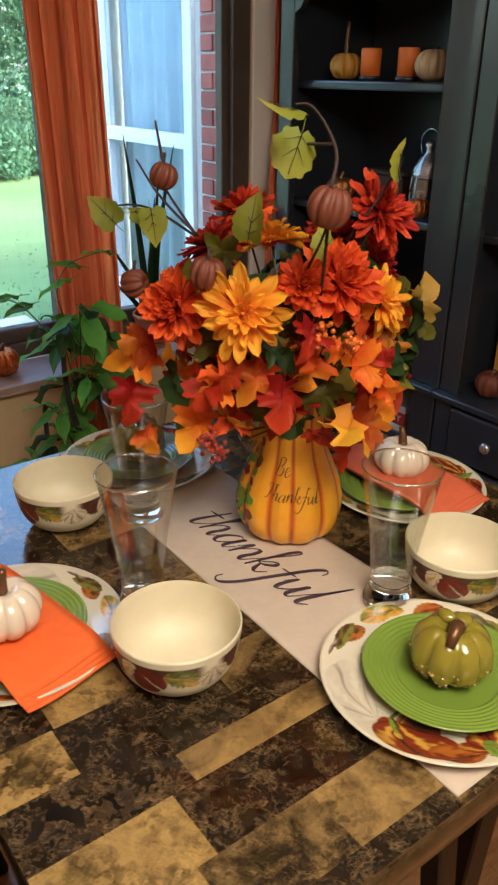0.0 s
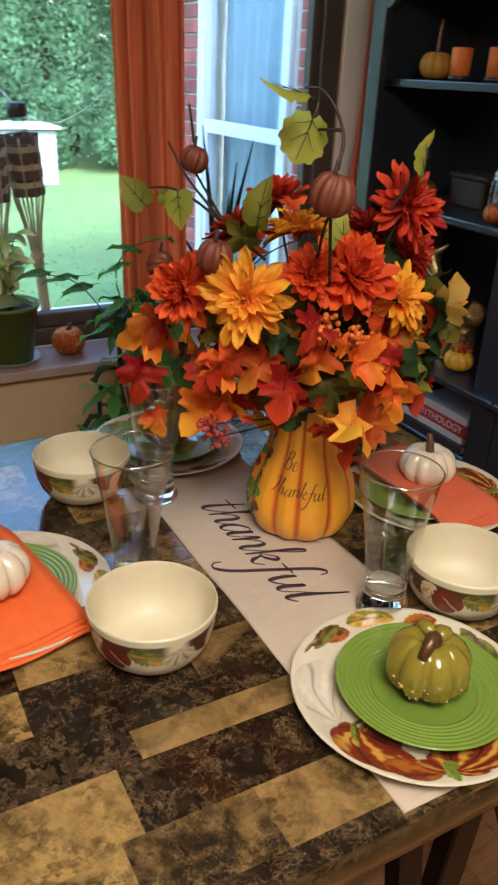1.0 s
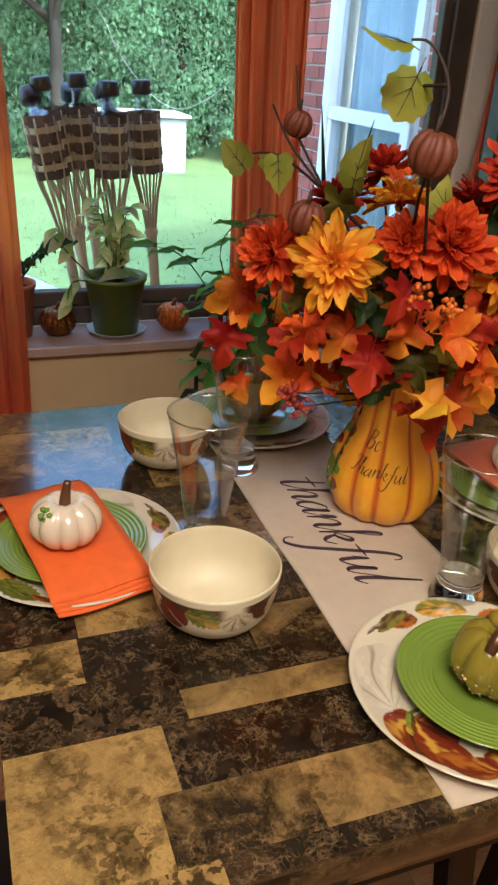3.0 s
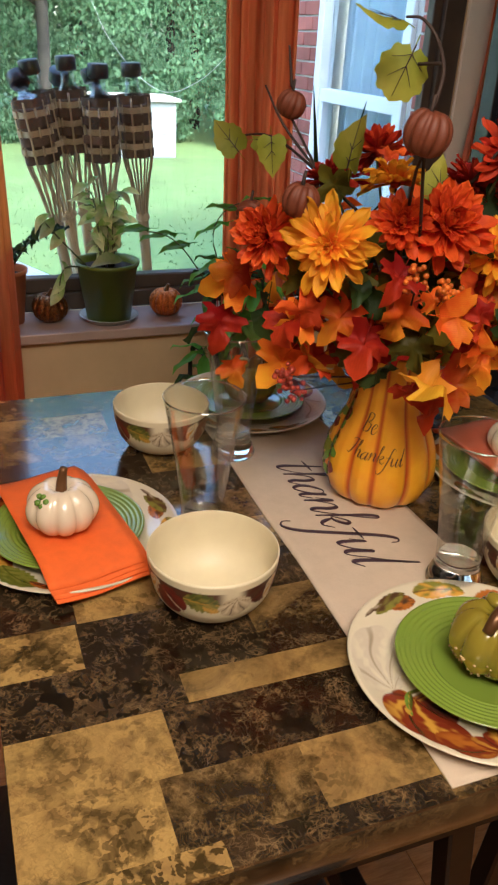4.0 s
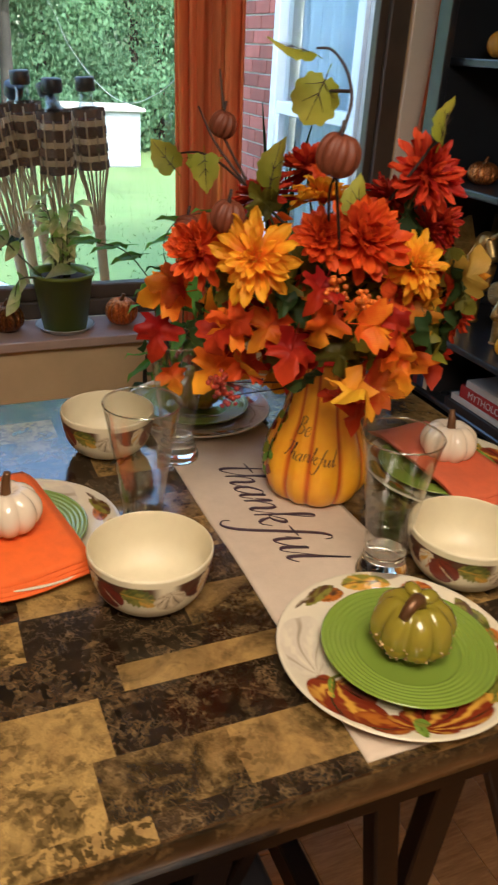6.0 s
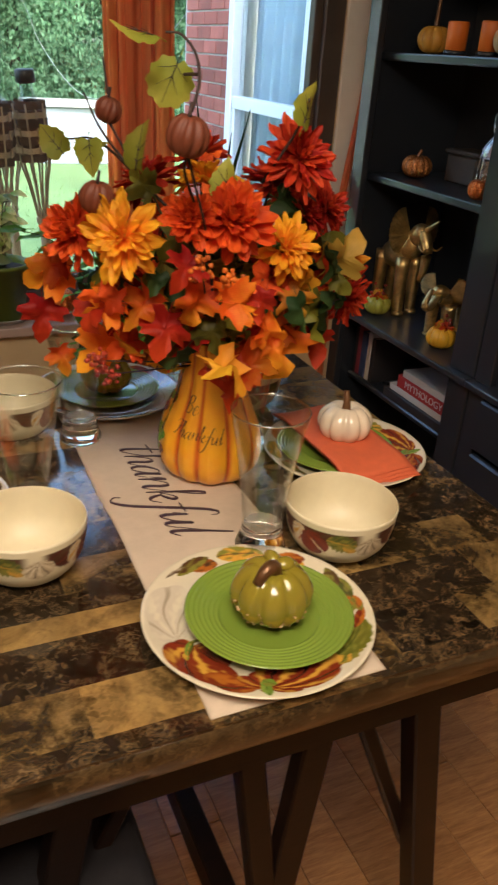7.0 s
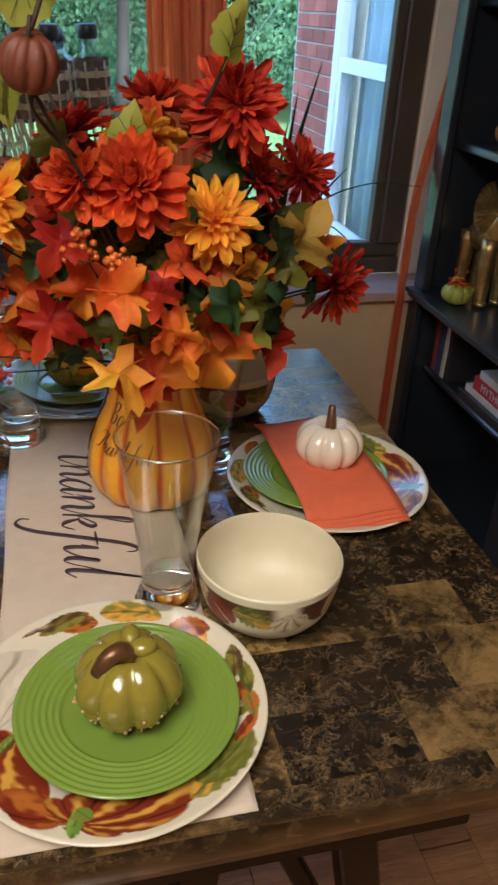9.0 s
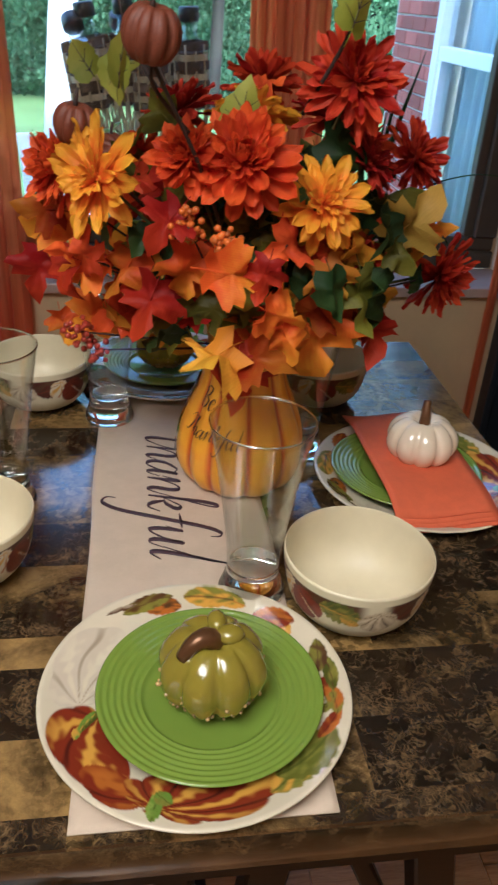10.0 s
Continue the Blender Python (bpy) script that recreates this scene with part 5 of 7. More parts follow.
def petal_mesh(name, mat, wide, cup, point, notch=0.0):
    def f(u, v):
        s = u
        w = wide * (0.34 + 0.92 * s - 0.15 * s * s) * max(0.004, 1 - s ** (6 - 18 * point)) ** 0.62
        y = (v - 0.5) * 2 * w
        x = s - notch * (1 - abs(v - 0.5) * 2) * (s > 0.9)
        z = cup * (s - 0.45) ** 2 + 0.75 * y * y / wide + 0.022 * math.sin(v * 12) + 0.05 * s * math.sin(v * 7 + s * 9 + cup * 20)
        return (x, y, z)
    return as_mesh(name, sheet(9, 6, f), mat)


PET = {k: [petal_mesh("petal_" + k, M[m], w * (0.9 + 0.1 * i), c + 0.15 * i, p) for i in range(3)]
       for k, m, w, c, p in (("y", "y_pet", 0.190, -0.25, 0.06), ("o", "o_pet", 0.21, 0.45, 0.05), ("r", "r_pet", 0.165, 0.12, 0.10), ("d", "d_pet", 0.17, -0.15, 0.12))}


def flower(pos, size, kind, rings, seed, toward=None):
    """rings: (petals, length, lift in degrees, base offset)."""
    rng = random.Random(seed)
    pos = Vector(pos)
    nrm = (pos - BC).normalized() + Vector(toward or (-0.15, -0.45, 0.25))
    q = nrm.to_track_quat("Z", "Y").to_matrix().to_4x4()
    heart = bmesh.new()
    bmesh.ops.create_icosphere(heart, subdivisions=2, radius=size * 0.16)
    for v in heart.verts:
        v.co *= 1 + 0.25 * noise.noise(v.co * 90)
    names = dict(y="yellow silk dahlia", o="orange red silk mum", r="scarlet silk dahlia", d="crimson silk dahlia")
    fl = part("flower", heart, M[{"y": "y_pet", "o": "o_pet", "r": "r_pet", "d": "d_pet"}[kind]], bouquet, names[kind], Matrix.Translation(pos) @ q)
    for count, ln, lift, off in rings:
        a0 = rng.uniform(0, 6.28)
        for k in range(count):
            a = a0 + 2 * math.pi * (k + rng.uniform(-.18, .18)) / count
            L = size * ln * rng.uniform(0.84, 1.14)
            m = Matrix.Rotation(a, 4, "Z") @ Matrix.Translation((size * off, 0, 0.12 * size * math.sin(radians(lift)))) @ Matrix.Rotation(-radians(lift + rng.uniform(-22, 20)), 4, "Y") @ Matrix.Rotation(rng.uniform(-.5, .5), 4, "X") @ Matrix.Diagonal((L, L, L, 1))
            part("petal", rng.choice(PET[kind]), None, fl, m=m)
    stem = tube([MOUTH, MOUTH.lerp(pos, 0.5) + Vector((0, 0, 0.02)), pos - nrm.normalized() * size * 0.12], 0.0022, 0.0018, 5)
    part("stem", stem, M["stem_green"], bouquet)
    return fl


DAHLIA = ((15, 1.0, 0, 0.10), (15, 0.86, 14, 0.09), (13, 0.66, 34, 0.06), (12, 0.44, 56, 0.05), (10, 0.32, 76, 0.03))
POMPON = ((17, 1.0, -4, 0.08), (18, 0.90, 14, 0.08), (16, 0.74, 34, 0.07), (13, 0.54, 55, 0.05), (9, 0.38, 76, 0.03))
MUM = ((14, 1.0, -14, 0.08), (16, 0.88, 8, 0.10), (17, 0.72, 30, 0.12), (16, 0.58, 50, 0.11), (14, 0.46, 68, 0.08), (9, 0.40, 84, 0.04))
for i, (p, s, k, r) in enumerate((
        ((0.417, 0.421, 1.318), 0.057, "y", DAHLIA), ((0.556, 0.405, 1.342), 0.058, "o", MUM), ((0.592, 0.590, 1.360), 0.056, "y", DAHLIA),
        ((0.640, 0.412, 1.302), 0.050, "y", DAHLIA), ((0.372, 0.507, 1.312), 0.052, "o", MUM), ((0.668, 0.452, 1.412), 0.056, "r", DAHLIA),
        ((0.780, 0.562, 1.324), 0.050, "r", DAHLIA), ((0.840, 0.570, 1.180), 0.056, "r", DAHLIA), ((0.612, 0.690, 1.385), 0.052, "r", DAHLIA),
        ((0.505, 0.615, 1.358), 0.054, "d", MUM), ((0.668, 0.525, 1.368), 0.052, "d", MUM), ((0.500, 0.410, 1.345), 0.040, "o", MUM),
        ((0.735, 0.640, 1.330), 0.045, "r", MUM), ((0.460, 0.640, 1.300), 0.045, "o", MUM), ((0.700, 0.480, 1.330), 0.042, "d", DAHLIA))):
    flower(p, s * 0.92, k, POMPON if k in "rd" and r is DAHLIA else r, 100 + i, (-0.25, -0.55, 0.20) if i in (0, 1, 3, 4, 11) else (-0.05, -0.2, 0.35) if i not in (5, 6, 7) else (-0.3, -1.0, 0.0))


def outline_mesh(name, pts, mat, curl, seed, crumple=0.36):
    """A leaf from its outline (half, mirrored), with folded ribs and curl. Local x runs from stalk to tip."""
    rng = random.Random(seed)
    full = pts + [(x, -y) for x, y in reversed(pts[1:-1])]
    bm = bmesh.new()

    def lift(x, y):
        return curl * (x - 0.4) ** 2 + 0.55 * abs(y) ** 1.3 * (1 if seed % 2 else -0.7) + crumple * noise.noise((x * 3 + seed, y * 3, 0))
    rings = []
    for t in (0.35, 0.7, 1.0):
        rings.append([bm.verts.new((0.32 + (x - 0.32) * t, y * t, lift(0.32 + (x - 0.32) * t, y * t))) for x, y in full])
    mid = bm.verts.new((0.32, 0, lift(0.32, 0)))
    n = len(full)
    for k in range(n):
        bm.faces.new((mid, rings[0][k], rings[0][(k + 1) % n]))
        for a, b in zip(rings, rings[1:]):
            bm.faces.new((a[k], b[k], b[(k + 1) % n], a[(k + 1) % n]))
    stalk = tube([(0.32, 0, lift(0.32, 0)), (0.0, 0, lift(0, 0)), (-0.25, 0, lift(0, 0) - 0.06)], 0.012, 0.010, 4, 5)
    merge(bm, stalk)
    return as_mesh(name, bm, mat)


MAPLE = [(0.0, 0.0), (-0.10, 0.16), (-0.08, 0.36), (0.06, 0.26), (0.14, 0.30), (0.22, 0.52), (0.34, 0.56), (0.38, 0.42), (0.52, 0.46), (0.50, 0.28), (0.50, 0.14), (0.66, 0.22), (0.78, 0.16), (0.86, 0.14), (1.0, 0.0)]
IVY = [(0.0, 0.0), (-0.08, 0.20), (0.02, 0.34), (0.16, 0.38), (0.24, 0.34), (0.34, 0.40), (0.46, 0.34), (0.56, 0.33), (0.66, 0.22), (0.78, 0.17), (0.88, 0.08), (1.0, 0.0)]
LANCE = [(0.0, 0.0), (0.08, 0.07), (0.25, 0.15), (0.45, 0.18), (0.65, 0.15), (0.85, 0.07), (1.0, 0.0)]
LEAF = {}
for key in ("l_or", "l_red", "l_yel", "l_tan", "l_olive"):
    LEAF[key] = [outline_mesh("maple_leaf", MAPLE, M[key], c, s) for c, s in ((-0.9, 1), (0.6, 2), (-1.4, 3), (0.2, 4))]
LEAF["l_lime"] = [outline_mesh("ivy_leaf", IVY, M["l_lime"], c, s, 0.07) for c, s in ((-0.3, 5), (0.2, 6))]
ROUND = [(0.10, 0.0), (-0.04, 0.10)] + [(0.44 - 0.50 * (1 + 0.07 * math.sin(a * 11)) * math.cos(a), 0.48 * (1 + 0.07 * math.sin(a * 11)) * math.sin(a)) for a in (0.35 + 0.155 * k for k in range(17))] + [(0.98, 0.0)]
LEAF["l_round"] = [outline_mesh("round_leaf", ROUND, M["l_lime"], -0.15, 6, 0.05)]
bm = tube([(-0.05, 0, 0.02), (0.30, 0.0, 0.035), (0.88, 0.0, 0.02)], 0.014, 0.005, 5, 8)
for side in (-1, 1):
    tube([(0.12, 0, 0.03), (0.22, side * 0.15, 0.04), (0.30, side * 0.32, 0.03)], 0.010, 0.004, 5, 6, bm)
    tube([(0.34, 0, 0.035), (0.48, side * 0.12, 0.04), (0.62, side * 0.24, 0.03)], 0.010, 0.004, 5, 6, bm)
VEINS = as_mesh("vein", bm, M["twig"])
LEAF["l_dark"] = [outline_mesh("ivy_leaf", IVY, M["l_dark"], c, s) for c, s in ((-0.4, 7), (0.2, 8))]


def put_leaf(parent, mesh, pos, normal, along, size, name="leaf"):
    n = Vector(normal).normalized()
    a = Vector(along) - n * Vector(along).dot(n)
    a.normalize()
    b = n.cross(a)
    m = Matrix((a, b, n)).transposed().to_4x4()
    m = Matrix.Translation(Vector(pos)) @ m @ Matrix.Diagonal((size, size, size, 1)) @ Matrix.Translation((-0.4, 0, 0))
    return part(name, mesh, None, parent, m=m)


SEEN = (  # place, kind, size, normal, direction of the tip
    ((0.465, 0.392, 1.504), "l_round", 0.076, (-0.35, -1, 0.1), (-0.4, 0.0, -0.9)), ((0.415, 0.358, 1.549), "l_lime", 0.068, (0.1, -0.25, 1), (-1, 0.3, -0.1)),
    ((0.432, 0.655, 1.388), "l_lime", 0.072, (-0.3, -1, 0.2), (0.1, 0, -1)), ((0.440, 0.690, 1.400), "l_lime", 0.070, (-0.2, -0.4, 1), (1, -0.4, 0)),
    ((0.443, 0.441, 1.424), "l_lime", 0.080, (-1, -0.35, 0.1), (0.1, -0.1, 1)), ((0.556, 0.433, 1.386), "l_lime", 0.075, (0.1, -1, 0.5), (0.2, -0.2, 1)),
    ((0.391, 0.720, 1.400), "l_lime", 0.075, (-0.5, -1, 0.3), (-0.5, 0.2, 0.6)), ((0.653, 0.411, 1.479), "l_lime", 0.075, (0.5, -1, 0.1), (0.5, -0.2, 0.9)),
    ((0.745, 0.432, 1.284), "l_tan", 0.115, (0.2, -1, 0.2), (0.5, -0.1, 0.6)), ((0.775, 0.450, 1.270), "l_or", 0.070, (0.2, -1, 0.1), (1, 0, 0.1)),
    ((0.334, 0.565, 1.180), "l_red", 0.100, (-0.4, -1, 0.1), (-0.1, 0, -1)), ((0.360, 0.567, 1.110), "l_or", 0.070, (0.3, -1, 0.2), (0.2, 0, -1)),
    ((0.348, 0.577, 1.234), "l_or", 0.110, (-0.3, -0.7, 0.6), (-1, -0.2, 0)), ((0.345, 0.560, 1.255), "l_or", 0.090, (-0.2, -0.8, 0.6), (-1, -0.2, 0.2)),
    ((0.504, 0.440, 1.177), "l_red", 0.125, (-0.2, -1, 0.5), (-0.8, -0.4, -0.5)), ((0.463, 0.400, 1.198), "l_red", 0.105, (-0.3, -1, 0.3), (-0.3, 0, -1)),
    ((0.543, 0.330, 1.255), "l_or", 0.095, (0, -1, 0.3), (0.8, -0.1, -0.1)), ((0.556, 0.372, 1.128), "l_red", 0.110, (-0.1, -1, 0.1), (-0.1, 0, -1)),
    ((0.643, 0.418, 1.150), "l_or", 0.150, (0.1, -1, 0.15), (0.15, 0, -1)), ((0.524, 0.335, 1.168), "l_yel", 0.115, (0, -0.7, 0.8), (-0.8, -0.6, -0.3)),
    ((0.575, 0.350, 1.160), "l_or", 0.105, (0.1, -0.8, 0.6), (0.9, -0.3, -0.1)), ((0.668, 0.464, 1.348), "l_dark", 0.105, (0.3, -1, 0.3), (0.8, 0, -0.3)),
    ((0.500, 0.390, 1.235), "l_or", 0.095, (-0.3, -1, 0.2), (-0.2, 0, -1)), ((0.440, 0.430, 1.225), "l_or", 0.100, (-0.5, -1, 0.3), (-0.6, 0, -0.7)),
    ((0.480, 0.370, 1.290), "l_red", 0.085, (-0.2, -1, 0.1), (-0.5, 0, -0.8)), ((0.690, 0.410, 1.205), "l_olive", 0.110, (0.2, -1, 0.2), (0.1, 0, -1)),
    ((0.655, 0.400, 1.225), "l_yel", 0.085, (0.2, -1, 0.2), (0.4, 0, -0.8)), ((0.395, 0.500, 1.145), "l_or", 0.105, (-0.3, -0.8, 0.5), (-0.6, -0.5, -0.4)),
    ((0.430, 0.470, 1.160), "l_red", 0.090, (-0.3, -0.9, 0.4), (-0.8, -0.3, -0.2)), ((0.445, 0.590, 1.130), "l_olive", 0.100, (-0.4, -0.8, 0.3), (-0.5, 0, -0.9)),
    ((0.730, 0.470, 1.190), "l_yel", 0.090, (0.3, -0.9, 0.3), (0.9, 0, -0.3)), ((0.590, 0.340, 1.210), "l_or", 0.085, (0.1, -1, 0.2), (0.7, 0, -0.4)),
    ((0.480, 0.560, 1.365), "l_olive", 0.080, (-0.5, -0.9, 0.5), (-0.6, 0, 0.5)), ((0.610, 0.640, 1.390), "l_red", 0.060, (-0.1, -0.9, 0.6), (0.9, 0.1, 0.2)),
)
for i, (p, k, s, n, a) in enumerate(SEEN):
    j = Vector((0.35 * math.sin(i * 2.1), 0.2 * math.sin(i * 3.7), 0.35 * math.cos(i * 1.3)))
    lf = put_leaf(bouquet, LEAF[k][i % len(LEAF[k])], p, Vector(n).normalized() + j * (0.15 if i < 8 else 1.0), a, s * (0.74 if k in ("l_lime", "l_round") else 0.66))
    if k in ("l_lime", "l_round"):
        part("vein", VEINS, None, lf, "dark branching veins")

rng = random.Random(77)
for i in range(240):
    while True:
        d = Vector((rng.uniform(-1, 1), rng.uniform(-1, 1), rng.uniform(-1, 0.45)))
        if 0.2 < d.length < 1:
            break
    d.normalize()
    f = rng.uniform(0.35, 0.80) if i > 60 else rng.uniform(0.75, 1.0)
    p = BC + Vector((d.x * 0.225, d.y * 0.20, d.z * 0.135)) * f
    kinds = ("l_or", "l_red", "l_yel", "l_olive", "l_or", "l_dark", "l_olive", "l_red") if d.z < 0.25 else ("l_olive", "l_dark", "l_red", "l_olive", "l_dark")
    k = rng.choice(kinds)
    n = d + Vector((rng.uniform(-.7, .7), rng.uniform(-.7, .7), rng.uniform(-.2, .7)))
    a = d + Vector((rng.uniform(-.6, .6), rng.uniform(-.6, .6), rng.uniform(-1.0, .1)))
    put_leaf(bouquet, rng.choice(LEAF[k]), p, n, a, rng.uniform(0.036, 0.070))
    if i % 3 == 0:
        part("stem", tube([MOUTH, MOUTH.lerp(p, 0.5) + Vector((0, 0, 0.015)), p], 0.0016, 0.0012, 4), M["twig"], bouquet)

MINI = as_mesh("mini_pumpkin", ribbed(1.0, 1.85, 9, 0.26, 0.2, 54, 14), M["mini"])
for p, s, tilt in (((0.466, 0.681, 1.447), 0.0205, 20), ((0.466, 0.334, 1.448), 0.0250, 12), ((0.394, 0.465, 1.360), 0.0225, 10), ((0.421, 0.700, 1.298), 0.0220, 75)):
    mp = part("mini_pumpkin", MINI, None, bouquet, "brick-red mini pumpkin on a twig", pose(*p, tilt, tilt * 0.4, 30) @ Matrix.Diagonal((s, s, s, 1)) @ Matrix.Translation((0, 0, -0.85)))
    q = Vector(p)
    part("twig", tube([MOUTH, MOUTH.lerp(q, 0.55) + Vector((0.012, 0.0, 0.0)), q - Vector((0, 0, s * 0.6))], 0.0024, 0.0018, 6, 14), M["twig"], bouquet)
    part("twig", tube([q + Vector((0, 0, s * 0.6)), q + Vector((0.004, 0, s + 0.012))], 0.0026, 0.002, 6, 3), M["twig"], bouquet)
for pts in (((0.470, 0.334, 1.475), (0.482, 0.345, 1.505), (0.486, 0.370, 1.532), (0.472, 0.380, 1.550), (0.455, 0.384, 1.551)), ((0.484, 0.352, 1.512), (0.480, 0.390, 1.510), (0.474, 0.399, 1.508)),
            ((0.466, 0.681, 1.470), (0.462, 0.690, 1.52)), ((0.50, 0.60, 1.35), (0.452, 0.66, 1.42), (0.435, 0.70, 1.47)), ((0.52, 0.56, 1.33), (0.46, 0.70, 1.40), (0.43, 0.80, 1.395)),
            ((0.62, 0.46, 1.38), (0.648, 0.425, 1.45), (0.655, 0.411, 1.49)), ((0.56, 0.50, 1.30), (0.475, 0.36, 1.40), (0.466, 0.336, 1.43))):
    part("twig", tube(pts, 0.0023, 0.0014, 6, 16), M["twig"], bouquet)


def berries(pos, count, spread, r, mat, label, seed):
    rng = random.Random(seed)
    pos = Vector(pos)
    st = tube([MOUTH, MOUTH.lerp(pos, 0.6), pos], 0.0016, 0.001, 4)
    holder = part("berry_spray", st, M["twig"], bouquet, label)
    ball = bmesh.new()
    bmesh.ops.create_icosphere(ball, subdivisions=2, radius=r)
    me = as_mesh("berry", ball, mat)
    for _ in range(count):
        d = Vector((rng.gauss(0, 1), rng.gauss(0, 1), rng.gauss(0, 1))).normalized() * spread * rng.uniform(0.4, 1)
        part("berry", me, None, holder, m=Matrix.Translation(pos + d) @ Matrix.Scale(rng.uniform(0.8, 1.15), 4))


for i, (p, mat, lab) in enumerate((((0.500, 0.362, 1.290), "berry_o", "spray of small orange berries"), ((0.535, 0.352, 1.280), "berry_o", "spray of small orange berries"),
                                   ((0.387, 0.455, 1.147), "berry_r", "spray of red berries"), ((0.402, 0.462, 1.122), "berry_r", "spray of red berries"), ((0.660, 0.430, 1.262), "berry_r", "spray of red berries"))):
    berries(p, 26, 0.018, 0.0035, M[mat], lab, 60 + i)


# ---- sill: plants and glitter pumpkins ----
def flower_pot(name, at, r, h, mat, label, category="potted plant", rim=0.012):
    p = thing(name, label, category, "", at)
    part("pot", lathe([(0, 0), (r * 0.70, 0), (r * 0.95, h - rim), (r, h - rim), (r * 1.02, h), (r * 0.94, h), (r * 0.90, h - rim), (r * 0.66, 0.006), (0, 0.006)], 48), mat, p)
    part("soil", lathe([(r * 0.90, h - 0.022), (r * 0.4, h - 0.016), (0, h - 0.018)], 32, lambda a, i: 1 if i == 0 else 1 + 0.1 * math.sin(3 * a)), M["soil"], p)
    return p


VAR = outline_mesh("variegated_leaf", [(x, y * 1.25) for x, y in LANCE], M["l_var"], -0.5, 11, 0.10)
GRN = outline_mesh("green_leaf", LANCE, M["l_green"], -0.4, 12)
DGR = outline_mesh("dark_green_leaf", LANCE, M["l_dark"], -0.3, 13)


def leaf_on(parent, me, p, d, size, rng, up=1.0):
    put_leaf(parent, me, p, Vector((rng.uniform(-.4, .4), -0.5 + rng.uniform(-.4, .4), up)), d, size)


pot = flower_pot("potted_plant", (0.432, 1.895, SILL + 0.006), 0.094, 0.175, M["pot_green"], "green plastic pot with a trailing variegated plant on the sill")
rng = random.Random(21)
for i in range(16):
    a = rng.uniform(0, 6.28)
    r = rng.uniform(0.02, 0.10)
    top = (r * math.cos(a), r * 0.35 * math.sin(a), 0.175 + rng.uniform(0.03, 0.24) * (1 - r * 2))
    part("stem", tube([(0.02 * math.cos(a), 0.02 * math.sin(a), 0.15), (top[0] * 0.5, top[1] * 0.5, top[2] * 0.8 + 0.05), top], 0.0022, 0.0014, 5), M["stem_green"], pot)
    for k in range(3):
        f = 1 - 0.28 * k
        p = Vector((top[0] * f, top[1] * f, 0.16 + (top[2] - 0.16) * f + 0.01))
        leaf_on(pot, VAR, p, (math.cos(a + k) * 0.6, math.sin(a + k) * 0.3 - 0.2, rng.uniform(-1.0, 0.7)), rng.uniform(0.045, 0.085), rng, 0.5)
for pts in (((-0.05, -0.03, 0.16), (-0.13, -0.05, 0.17), (-0.155, -0.06, 0.10)), ((-0.06, -0.02, 0.16), (-0.14, -0.02, 0.25), (-0.18, -0.02, 0.30))):
    part("stem", tube(pts, 0.003, 0.002, 5), M["stem_green"], pot)
    for f in (0.55, 0.8, 1.0):
        leaf_on(pot, VAR, spline(pts, 11)[int(10 * f)], (-0.6, -0.1, -0.8), 0.075, rng, 0.2)
leaf_on(pot, VAR, (0.0, -0.06, 0.19), (-0.8, -0.3, 0.0), 0.11, rng, 0.9)
tagged(part("saucer", lathe([(0, 0), (0.072, 0), (0.088, 0.016), (0.090, 0.017), (0.086, 0.017), (0.070, 0.004), (0, 0.004)], 48), M["saucer"], m=Matrix.Translation((0.432, 1.895, SILL + 0.001))),
       "clear plastic saucer under the green pot", "saucer")

jade = flower_pot("potted_plant", (0.138, 1.925, SILL + 0.001), 0.066, 0.16, M["terracotta"], "terracotta pot with a small jade plant on the sill")
for pts in (((0, 0, 0.15), (0.03, 0, 0.20), (0.08, -0.01, 0.235), (0.12, -0.02, 0.28)), ((0, 0, 0.15), (-0.03, 0, 0.22), (-0.05, 0, 0.30)), ((0.02, 0, 0.16), (0.09, -0.02, 0.25), (0.17, -0.03, 0.27))):
    part("stem", tube(pts, 0.0035, 0.002, 5), M["stem_green"], jade)
    for k in range(2, 9):
        p = spline(pts, 9)[k]
        leaf_on(jade, LEAF["l_dark"][0], p, (rng.uniform(-1, 1), -0.3, rng.uniform(-.6, .6)), rng.uniform(0.03, 0.05), rng)

spiky = flower_pot("potted_plant", (1.13, 1.900, SILL + 0.001), 0.060, 0.11, M["terracotta"], "terracotta pot with a tall spiky green plant on the sill")
rng = random.Random(31)
for dx, dy, h, bend in ((-0.085, -0.03, 0.67, 0.0), (0.10, 0.02, 0.63, 0.02), (0.05, 0.0, 0.56, 0.0), (-0.13, -0.02, 0.40, -0.05), (0.0, -0.02, 0.48, 0.02), (0.15, -0.03, 0.36, 0.06), (-0.16, -0.04, 0.30, -0.05)):
    n = 12
    line = spline([(dx * 0.1, dy * 0.1, 0.09), (dx * 0.45, dy * 0.5, h * 0.55), (dx + bend, dy, h)], n)
    bm = bmesh.new()
    prev = None
    for i, p in enumerate(line):
        w = 0.013 * (1 - (i / (n - 1)) ** 1.6) + 0.0006
        row = [bm.verts.new(p + Vector((-w, 0, 0))), bm.verts.new(p + Vector((0, 0.25 * w, 0))), bm.verts.new(p + Vector((w, 0, 0)))]
        if prev:
            for k in range(2):
                bm.faces.new((prev[k], prev[k + 1], row[k + 1], row[k]))
        prev = row
    solid(part("leaf", bm, M["l_dark"], spiky), 0.003)
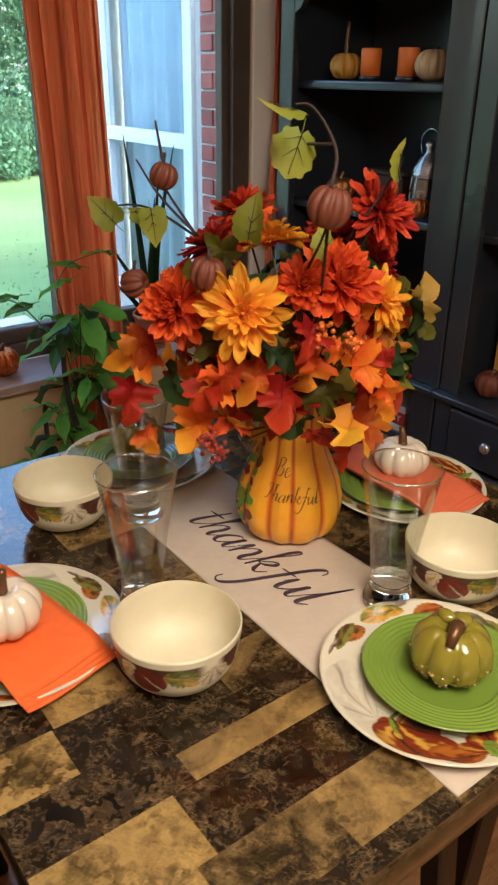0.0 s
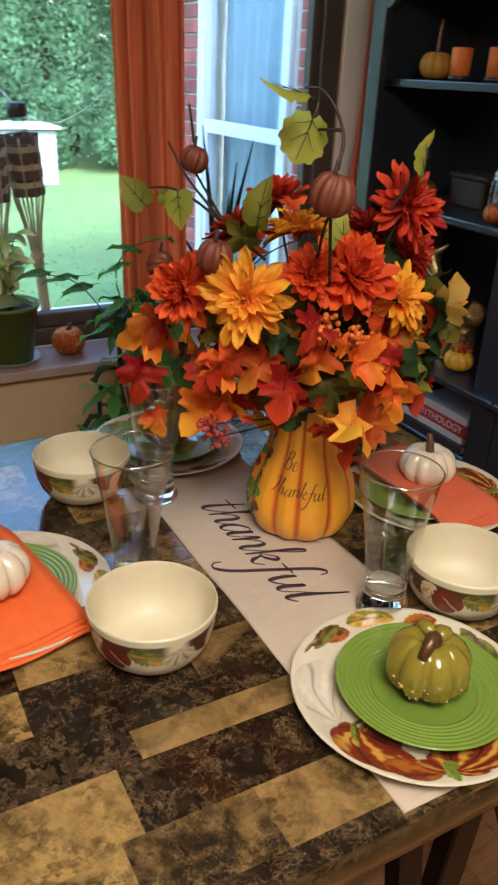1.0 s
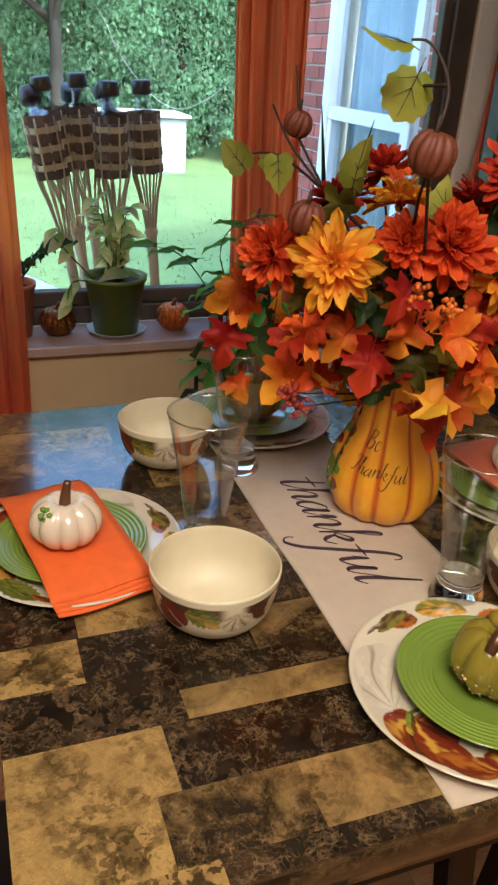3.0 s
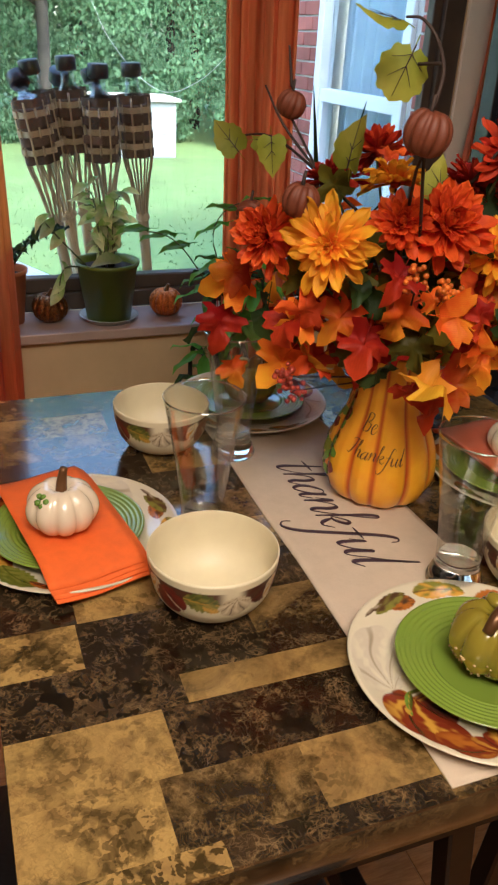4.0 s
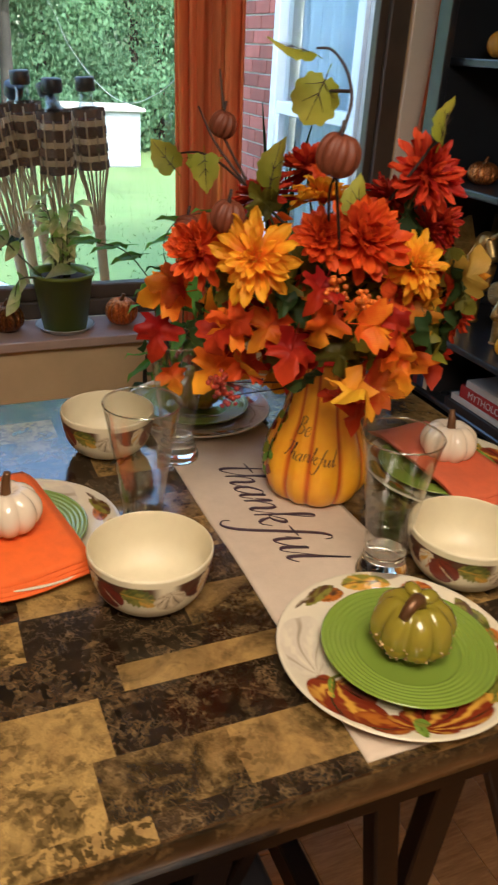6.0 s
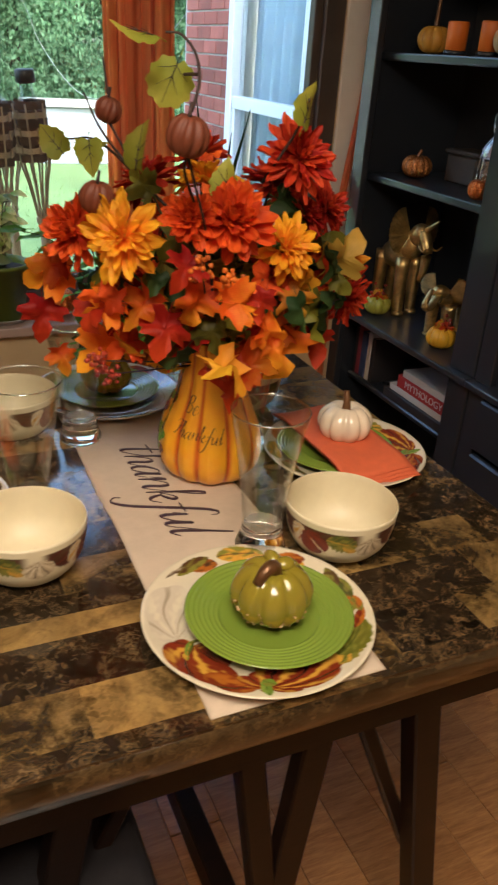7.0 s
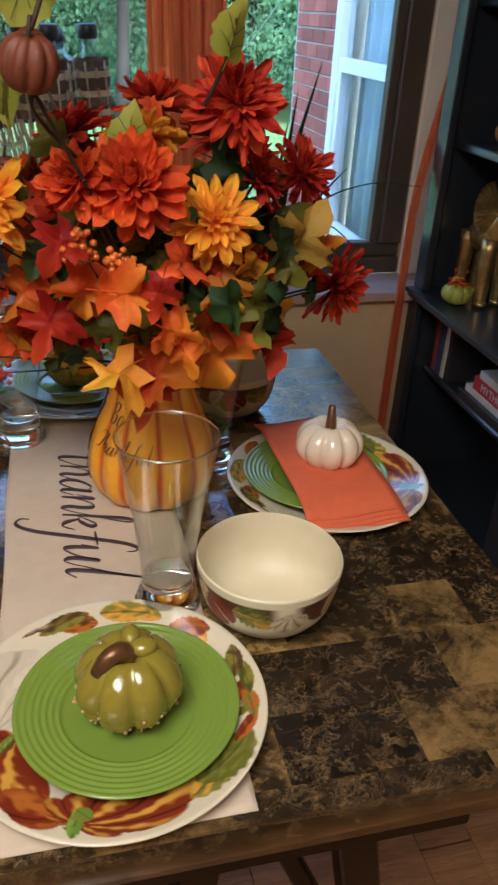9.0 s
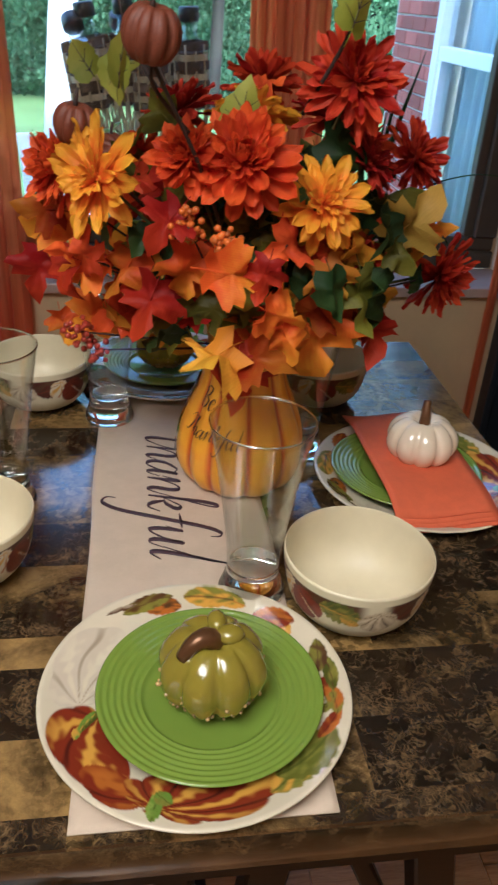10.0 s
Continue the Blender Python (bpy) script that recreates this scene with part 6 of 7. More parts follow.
for pts in (((0.0, 0, 0.09), (0.12, -0.05, 0.26), (0.26, -0.10, 0.33), (0.40, -0.14, 0.33)), ((0.0, 0, 0.09), (0.12, -0.03, 0.20), (0.22, -0.06, 0.16), (0.28, -0.08, 0.06))):
    part("leaf", tube(pts, 0.004, 0.001, 5, 20), M["l_dark"], spiky)

pumpkin((0.259, 1.905, SILL + 0.001), 0.054, 0.088, 12, M["brown_gl"], M["bronze_stem"], "amber brown glitter pumpkin on the window sill", 0, 0.03, "glitter pumpkins")
pumpkin((0.612, 1.900, SILL + 0.001), 0.052, 0.085, 12, M["orange_gl"], M["bronze_stem"], "orange glitter pumpkin with a dark stem on the sill", 0, 0.03, "glitter pumpkins")

# leafy plant standing on the floor between table and window
fp = flower_pot("potted_plant", (0.66, 1.45, 0), 0.15, 0.30, M["terracotta"], "leafy green umbrella plant in a terracotta floor pot")
rng = random.Random(41)
TRUNKS = (((0, 0, 0.28), (0.02, 0.0, 0.55), (-0.03, 0.02, 0.80), (-0.02, 0.05, 1.00)), ((0.02, 0, 0.28), (0.08, -0.03, 0.60), (0.05, 0.03, 0.82)), ((-0.02, 0.02, 0.28), (-0.08, 0.04, 0.55), (-0.07, 0.10, 0.74)))
for pts in TRUNKS:
    part("trunk", tube(pts, 0.011, 0.006, 7, 16), M["bark"], fp)
for x, y, z, s in ((0.02, 0.16, 0.93, 0.12), (-0.03, -0.10, 1.07, 0.13), (0.05, 0.10, 0.98, 0.12), (-0.04, 0.06, 0.78, 0.11), (0.09, 0.02, 0.86, 0.12), (-0.05, 0.02, 0.72, 0.11),
                   (0.02, 0.12, 0.80, 0.11), (0.00, 0.05, 1.00, 0.11), (0.12, 0.12, 0.92, 0.11), (0.0, -0.05, 0.90, 0.11), (-0.14, 0.0, 0.68, 0.11)):
    part("stem", tube([(x * 0.3, y * 0.3, z - 0.13), (x * 0.7, y * 0.7, z - 0.03), (x, y, z)], 0.0022, 0.0016, 5), M["stem_green"], fp)
    n = rng.randint(5, 7)
    a0 = rng.uniform(0, 6)
    for k in range(n):
        a = a0 + 6.28 * k / n
        d = Vector((math.cos(a), math.sin(a), rng.uniform(-0.7, 0.0)))
        put_leaf(fp, GRN if (k + n) % 6 else DGR, Vector((x, y, z)) + d * s * 0.45, (d.x * 0.4, d.y * 0.4 - 0.3, 1), d, s * rng.uniform(0.8, 1.1))
for pts in (((0.0, -0.02, 0.95), (-0.06, -0.04, 1.09), (-0.02, -0.02, 1.16), (0.08, 0.0, 1.18)), ((-0.04, 0.02, 0.95), (-0.14, 0.0, 1.08), (-0.24, -0.02, 1.12))):
    part("stem", tube(pts, 0.002, 0.0012, 5, 14), M["stem_green"], fp)
    for f in (6, 9, 13):
        leaf_on(fp, GRN, spline(pts, 14)[f], (-1, -0.2, rng.uniform(-.4, .3)), 0.10, rng)

# ---- torches outside the window ----
def strip_ring(r, z, h, n, phase, amp):
    """A flat band woven in and out of the uprights."""
    bm = bmesh.new()
    rows = []
    seg = n * 4
    for j, zz in enumerate((z, z + h)):
        rows.append([bm.verts.new(((r + amp * math.cos(n / 2 * a + phase)) * math.cos(a), (r + amp * math.cos(n / 2 * a + phase)) * math.sin(a), zz)) for a in (2 * math.pi * k / seg for k in range(seg))])
    for k in range(seg):
        bm.faces.new((rows[0][k], rows[0][(k + 1) % seg], rows[1][(k + 1) % seg], rows[1][k]))
    return bm


SLAT = as_mesh("slat", tube([(0.015, 0, 0.93), (0.018, 0, 0.99), (0.034, 0, 1.10), (0.051, 0, 1.18), (0.054, 0, 1.365)], 0.0042, 0.0036, 4, 12), M["bamboo"])
BANDS = [as_mesh("band", strip_ring(0.053, 1.176 + k * 0.0285, 0.026 if k % 2 == 0 else 0.019, 10, math.pi * (k % 2), 0.006), M["weave"] if k % 2 == 0 else M["bamboo"]) for k in range(7)]
POLE = as_mesh("pole", tube([(0, 0, 0), (0.002, 0, 0.4), (0, 0, 0.985)], 0.017, 0.019, 10, 8), M["bamboo"])
NODE = as_mesh("node", lathe([(0.019, 0.955), (0.0245, 0.96), (0.0245, 0.975), (0.019, 0.98)], 16), M["bamboo"])
CUP = as_mesh("cup", lathe([(0, 1.18), (0.044, 1.18), (0.047, 1.34), (0.044, 1.345), (0, 1.33)], 20), M["weave"])
NECK = as_mesh("bottle", lathe([(0.040, 0.0), (0.040, 0.03), (0.024, 0.055), (0.021, 0.095), (0.0205, 0.095), (0.019, 0.055), (0.036, 0.028), (0.036, 0.0)], 24), M["bottle"])
CAP = as_mesh("cap", lathe([(0, 0.135), (0.030, 0.135), (0.033, 0.131), (0.033, 0.096), (0.030, 0.092), (0.0, 0.092)], 24), M["cap"])


def torch(top, foot, cap_tilt, label):
    top, foot = Vector(top), Vector(foot)
    z = (top - foot).normalized()
    q = z.to_track_quat("Z", "Y").to_matrix().to_4x4()
    t = thing("garden_torch", label, "torch", "bamboo garden torches")
    t.matrix_basis = Matrix.Translation(top) @ q @ Matrix.Translation((0, 0, -1.44))
    part("pole", POLE, None, t)
    part("node", NODE, None, t)
    part("cup", CUP, None, t)
    for k in range(10):
        part("slat", SLAT, None, t, m=Matrix.Rotation(2 * math.pi * k / 10, 4, "Z"))
    for me in BANDS:
        part("band", me, None, t)
    m = Matrix.Translation((0, 0, 1.335)) @ pose(0, 0, 0, *cap_tilt)
    b = part("bottle", NECK, None, t, "clear plastic oil bottle", m)
    part("cap", CAP, None, b, "black screw cap")
    return t


TL = "woven bamboo garden torch with a black-capped oil bottle outside"
for top, foot, tilt in (((0.305, 2.44, 1.405), (0.60, 2.50, -0.10), (0, 0, 0)), ((0.423, 2.46, 1.42), (0.56, 2.52, -0.10), (0, 0, 0)), ((0.505, 2.34, 1.405), (0.54, 2.40, -0.10), (0, 0, 0)),
                        ((0.630, 2.42, 1.41), (0.745, 2.45, -0.10), (0, 0, 0)), ((0.565, 2.60, 1.39), (0.62, 2.65, -0.10), (0, -25, 0)), ((0.275, 2.36, 1.395), (0.52, 2.40, -0.10), (0, -42, 0)), ((0.400, 2.60, 1.39), (0.50, 2.62, -0.10), (0, 28, 0))):
    torch(top, foot, tilt, TL)

# ---- patio furniture ----
umb = thing("patio_umbrella", "closed white canvas patio umbrella standing on the slab", "umbrella", at=(0.115, 4.15, -0.10))
part("canopy", lathe([(0.0, 2.10), (0.016, 2.09), (0.040, 1.72), (0.075, 1.40), (0.105, 1.08), (0.126, 0.87), (0.120, 0.865), (0.07, 1.36), (0.0, 2.05)], 60,
                     lambda a, i: 1 + 0.13 * math.sin(a * 8 + i * 0.25)), M["canvas"], umb, "white canvas hanging in folds")
part("pole", tube([(0, 0, 0.03), (0, 0, 2.06)], 0.019, seg=12, n=4), M["white_vinyl"], umb)
part("finial", lathe([(0, 2.14), (0.012, 2.13), (0.015, 2.115), (0.010, 2.10), (0, 2.098)], 16), M["white_vinyl"], umb)
part("base", lathe([(0, 0.05), (0.05, 0.05), (0.06, 0.04), (0.21, 0.03), (0.22, 0.0), (0, 0)], 32), M["concrete"], umb)


def patio_chair(at, turn):
    """A white slatted garden chair with a fanned, rounded back."""
    c = thing("garden_chair", "white slatted garden chair with a rounded back on the patio", "chair", "", at, turn)
    for x in (-0.25, 0.25):
        part("leg", tube([(x, -0.24, 0), (x, -0.22, 0.60)], 0.022, seg=6, n=3), M["white_vinyl"], c)
        part("leg", tube([(x, 0.30, 0), (x, 0.20, 0.58)], 0.022, seg=6, n=3), M["white_vinyl"], c)
        part("armrest", box(x - 0.045, -0.28, 0.60, x + 0.045, 0.30, 0.622, 0.008, 2), M["white_vinyl"], c, smooth=False)
    for k in range(6):
        y = -0.26 + k * 0.088
        part("seat_slat", box(-0.24, y, 0.375 - 0.02 * k, 0.24, y + 0.075, 0.393 - 0.02 * k, 0.004), M["white_vinyl"], c, smooth=False)
    part("rail", box(-0.26, -0.255, 0.33, 0.26, -0.235, 0.372, 0.003), M["white_vinyl"], c, smooth=False)
    part("rail", box(-0.26, 0.235, 0.52, 0.26, 0.255, 0.56, 0.003), M["white_vinyl"], c, smooth=False)
    for k in range(7):
        a = (k - 3) / 3
        top = 0.98 - 0.16 * a * a
        slat_ = box(-0.032, -0.008, 0, 0.032, 0.008, top - 0.26, 0.006, 2)
        part("back_slat", slat_, M["white_vinyl"], c, m=pose(0.062 * (k - 3), 0.215, 0.27, -14, 7 * a, 0), smooth=False)
    return c


patio_chair((0.10, 3.20, -0.10), 24)

# ---- hutch shelves ----
HB = M["black_paint"]
S1, S2, S3, S4 = 1.566, 1.204, 0.758, 0.488
sh = pumpkin((1.740, 1.675, S1), 0.052, 0.080, 8, M["ochre_pump"], M["bronze_stem"], "ochre yellow decorative pumpkin on a black shelf", 0, 0.10, "shelf pumpkins", (0.004, 0.0))
pumpkin((1.740, 1.312, S1), 0.058, 0.086, 10, M["tan_pump"], M["bronze_stem"], "pale tan decorative pumpkin on a black shelf", 20, 0.02, "shelf pumpkins")
for y in (1.565, 1.413):
    c = thing("candle", "orange pillar candle in a dark glass cup on a shelf", "candle", "orange candles", (1.740, y, S1))
    part("wax", lathe([(0, 0.004), (0.030, 0.004), (0.031, 0.085), (0.028, 0.089), (0.010, 0.084), (0, 0.083)], 32), M["wax"], c)
    part("base", lathe([(0, 0), (0.034, 0), (0.034, 0.012), (0.0315, 0.013), (0, 0.0035)], 32), HB, c)
    part("wick", tube([(0, 0, 0.083), (0.001, 0, 0.094)], 0.001, seg=5), HB, c)
pic = thing("picture", "aged brown framed print leaning on the shelf", "picture", at=(1.90, 1.30, S1))
part("print", box(0, -0.085, 0.012, 0.008, 0.085, 0.21, 0), M["picture"], pic, smooth=False)
part("backing", box(0.009, -0.095, 0.0, 0.018, 0.095, 0.22, 0.002), M["wicker"], pic, smooth=False)
pumpkin((1.740, 1.665, S2), 0.050, 0.072, 12, M["copper"], M["bronze_stem"], "copper glitter pumpkin with a thin stem on a black shelf", 0, 0.03, "glitter pumpkins")
bx = thing("basket", "dark woven basket with a flat rim at the shelf's back", "basket", at=(1.86, 1.535, S2))
part("body", box(-0.05, -0.075, 0, 0.05, 0.075, 0.085, 0.006), M["wicker"], bx, smooth=False)
part("rim", box(-0.056, -0.085, 0.085, 0.056, 0.085, 0.10, 0.005), M["wicker"], bx, smooth=False)
ln = thing("lantern", "silver filigree lantern with a domed top on the shelf", "lantern", at=(1.75, 1.305, S2))
part("body", lathe([(0, 0), (0.045, 0), (0.047, 0.008), (0.040, 0.012), (0.040, 0.10), (0.047, 0.106), (0.045, 0.112), (0, 0.112)], 8), M["silver"], ln, smooth=False)
part("dome", lathe([(0.046, 0.112), (0.044, 0.13), (0.030, 0.155), (0.012, 0.172), (0.010, 0.185), (0.016, 0.195), (0.010, 0.206), (0, 0.208)], 24), M["silver"], ln)
for k in range(8):
    a = 2 * math.pi * k / 8
    part("post", tube([(0.044 * math.cos(a), 0.044 * math.sin(a), 0.005), (0.047 * math.cos(a), 0.047 * math.sin(a), 0.06), (0.044 * math.cos(a), 0.044 * math.sin(a), 0.11)], 0.003, seg=5), M["silver"], ln)
part("handle", tube([(0, -0.03, 0.17), (0, -0.035, 0.215), (0, 0.0, 0.24), (0, 0.035, 0.215), (0, 0.03, 0.17)], 0.0022, seg=6), M["silver"], ln)
pumpkin((1.672, 1.262, S2), 0.034, 0.058, 10, M["orange_gl"], M["bronze_stem"], "small orange glitter pumpkin at the shelf's edge", 0, 0.02, "glitter pumpkins")


def elephant(at, turn, s, stout, label, lifted):
    """A slender elephant cast in one piece: long legs, wide ribbed ears, the trunk hanging or lifted in a curl."""
    bm = bmesh.new()

    def ball(x, y, z, rx, ry, rz, tilt=0):
        b = bmesh.new()
        bmesh.ops.create_uvsphere(b, u_segments=20, v_segments=12, radius=1)
        merge(bm, b, pose(x, y, z, 0, tilt, 0) @ Matrix.Diagonal((rx, ry, rz, 1)))
    ball(-0.06, 0, 0.60, 0.23, 0.125, 0.15, -20)
    ball(0.20, 0, 0.84, 0.095, 0.085, 0.12, 20)
    ball(0.10, 0, 0.71, 0.12, 0.10, 0.15)
    for x, y in ((-0.20, 0.075), (-0.20, -0.075), (0.10, 0.085), (0.13, -0.085)):
        tube([(x, y, 0.60), (x * 1.05, y, 0.28), (x * 1.1, y, 0.0)], 0.066, 0.048, 10, 8, bm)
        ball(x * 1.1 + 0.012, y, 0.03, 0.060, 0.056, 0.034)
    if lifted:
        tube([(0.25, 0, 0.80), (0.36, 0, 0.66), (0.47, 0, 0.62), (0.53, 0, 0.72), (0.47, 0, 0.86), (0.42, 0, 0.95)], 0.052, 0.020, 10, 24, bm)
    else:
        tube([(0.25, 0, 0.88), (0.33, 0, 0.74), (0.33, 0, 0.56), (0.30, 0, 0.40)], 0.060, 0.030, 10, 20, bm)
        tube([(0.27, 0, 0.90), (0.36, 0.0, 0.96), (0.42, 0.01, 1.02)], 0.030, 0.010, 8, 8, bm)
    tube([(-0.28, 0, 0.62), (-0.32, 0, 0.48), (-0.30, 0, 0.36)], 0.014, 0.007, 6, 8, bm)
    for side in (-1, 1):
        tube([(0.27, 0.05 * side, 0.76), (0.36, 0.075 * side, 0.72), (0.44, 0.07 * side, 0.78)], 0.015, 0.005, 6, 8, bm)
        ear = sheet(36, 6, lambda u, v: (0.16 - 0.05 * v + 0.008 * math.sin(u * 75) * v, side * (0.07 + 0.20 * v * abs(math.sin(math.pi * (0.04 + 0.92 * u))) ** 0.6), 0.84 + 0.23 * v * math.cos(math.pi * (0.04 + 0.92 * u)) + 0.03 * v))
        bmesh.ops.solidify(ear, geom=ear.faces[:], thickness=0.014)
        merge(bm, ear)
    me_ob = part("elephant_figurine", bm, M["brass"], m=pose(*at, 0, 0, turn) @ Matrix.Diagonal((s * stout, s * stout, s, 1)))
    return tagged(me_ob, label, "figurine", "brass elephants")


elephant((1.735, 1.662, S3), 272, 0.330, 1.12, "tall brass elephant figurine with a hanging trunk on the shelf", False)
elephant((1.745, 1.400, S3), 208, 0.180, 1.75, "small brass elephant figurine with a lifted trunk and spread ears", True)


def dressed_pumpkin(at, r, h, mat, label, seed):
    p = pumpkin(at, r, h, 8, mat, M["bronze_stem"], label, 0, 0.012, "ribboned pumpkins")
    rng = random.Random(seed)
    for i in range(9):
        a = rng.uniform(0, 6.28)
        put_leaf(p, LEAF["l_red" if i % 3 == 0 else "l_yel"][i % 4], (0.018 * math.cos(a), 0.018 * math.sin(a), h * 0.95), (math.cos(a), math.sin(a), 0.6), (math.cos(a), math.sin(a), rng.uniform(-.2, 1.2)), 0.045)
    for i in range(7):
        a = rng.uniform(0, 6.28)
        b = bmesh.new()
        bmesh.ops.create_icosphere(b, subdivisions=1, radius=0.006)
        part("berry", b, M["berry_r"], p, m=Matrix.Translation((0.022 * math.cos(a), 0.022 * math.sin(a), h + 0.006 + rng.uniform(0, 0.03))))
    return p


dressed_pumpkin((1.645, 1.640, S3), 0.047, 0.066, M["lime_pump"], "lime green pumpkin topped with silk petals on the shelf", 5)
dressed_pumpkin((1.655, 1.290, S3), 0.047, 0.066, M["yellow_pump"], "yellow pumpkin topped with silk leaves and berries", 6)


def book(at, size, mat, label, turn=0.0, spine=None):
    """A closed book; size is (depth, thickness, height)."""
    d, t, h = size
    b = thing("book", label, "book", "books on the shelf", at, turn)
    part("cover", box(0, 0, 0, d, 0.003, h, 0.0008), mat, b, smooth=False)
    part("cover", box(0, t - 0.003, 0, d, t, h, 0.0008), mat, b, smooth=False)
    part("spine", box(-0.003, 0, 0, 0.001, t, h, 0.001), mat, b, smooth=False)
    part("pages", box(0.002, 0.0032, 0.003, d - 0.003, t - 0.0032, h - 0.003, 0), M["paper"], b, smooth=False)
    return b


for y, t, h, k in ((1.765, 0.022, 0.175, "bk_black"), (1.741, 0.026, 0.185, "bk_plum"), (1.712, 0.030, 0.170, "bk_blue"), (1.680, 0.022, 0.180, "bk_white"), (1.655, 0.020, 0.165, "bk_black")):
    book((1.675, y, S4), (0.14, t, h), M[k], "dark upright book on the hutch shelf")


def flat_book(z, t, y0, length, mat, label, title="", size=0.026, dx=0.0):
    b = thing("book", label, "book", "stacked books", (1.675 + dx, y0, z))
    part("cover", box(0, 0, 0, 0.17, length, 0.003, 0.0008), mat, b, smooth=False)
    part("cover", box(0, 0, t - 0.003, 0.17, length, t, 0.0008), mat, b, smooth=False)
    part("spine", box(-0.003, 0, 0, 0.001, length, t, 0.001), mat, b, smooth=False)
    part("pages", box(0.002, 0.003, 0.0032, 0.167, length - 0.003, t - 0.0032, 0), M["paper"], b, smooth=False)
    if title:
        cu = bpy.data.curves.new("title", "FONT")
        cu.body, cu.size, cu.align_x, cu.align_y, cu.extrude = title, size, "CENTER", "CENTER", 0.0003
        tmp = new("title", cu)
        me = bpy.data.meshes.new_from_object(tmp)
        bpy.data.objects.remove(tmp)
        me.materials.clear()
        part("lettering", me, M["letter"], b, "white capital letters", pose(-0.0036, length * 0.45, t / 2, 90, 0, -90))
    return b


flat_book(S4, 0.030, 1.225, 0.33, M["bk_black"], "thick black book at the bottom of a stack", dx=-0.01)
flat_book(S4 + 0.031, 0.022, 1.235, 0.30, M["bk_white"], "pale book in a stack on the shelf")
flat_book(S4 + 0.054, 0.044, 1.225, 0.27, M["bk_red"], "thick red book with white spine lettering", "MYTHOLOGY", 0.034)
flat_book(S4 + 0.099, 0.024, 1.225, 0.245, M["bk_white"], "pale book with red bars on its spine", "DIY", 0.02)
pumpkin((1.66, 0.915, S3), 0.045, 0.075, 10, M["mini"], M["bronze_stem"], "copper orange pumpkin on the hutch ledge", 0, 0.02, "shelf pumpkins")
book((1.75, 0.945, S3 + 0.0), (0.16, 0.03, 0.26), M["ochre_pump"], "ochre upright book on the hutch ledge")
book((1.75, 0.905, S3 + 0.0), (0.16, 0.026, 0.24), M["bk_black"], "black upright book on the hutch ledge")

# ---- chair by the table ----
def leather_chair(at, turn):
    c = thing("dining_chair", "black leather counter chair with pale stitching", "chair", "", at, turn)
    part("backrest", box(-0.22, -0.035, 0.60, 0.22, 0.035, 1.0, 0.02, 3), M["leather"], c)
    part("seat", box(-0.22, -0.035, 0.56, 0.22, 0.42, 0.64, 0.02, 3), M["leather"], c)
    part("stitching", tube([(-0.19, -0.037, 0.63), (-0.19, -0.037, 0.97), (0.19, -0.037, 0.97), (0.19, -0.037, 0.63)], 0.0012, seg=4, n=40), M["thread"], c)
    for x in (-0.19, 0.19):
        for y in (0.0, 0.39):
            part("leg", box(x - 0.02, y - 0.02, 0, x + 0.02, y + 0.02, 0.57, 0.003), M["dark_wood"], c, smooth=False)
    part("footrest", box(-0.17, 0.38, 0.24, 0.17, 0.40, 0.27, 0.003), M["dark_wood"], c, smooth=False)
    return c


leather_chair((-0.075, 0.16, -0.10 + 0.10), -90)

# ---- pieces: tabletop, floorboards, bricks ----
ROWS_Y = (0.0006, 0.028, 0.104, 0.186, 0.266, 0.340, 0.420, 0.500, 0.580, 0.660, 0.740, 0.820, 0.900, 0.9894)
FIRST = {  # widths and tones of the tiles nearest the front edge
    0: ((0.17, "tan"), (0.22, "dark"), (0.24, "mixed"), (0.20, "dark"), (0.14, "mixed")),
    1: ((0.132, "tan"), (0.14, "mixed"), (0.15, "pale"), (0.22, "mixed"), (0.13, "dark"), (0.20, "mixed")),
    2: ((0.156, "tan"), (0.225, "dark"), (0.12, "mixed"), (0.15, "mixed"), (0.19, "dark"), (0.13, "mixed")),
    3: ((0.186, "dark"), (0.21, "mixed"), (0.16, "dark"), (0.13, "tan"), (0.22, "mixed"), (0.06, "dark")),
    4: ((0.092, "tan"), (0.20, "dark"), (0.10, "mixed"), (0.21, "dark"), (0.17, "mixed"), (0.19, "dark")),
    5: ((0.095, "dark"), (0.105, "tan"), (0.21, "dark"), (0.16, "mixed"), (0.14, "dark"), (0.20, "dark")),
}
rng = random.Random(8)
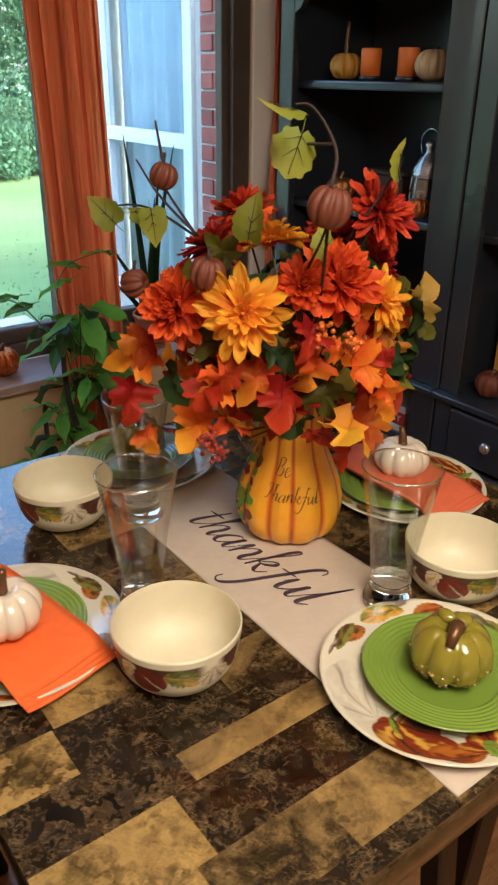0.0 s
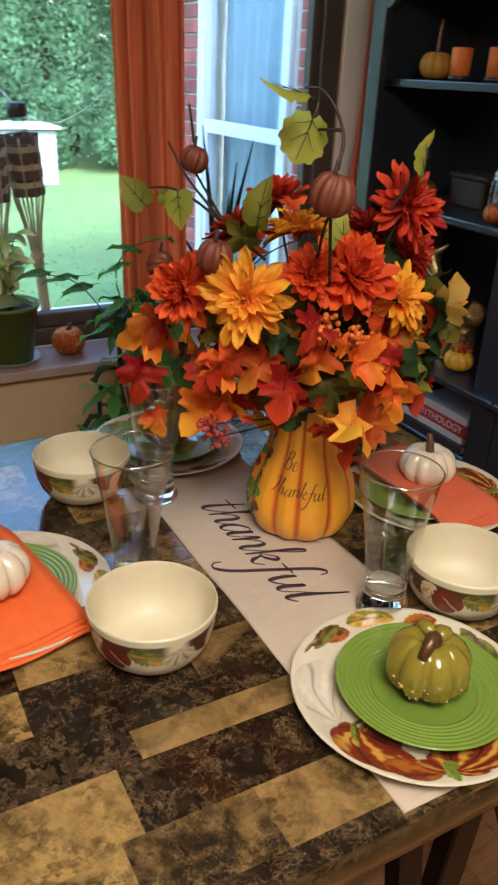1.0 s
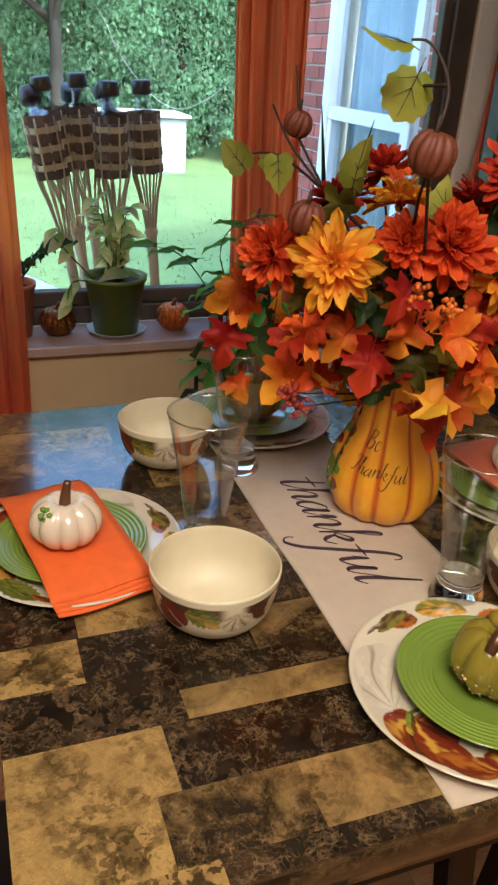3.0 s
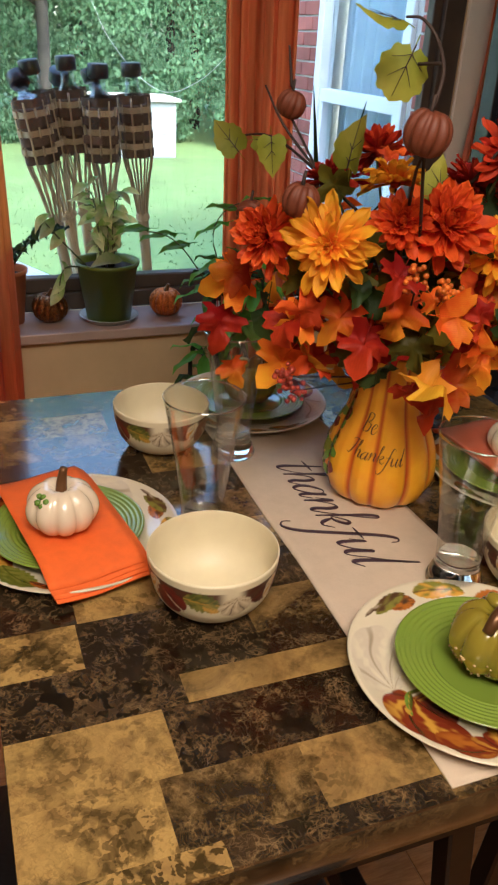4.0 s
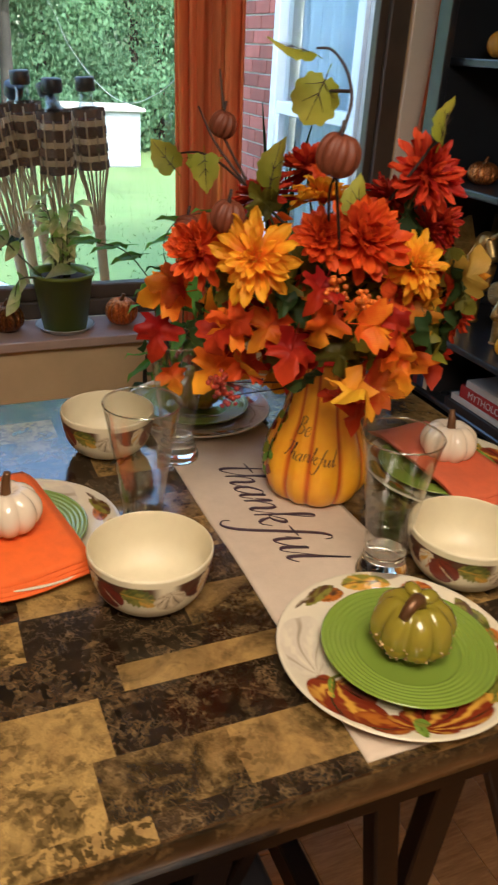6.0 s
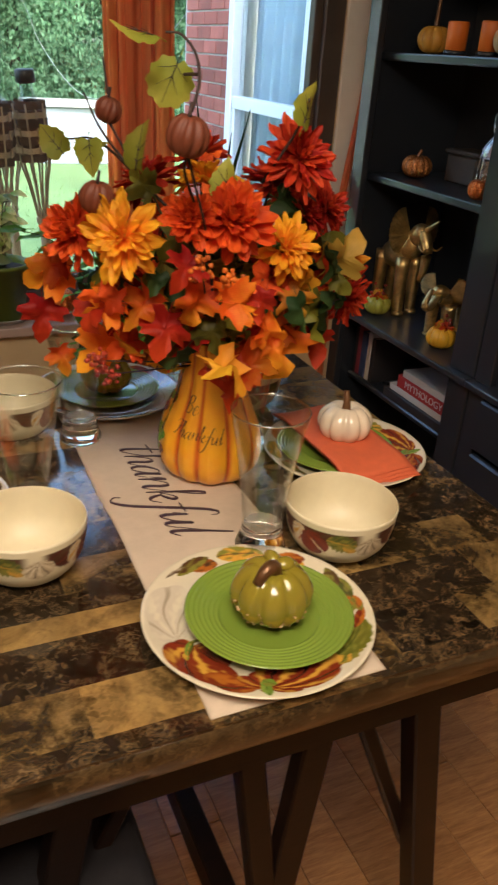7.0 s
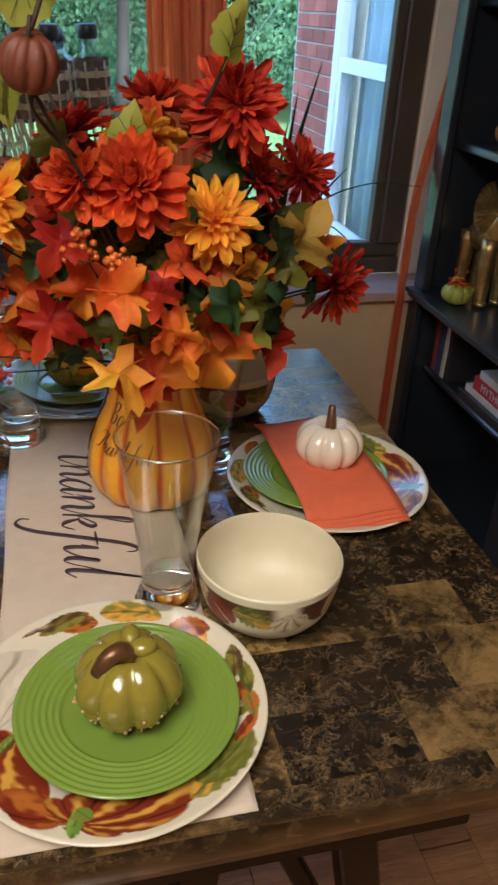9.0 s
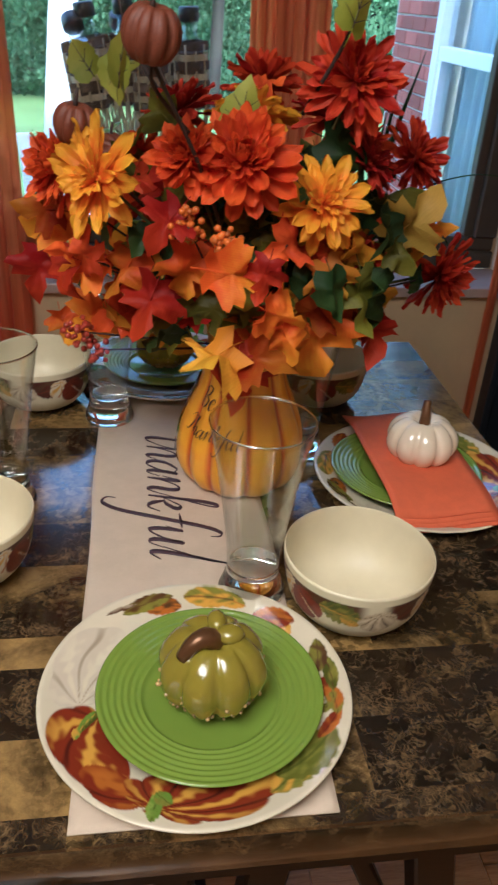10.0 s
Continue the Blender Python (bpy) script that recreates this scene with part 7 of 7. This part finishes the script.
for j, (y0, y1) in enumerate(zip(ROWS_Y, ROWS_Y[1:])):
    x = 0.0006
    plan = list(FIRST.get(j, ()))
    while x < 0.975:
        w, tone = plan.pop(0) if plan else (rng.uniform(0.09, 0.24), rng.choice(("dark", "dark", "mixed", "mixed", "pale")))
        x1 = min(0.9794, x + w)
        if 0.9794 - x1 < 0.04:
            x1 = 0.9794
        cx, cy = (x + x1) / 2, (y0 + y1) / 2
        cuts = [(y0, y1, tone)]
        if j == 3 and tone == "mixed" and x < 0.3:
            cuts = [(y0, 0.228, "pale"), (0.228, y1, "dark")]
        for a, b, tn in cuts:
            part("tile", box((x - x1) / 2, a - (a + b) / 2, -0.0022, (x1 - x) / 2, (b - a) / 2, 0.0022, 0), M[tn], table, m=Matrix.Translation((cx, (a + b) / 2, TZ - 0.0022)), smooth=False)
        x = x1

PLANKS = [as_mesh("plank", box(-0.0585, -L / 2, -0.012, 0.0585, L / 2, 0.0, 0.0015), M["floor"], False) for L in (1.196, 0.896)]
for me in PLANKS:
    me.materials[0] = M["floor"]
floor_ob = bpy.data.objects["floor"]
for i in range(37):
    y, k = -2.9 - (i * 0.37) % 0.9, i
    while y < 1.83:
        L = (1.2, 0.9)[k % 2]
        lo, hi = max(y, -2.9), min(y + L, 1.828)
        if hi - lo > 0.01:
            part("plank", PLANKS[k % 2], None, floor_ob, m=Matrix.Translation((-2.24 + i * 0.118, (lo + hi) / 2, 0.0)) @ Matrix.Diagonal((1, (hi - lo) / L, 1, 1)))
        y += L
        k += 1

BRICKS = [as_mesh("brick", box(0, -0.0975, -0.0325, 0.05, 0.0975, 0.0325, 0.003), M["brick"], False), as_mesh("brick", box(0, -0.0450, -0.0325, 0.05, 0.0450, 0.0325, 0.003), M["brick"], False)]
for lo, hi in ((2.165, 2.925), (3.905, 4.655)):
    for r in range(29):
        z = 0.05 + r * 0.075
        y = lo
        half = r % 2 == 1
        while y < hi - 0.05:
            k = 1 if half or hi - y < 0.19 else 0
            half = False
            w = (0.195, 0.09)[k]
            part("brick", BRICKS[k], None, wing, m=Matrix.Translation((WX, y + w / 2, z)))
            y += w + 0.010
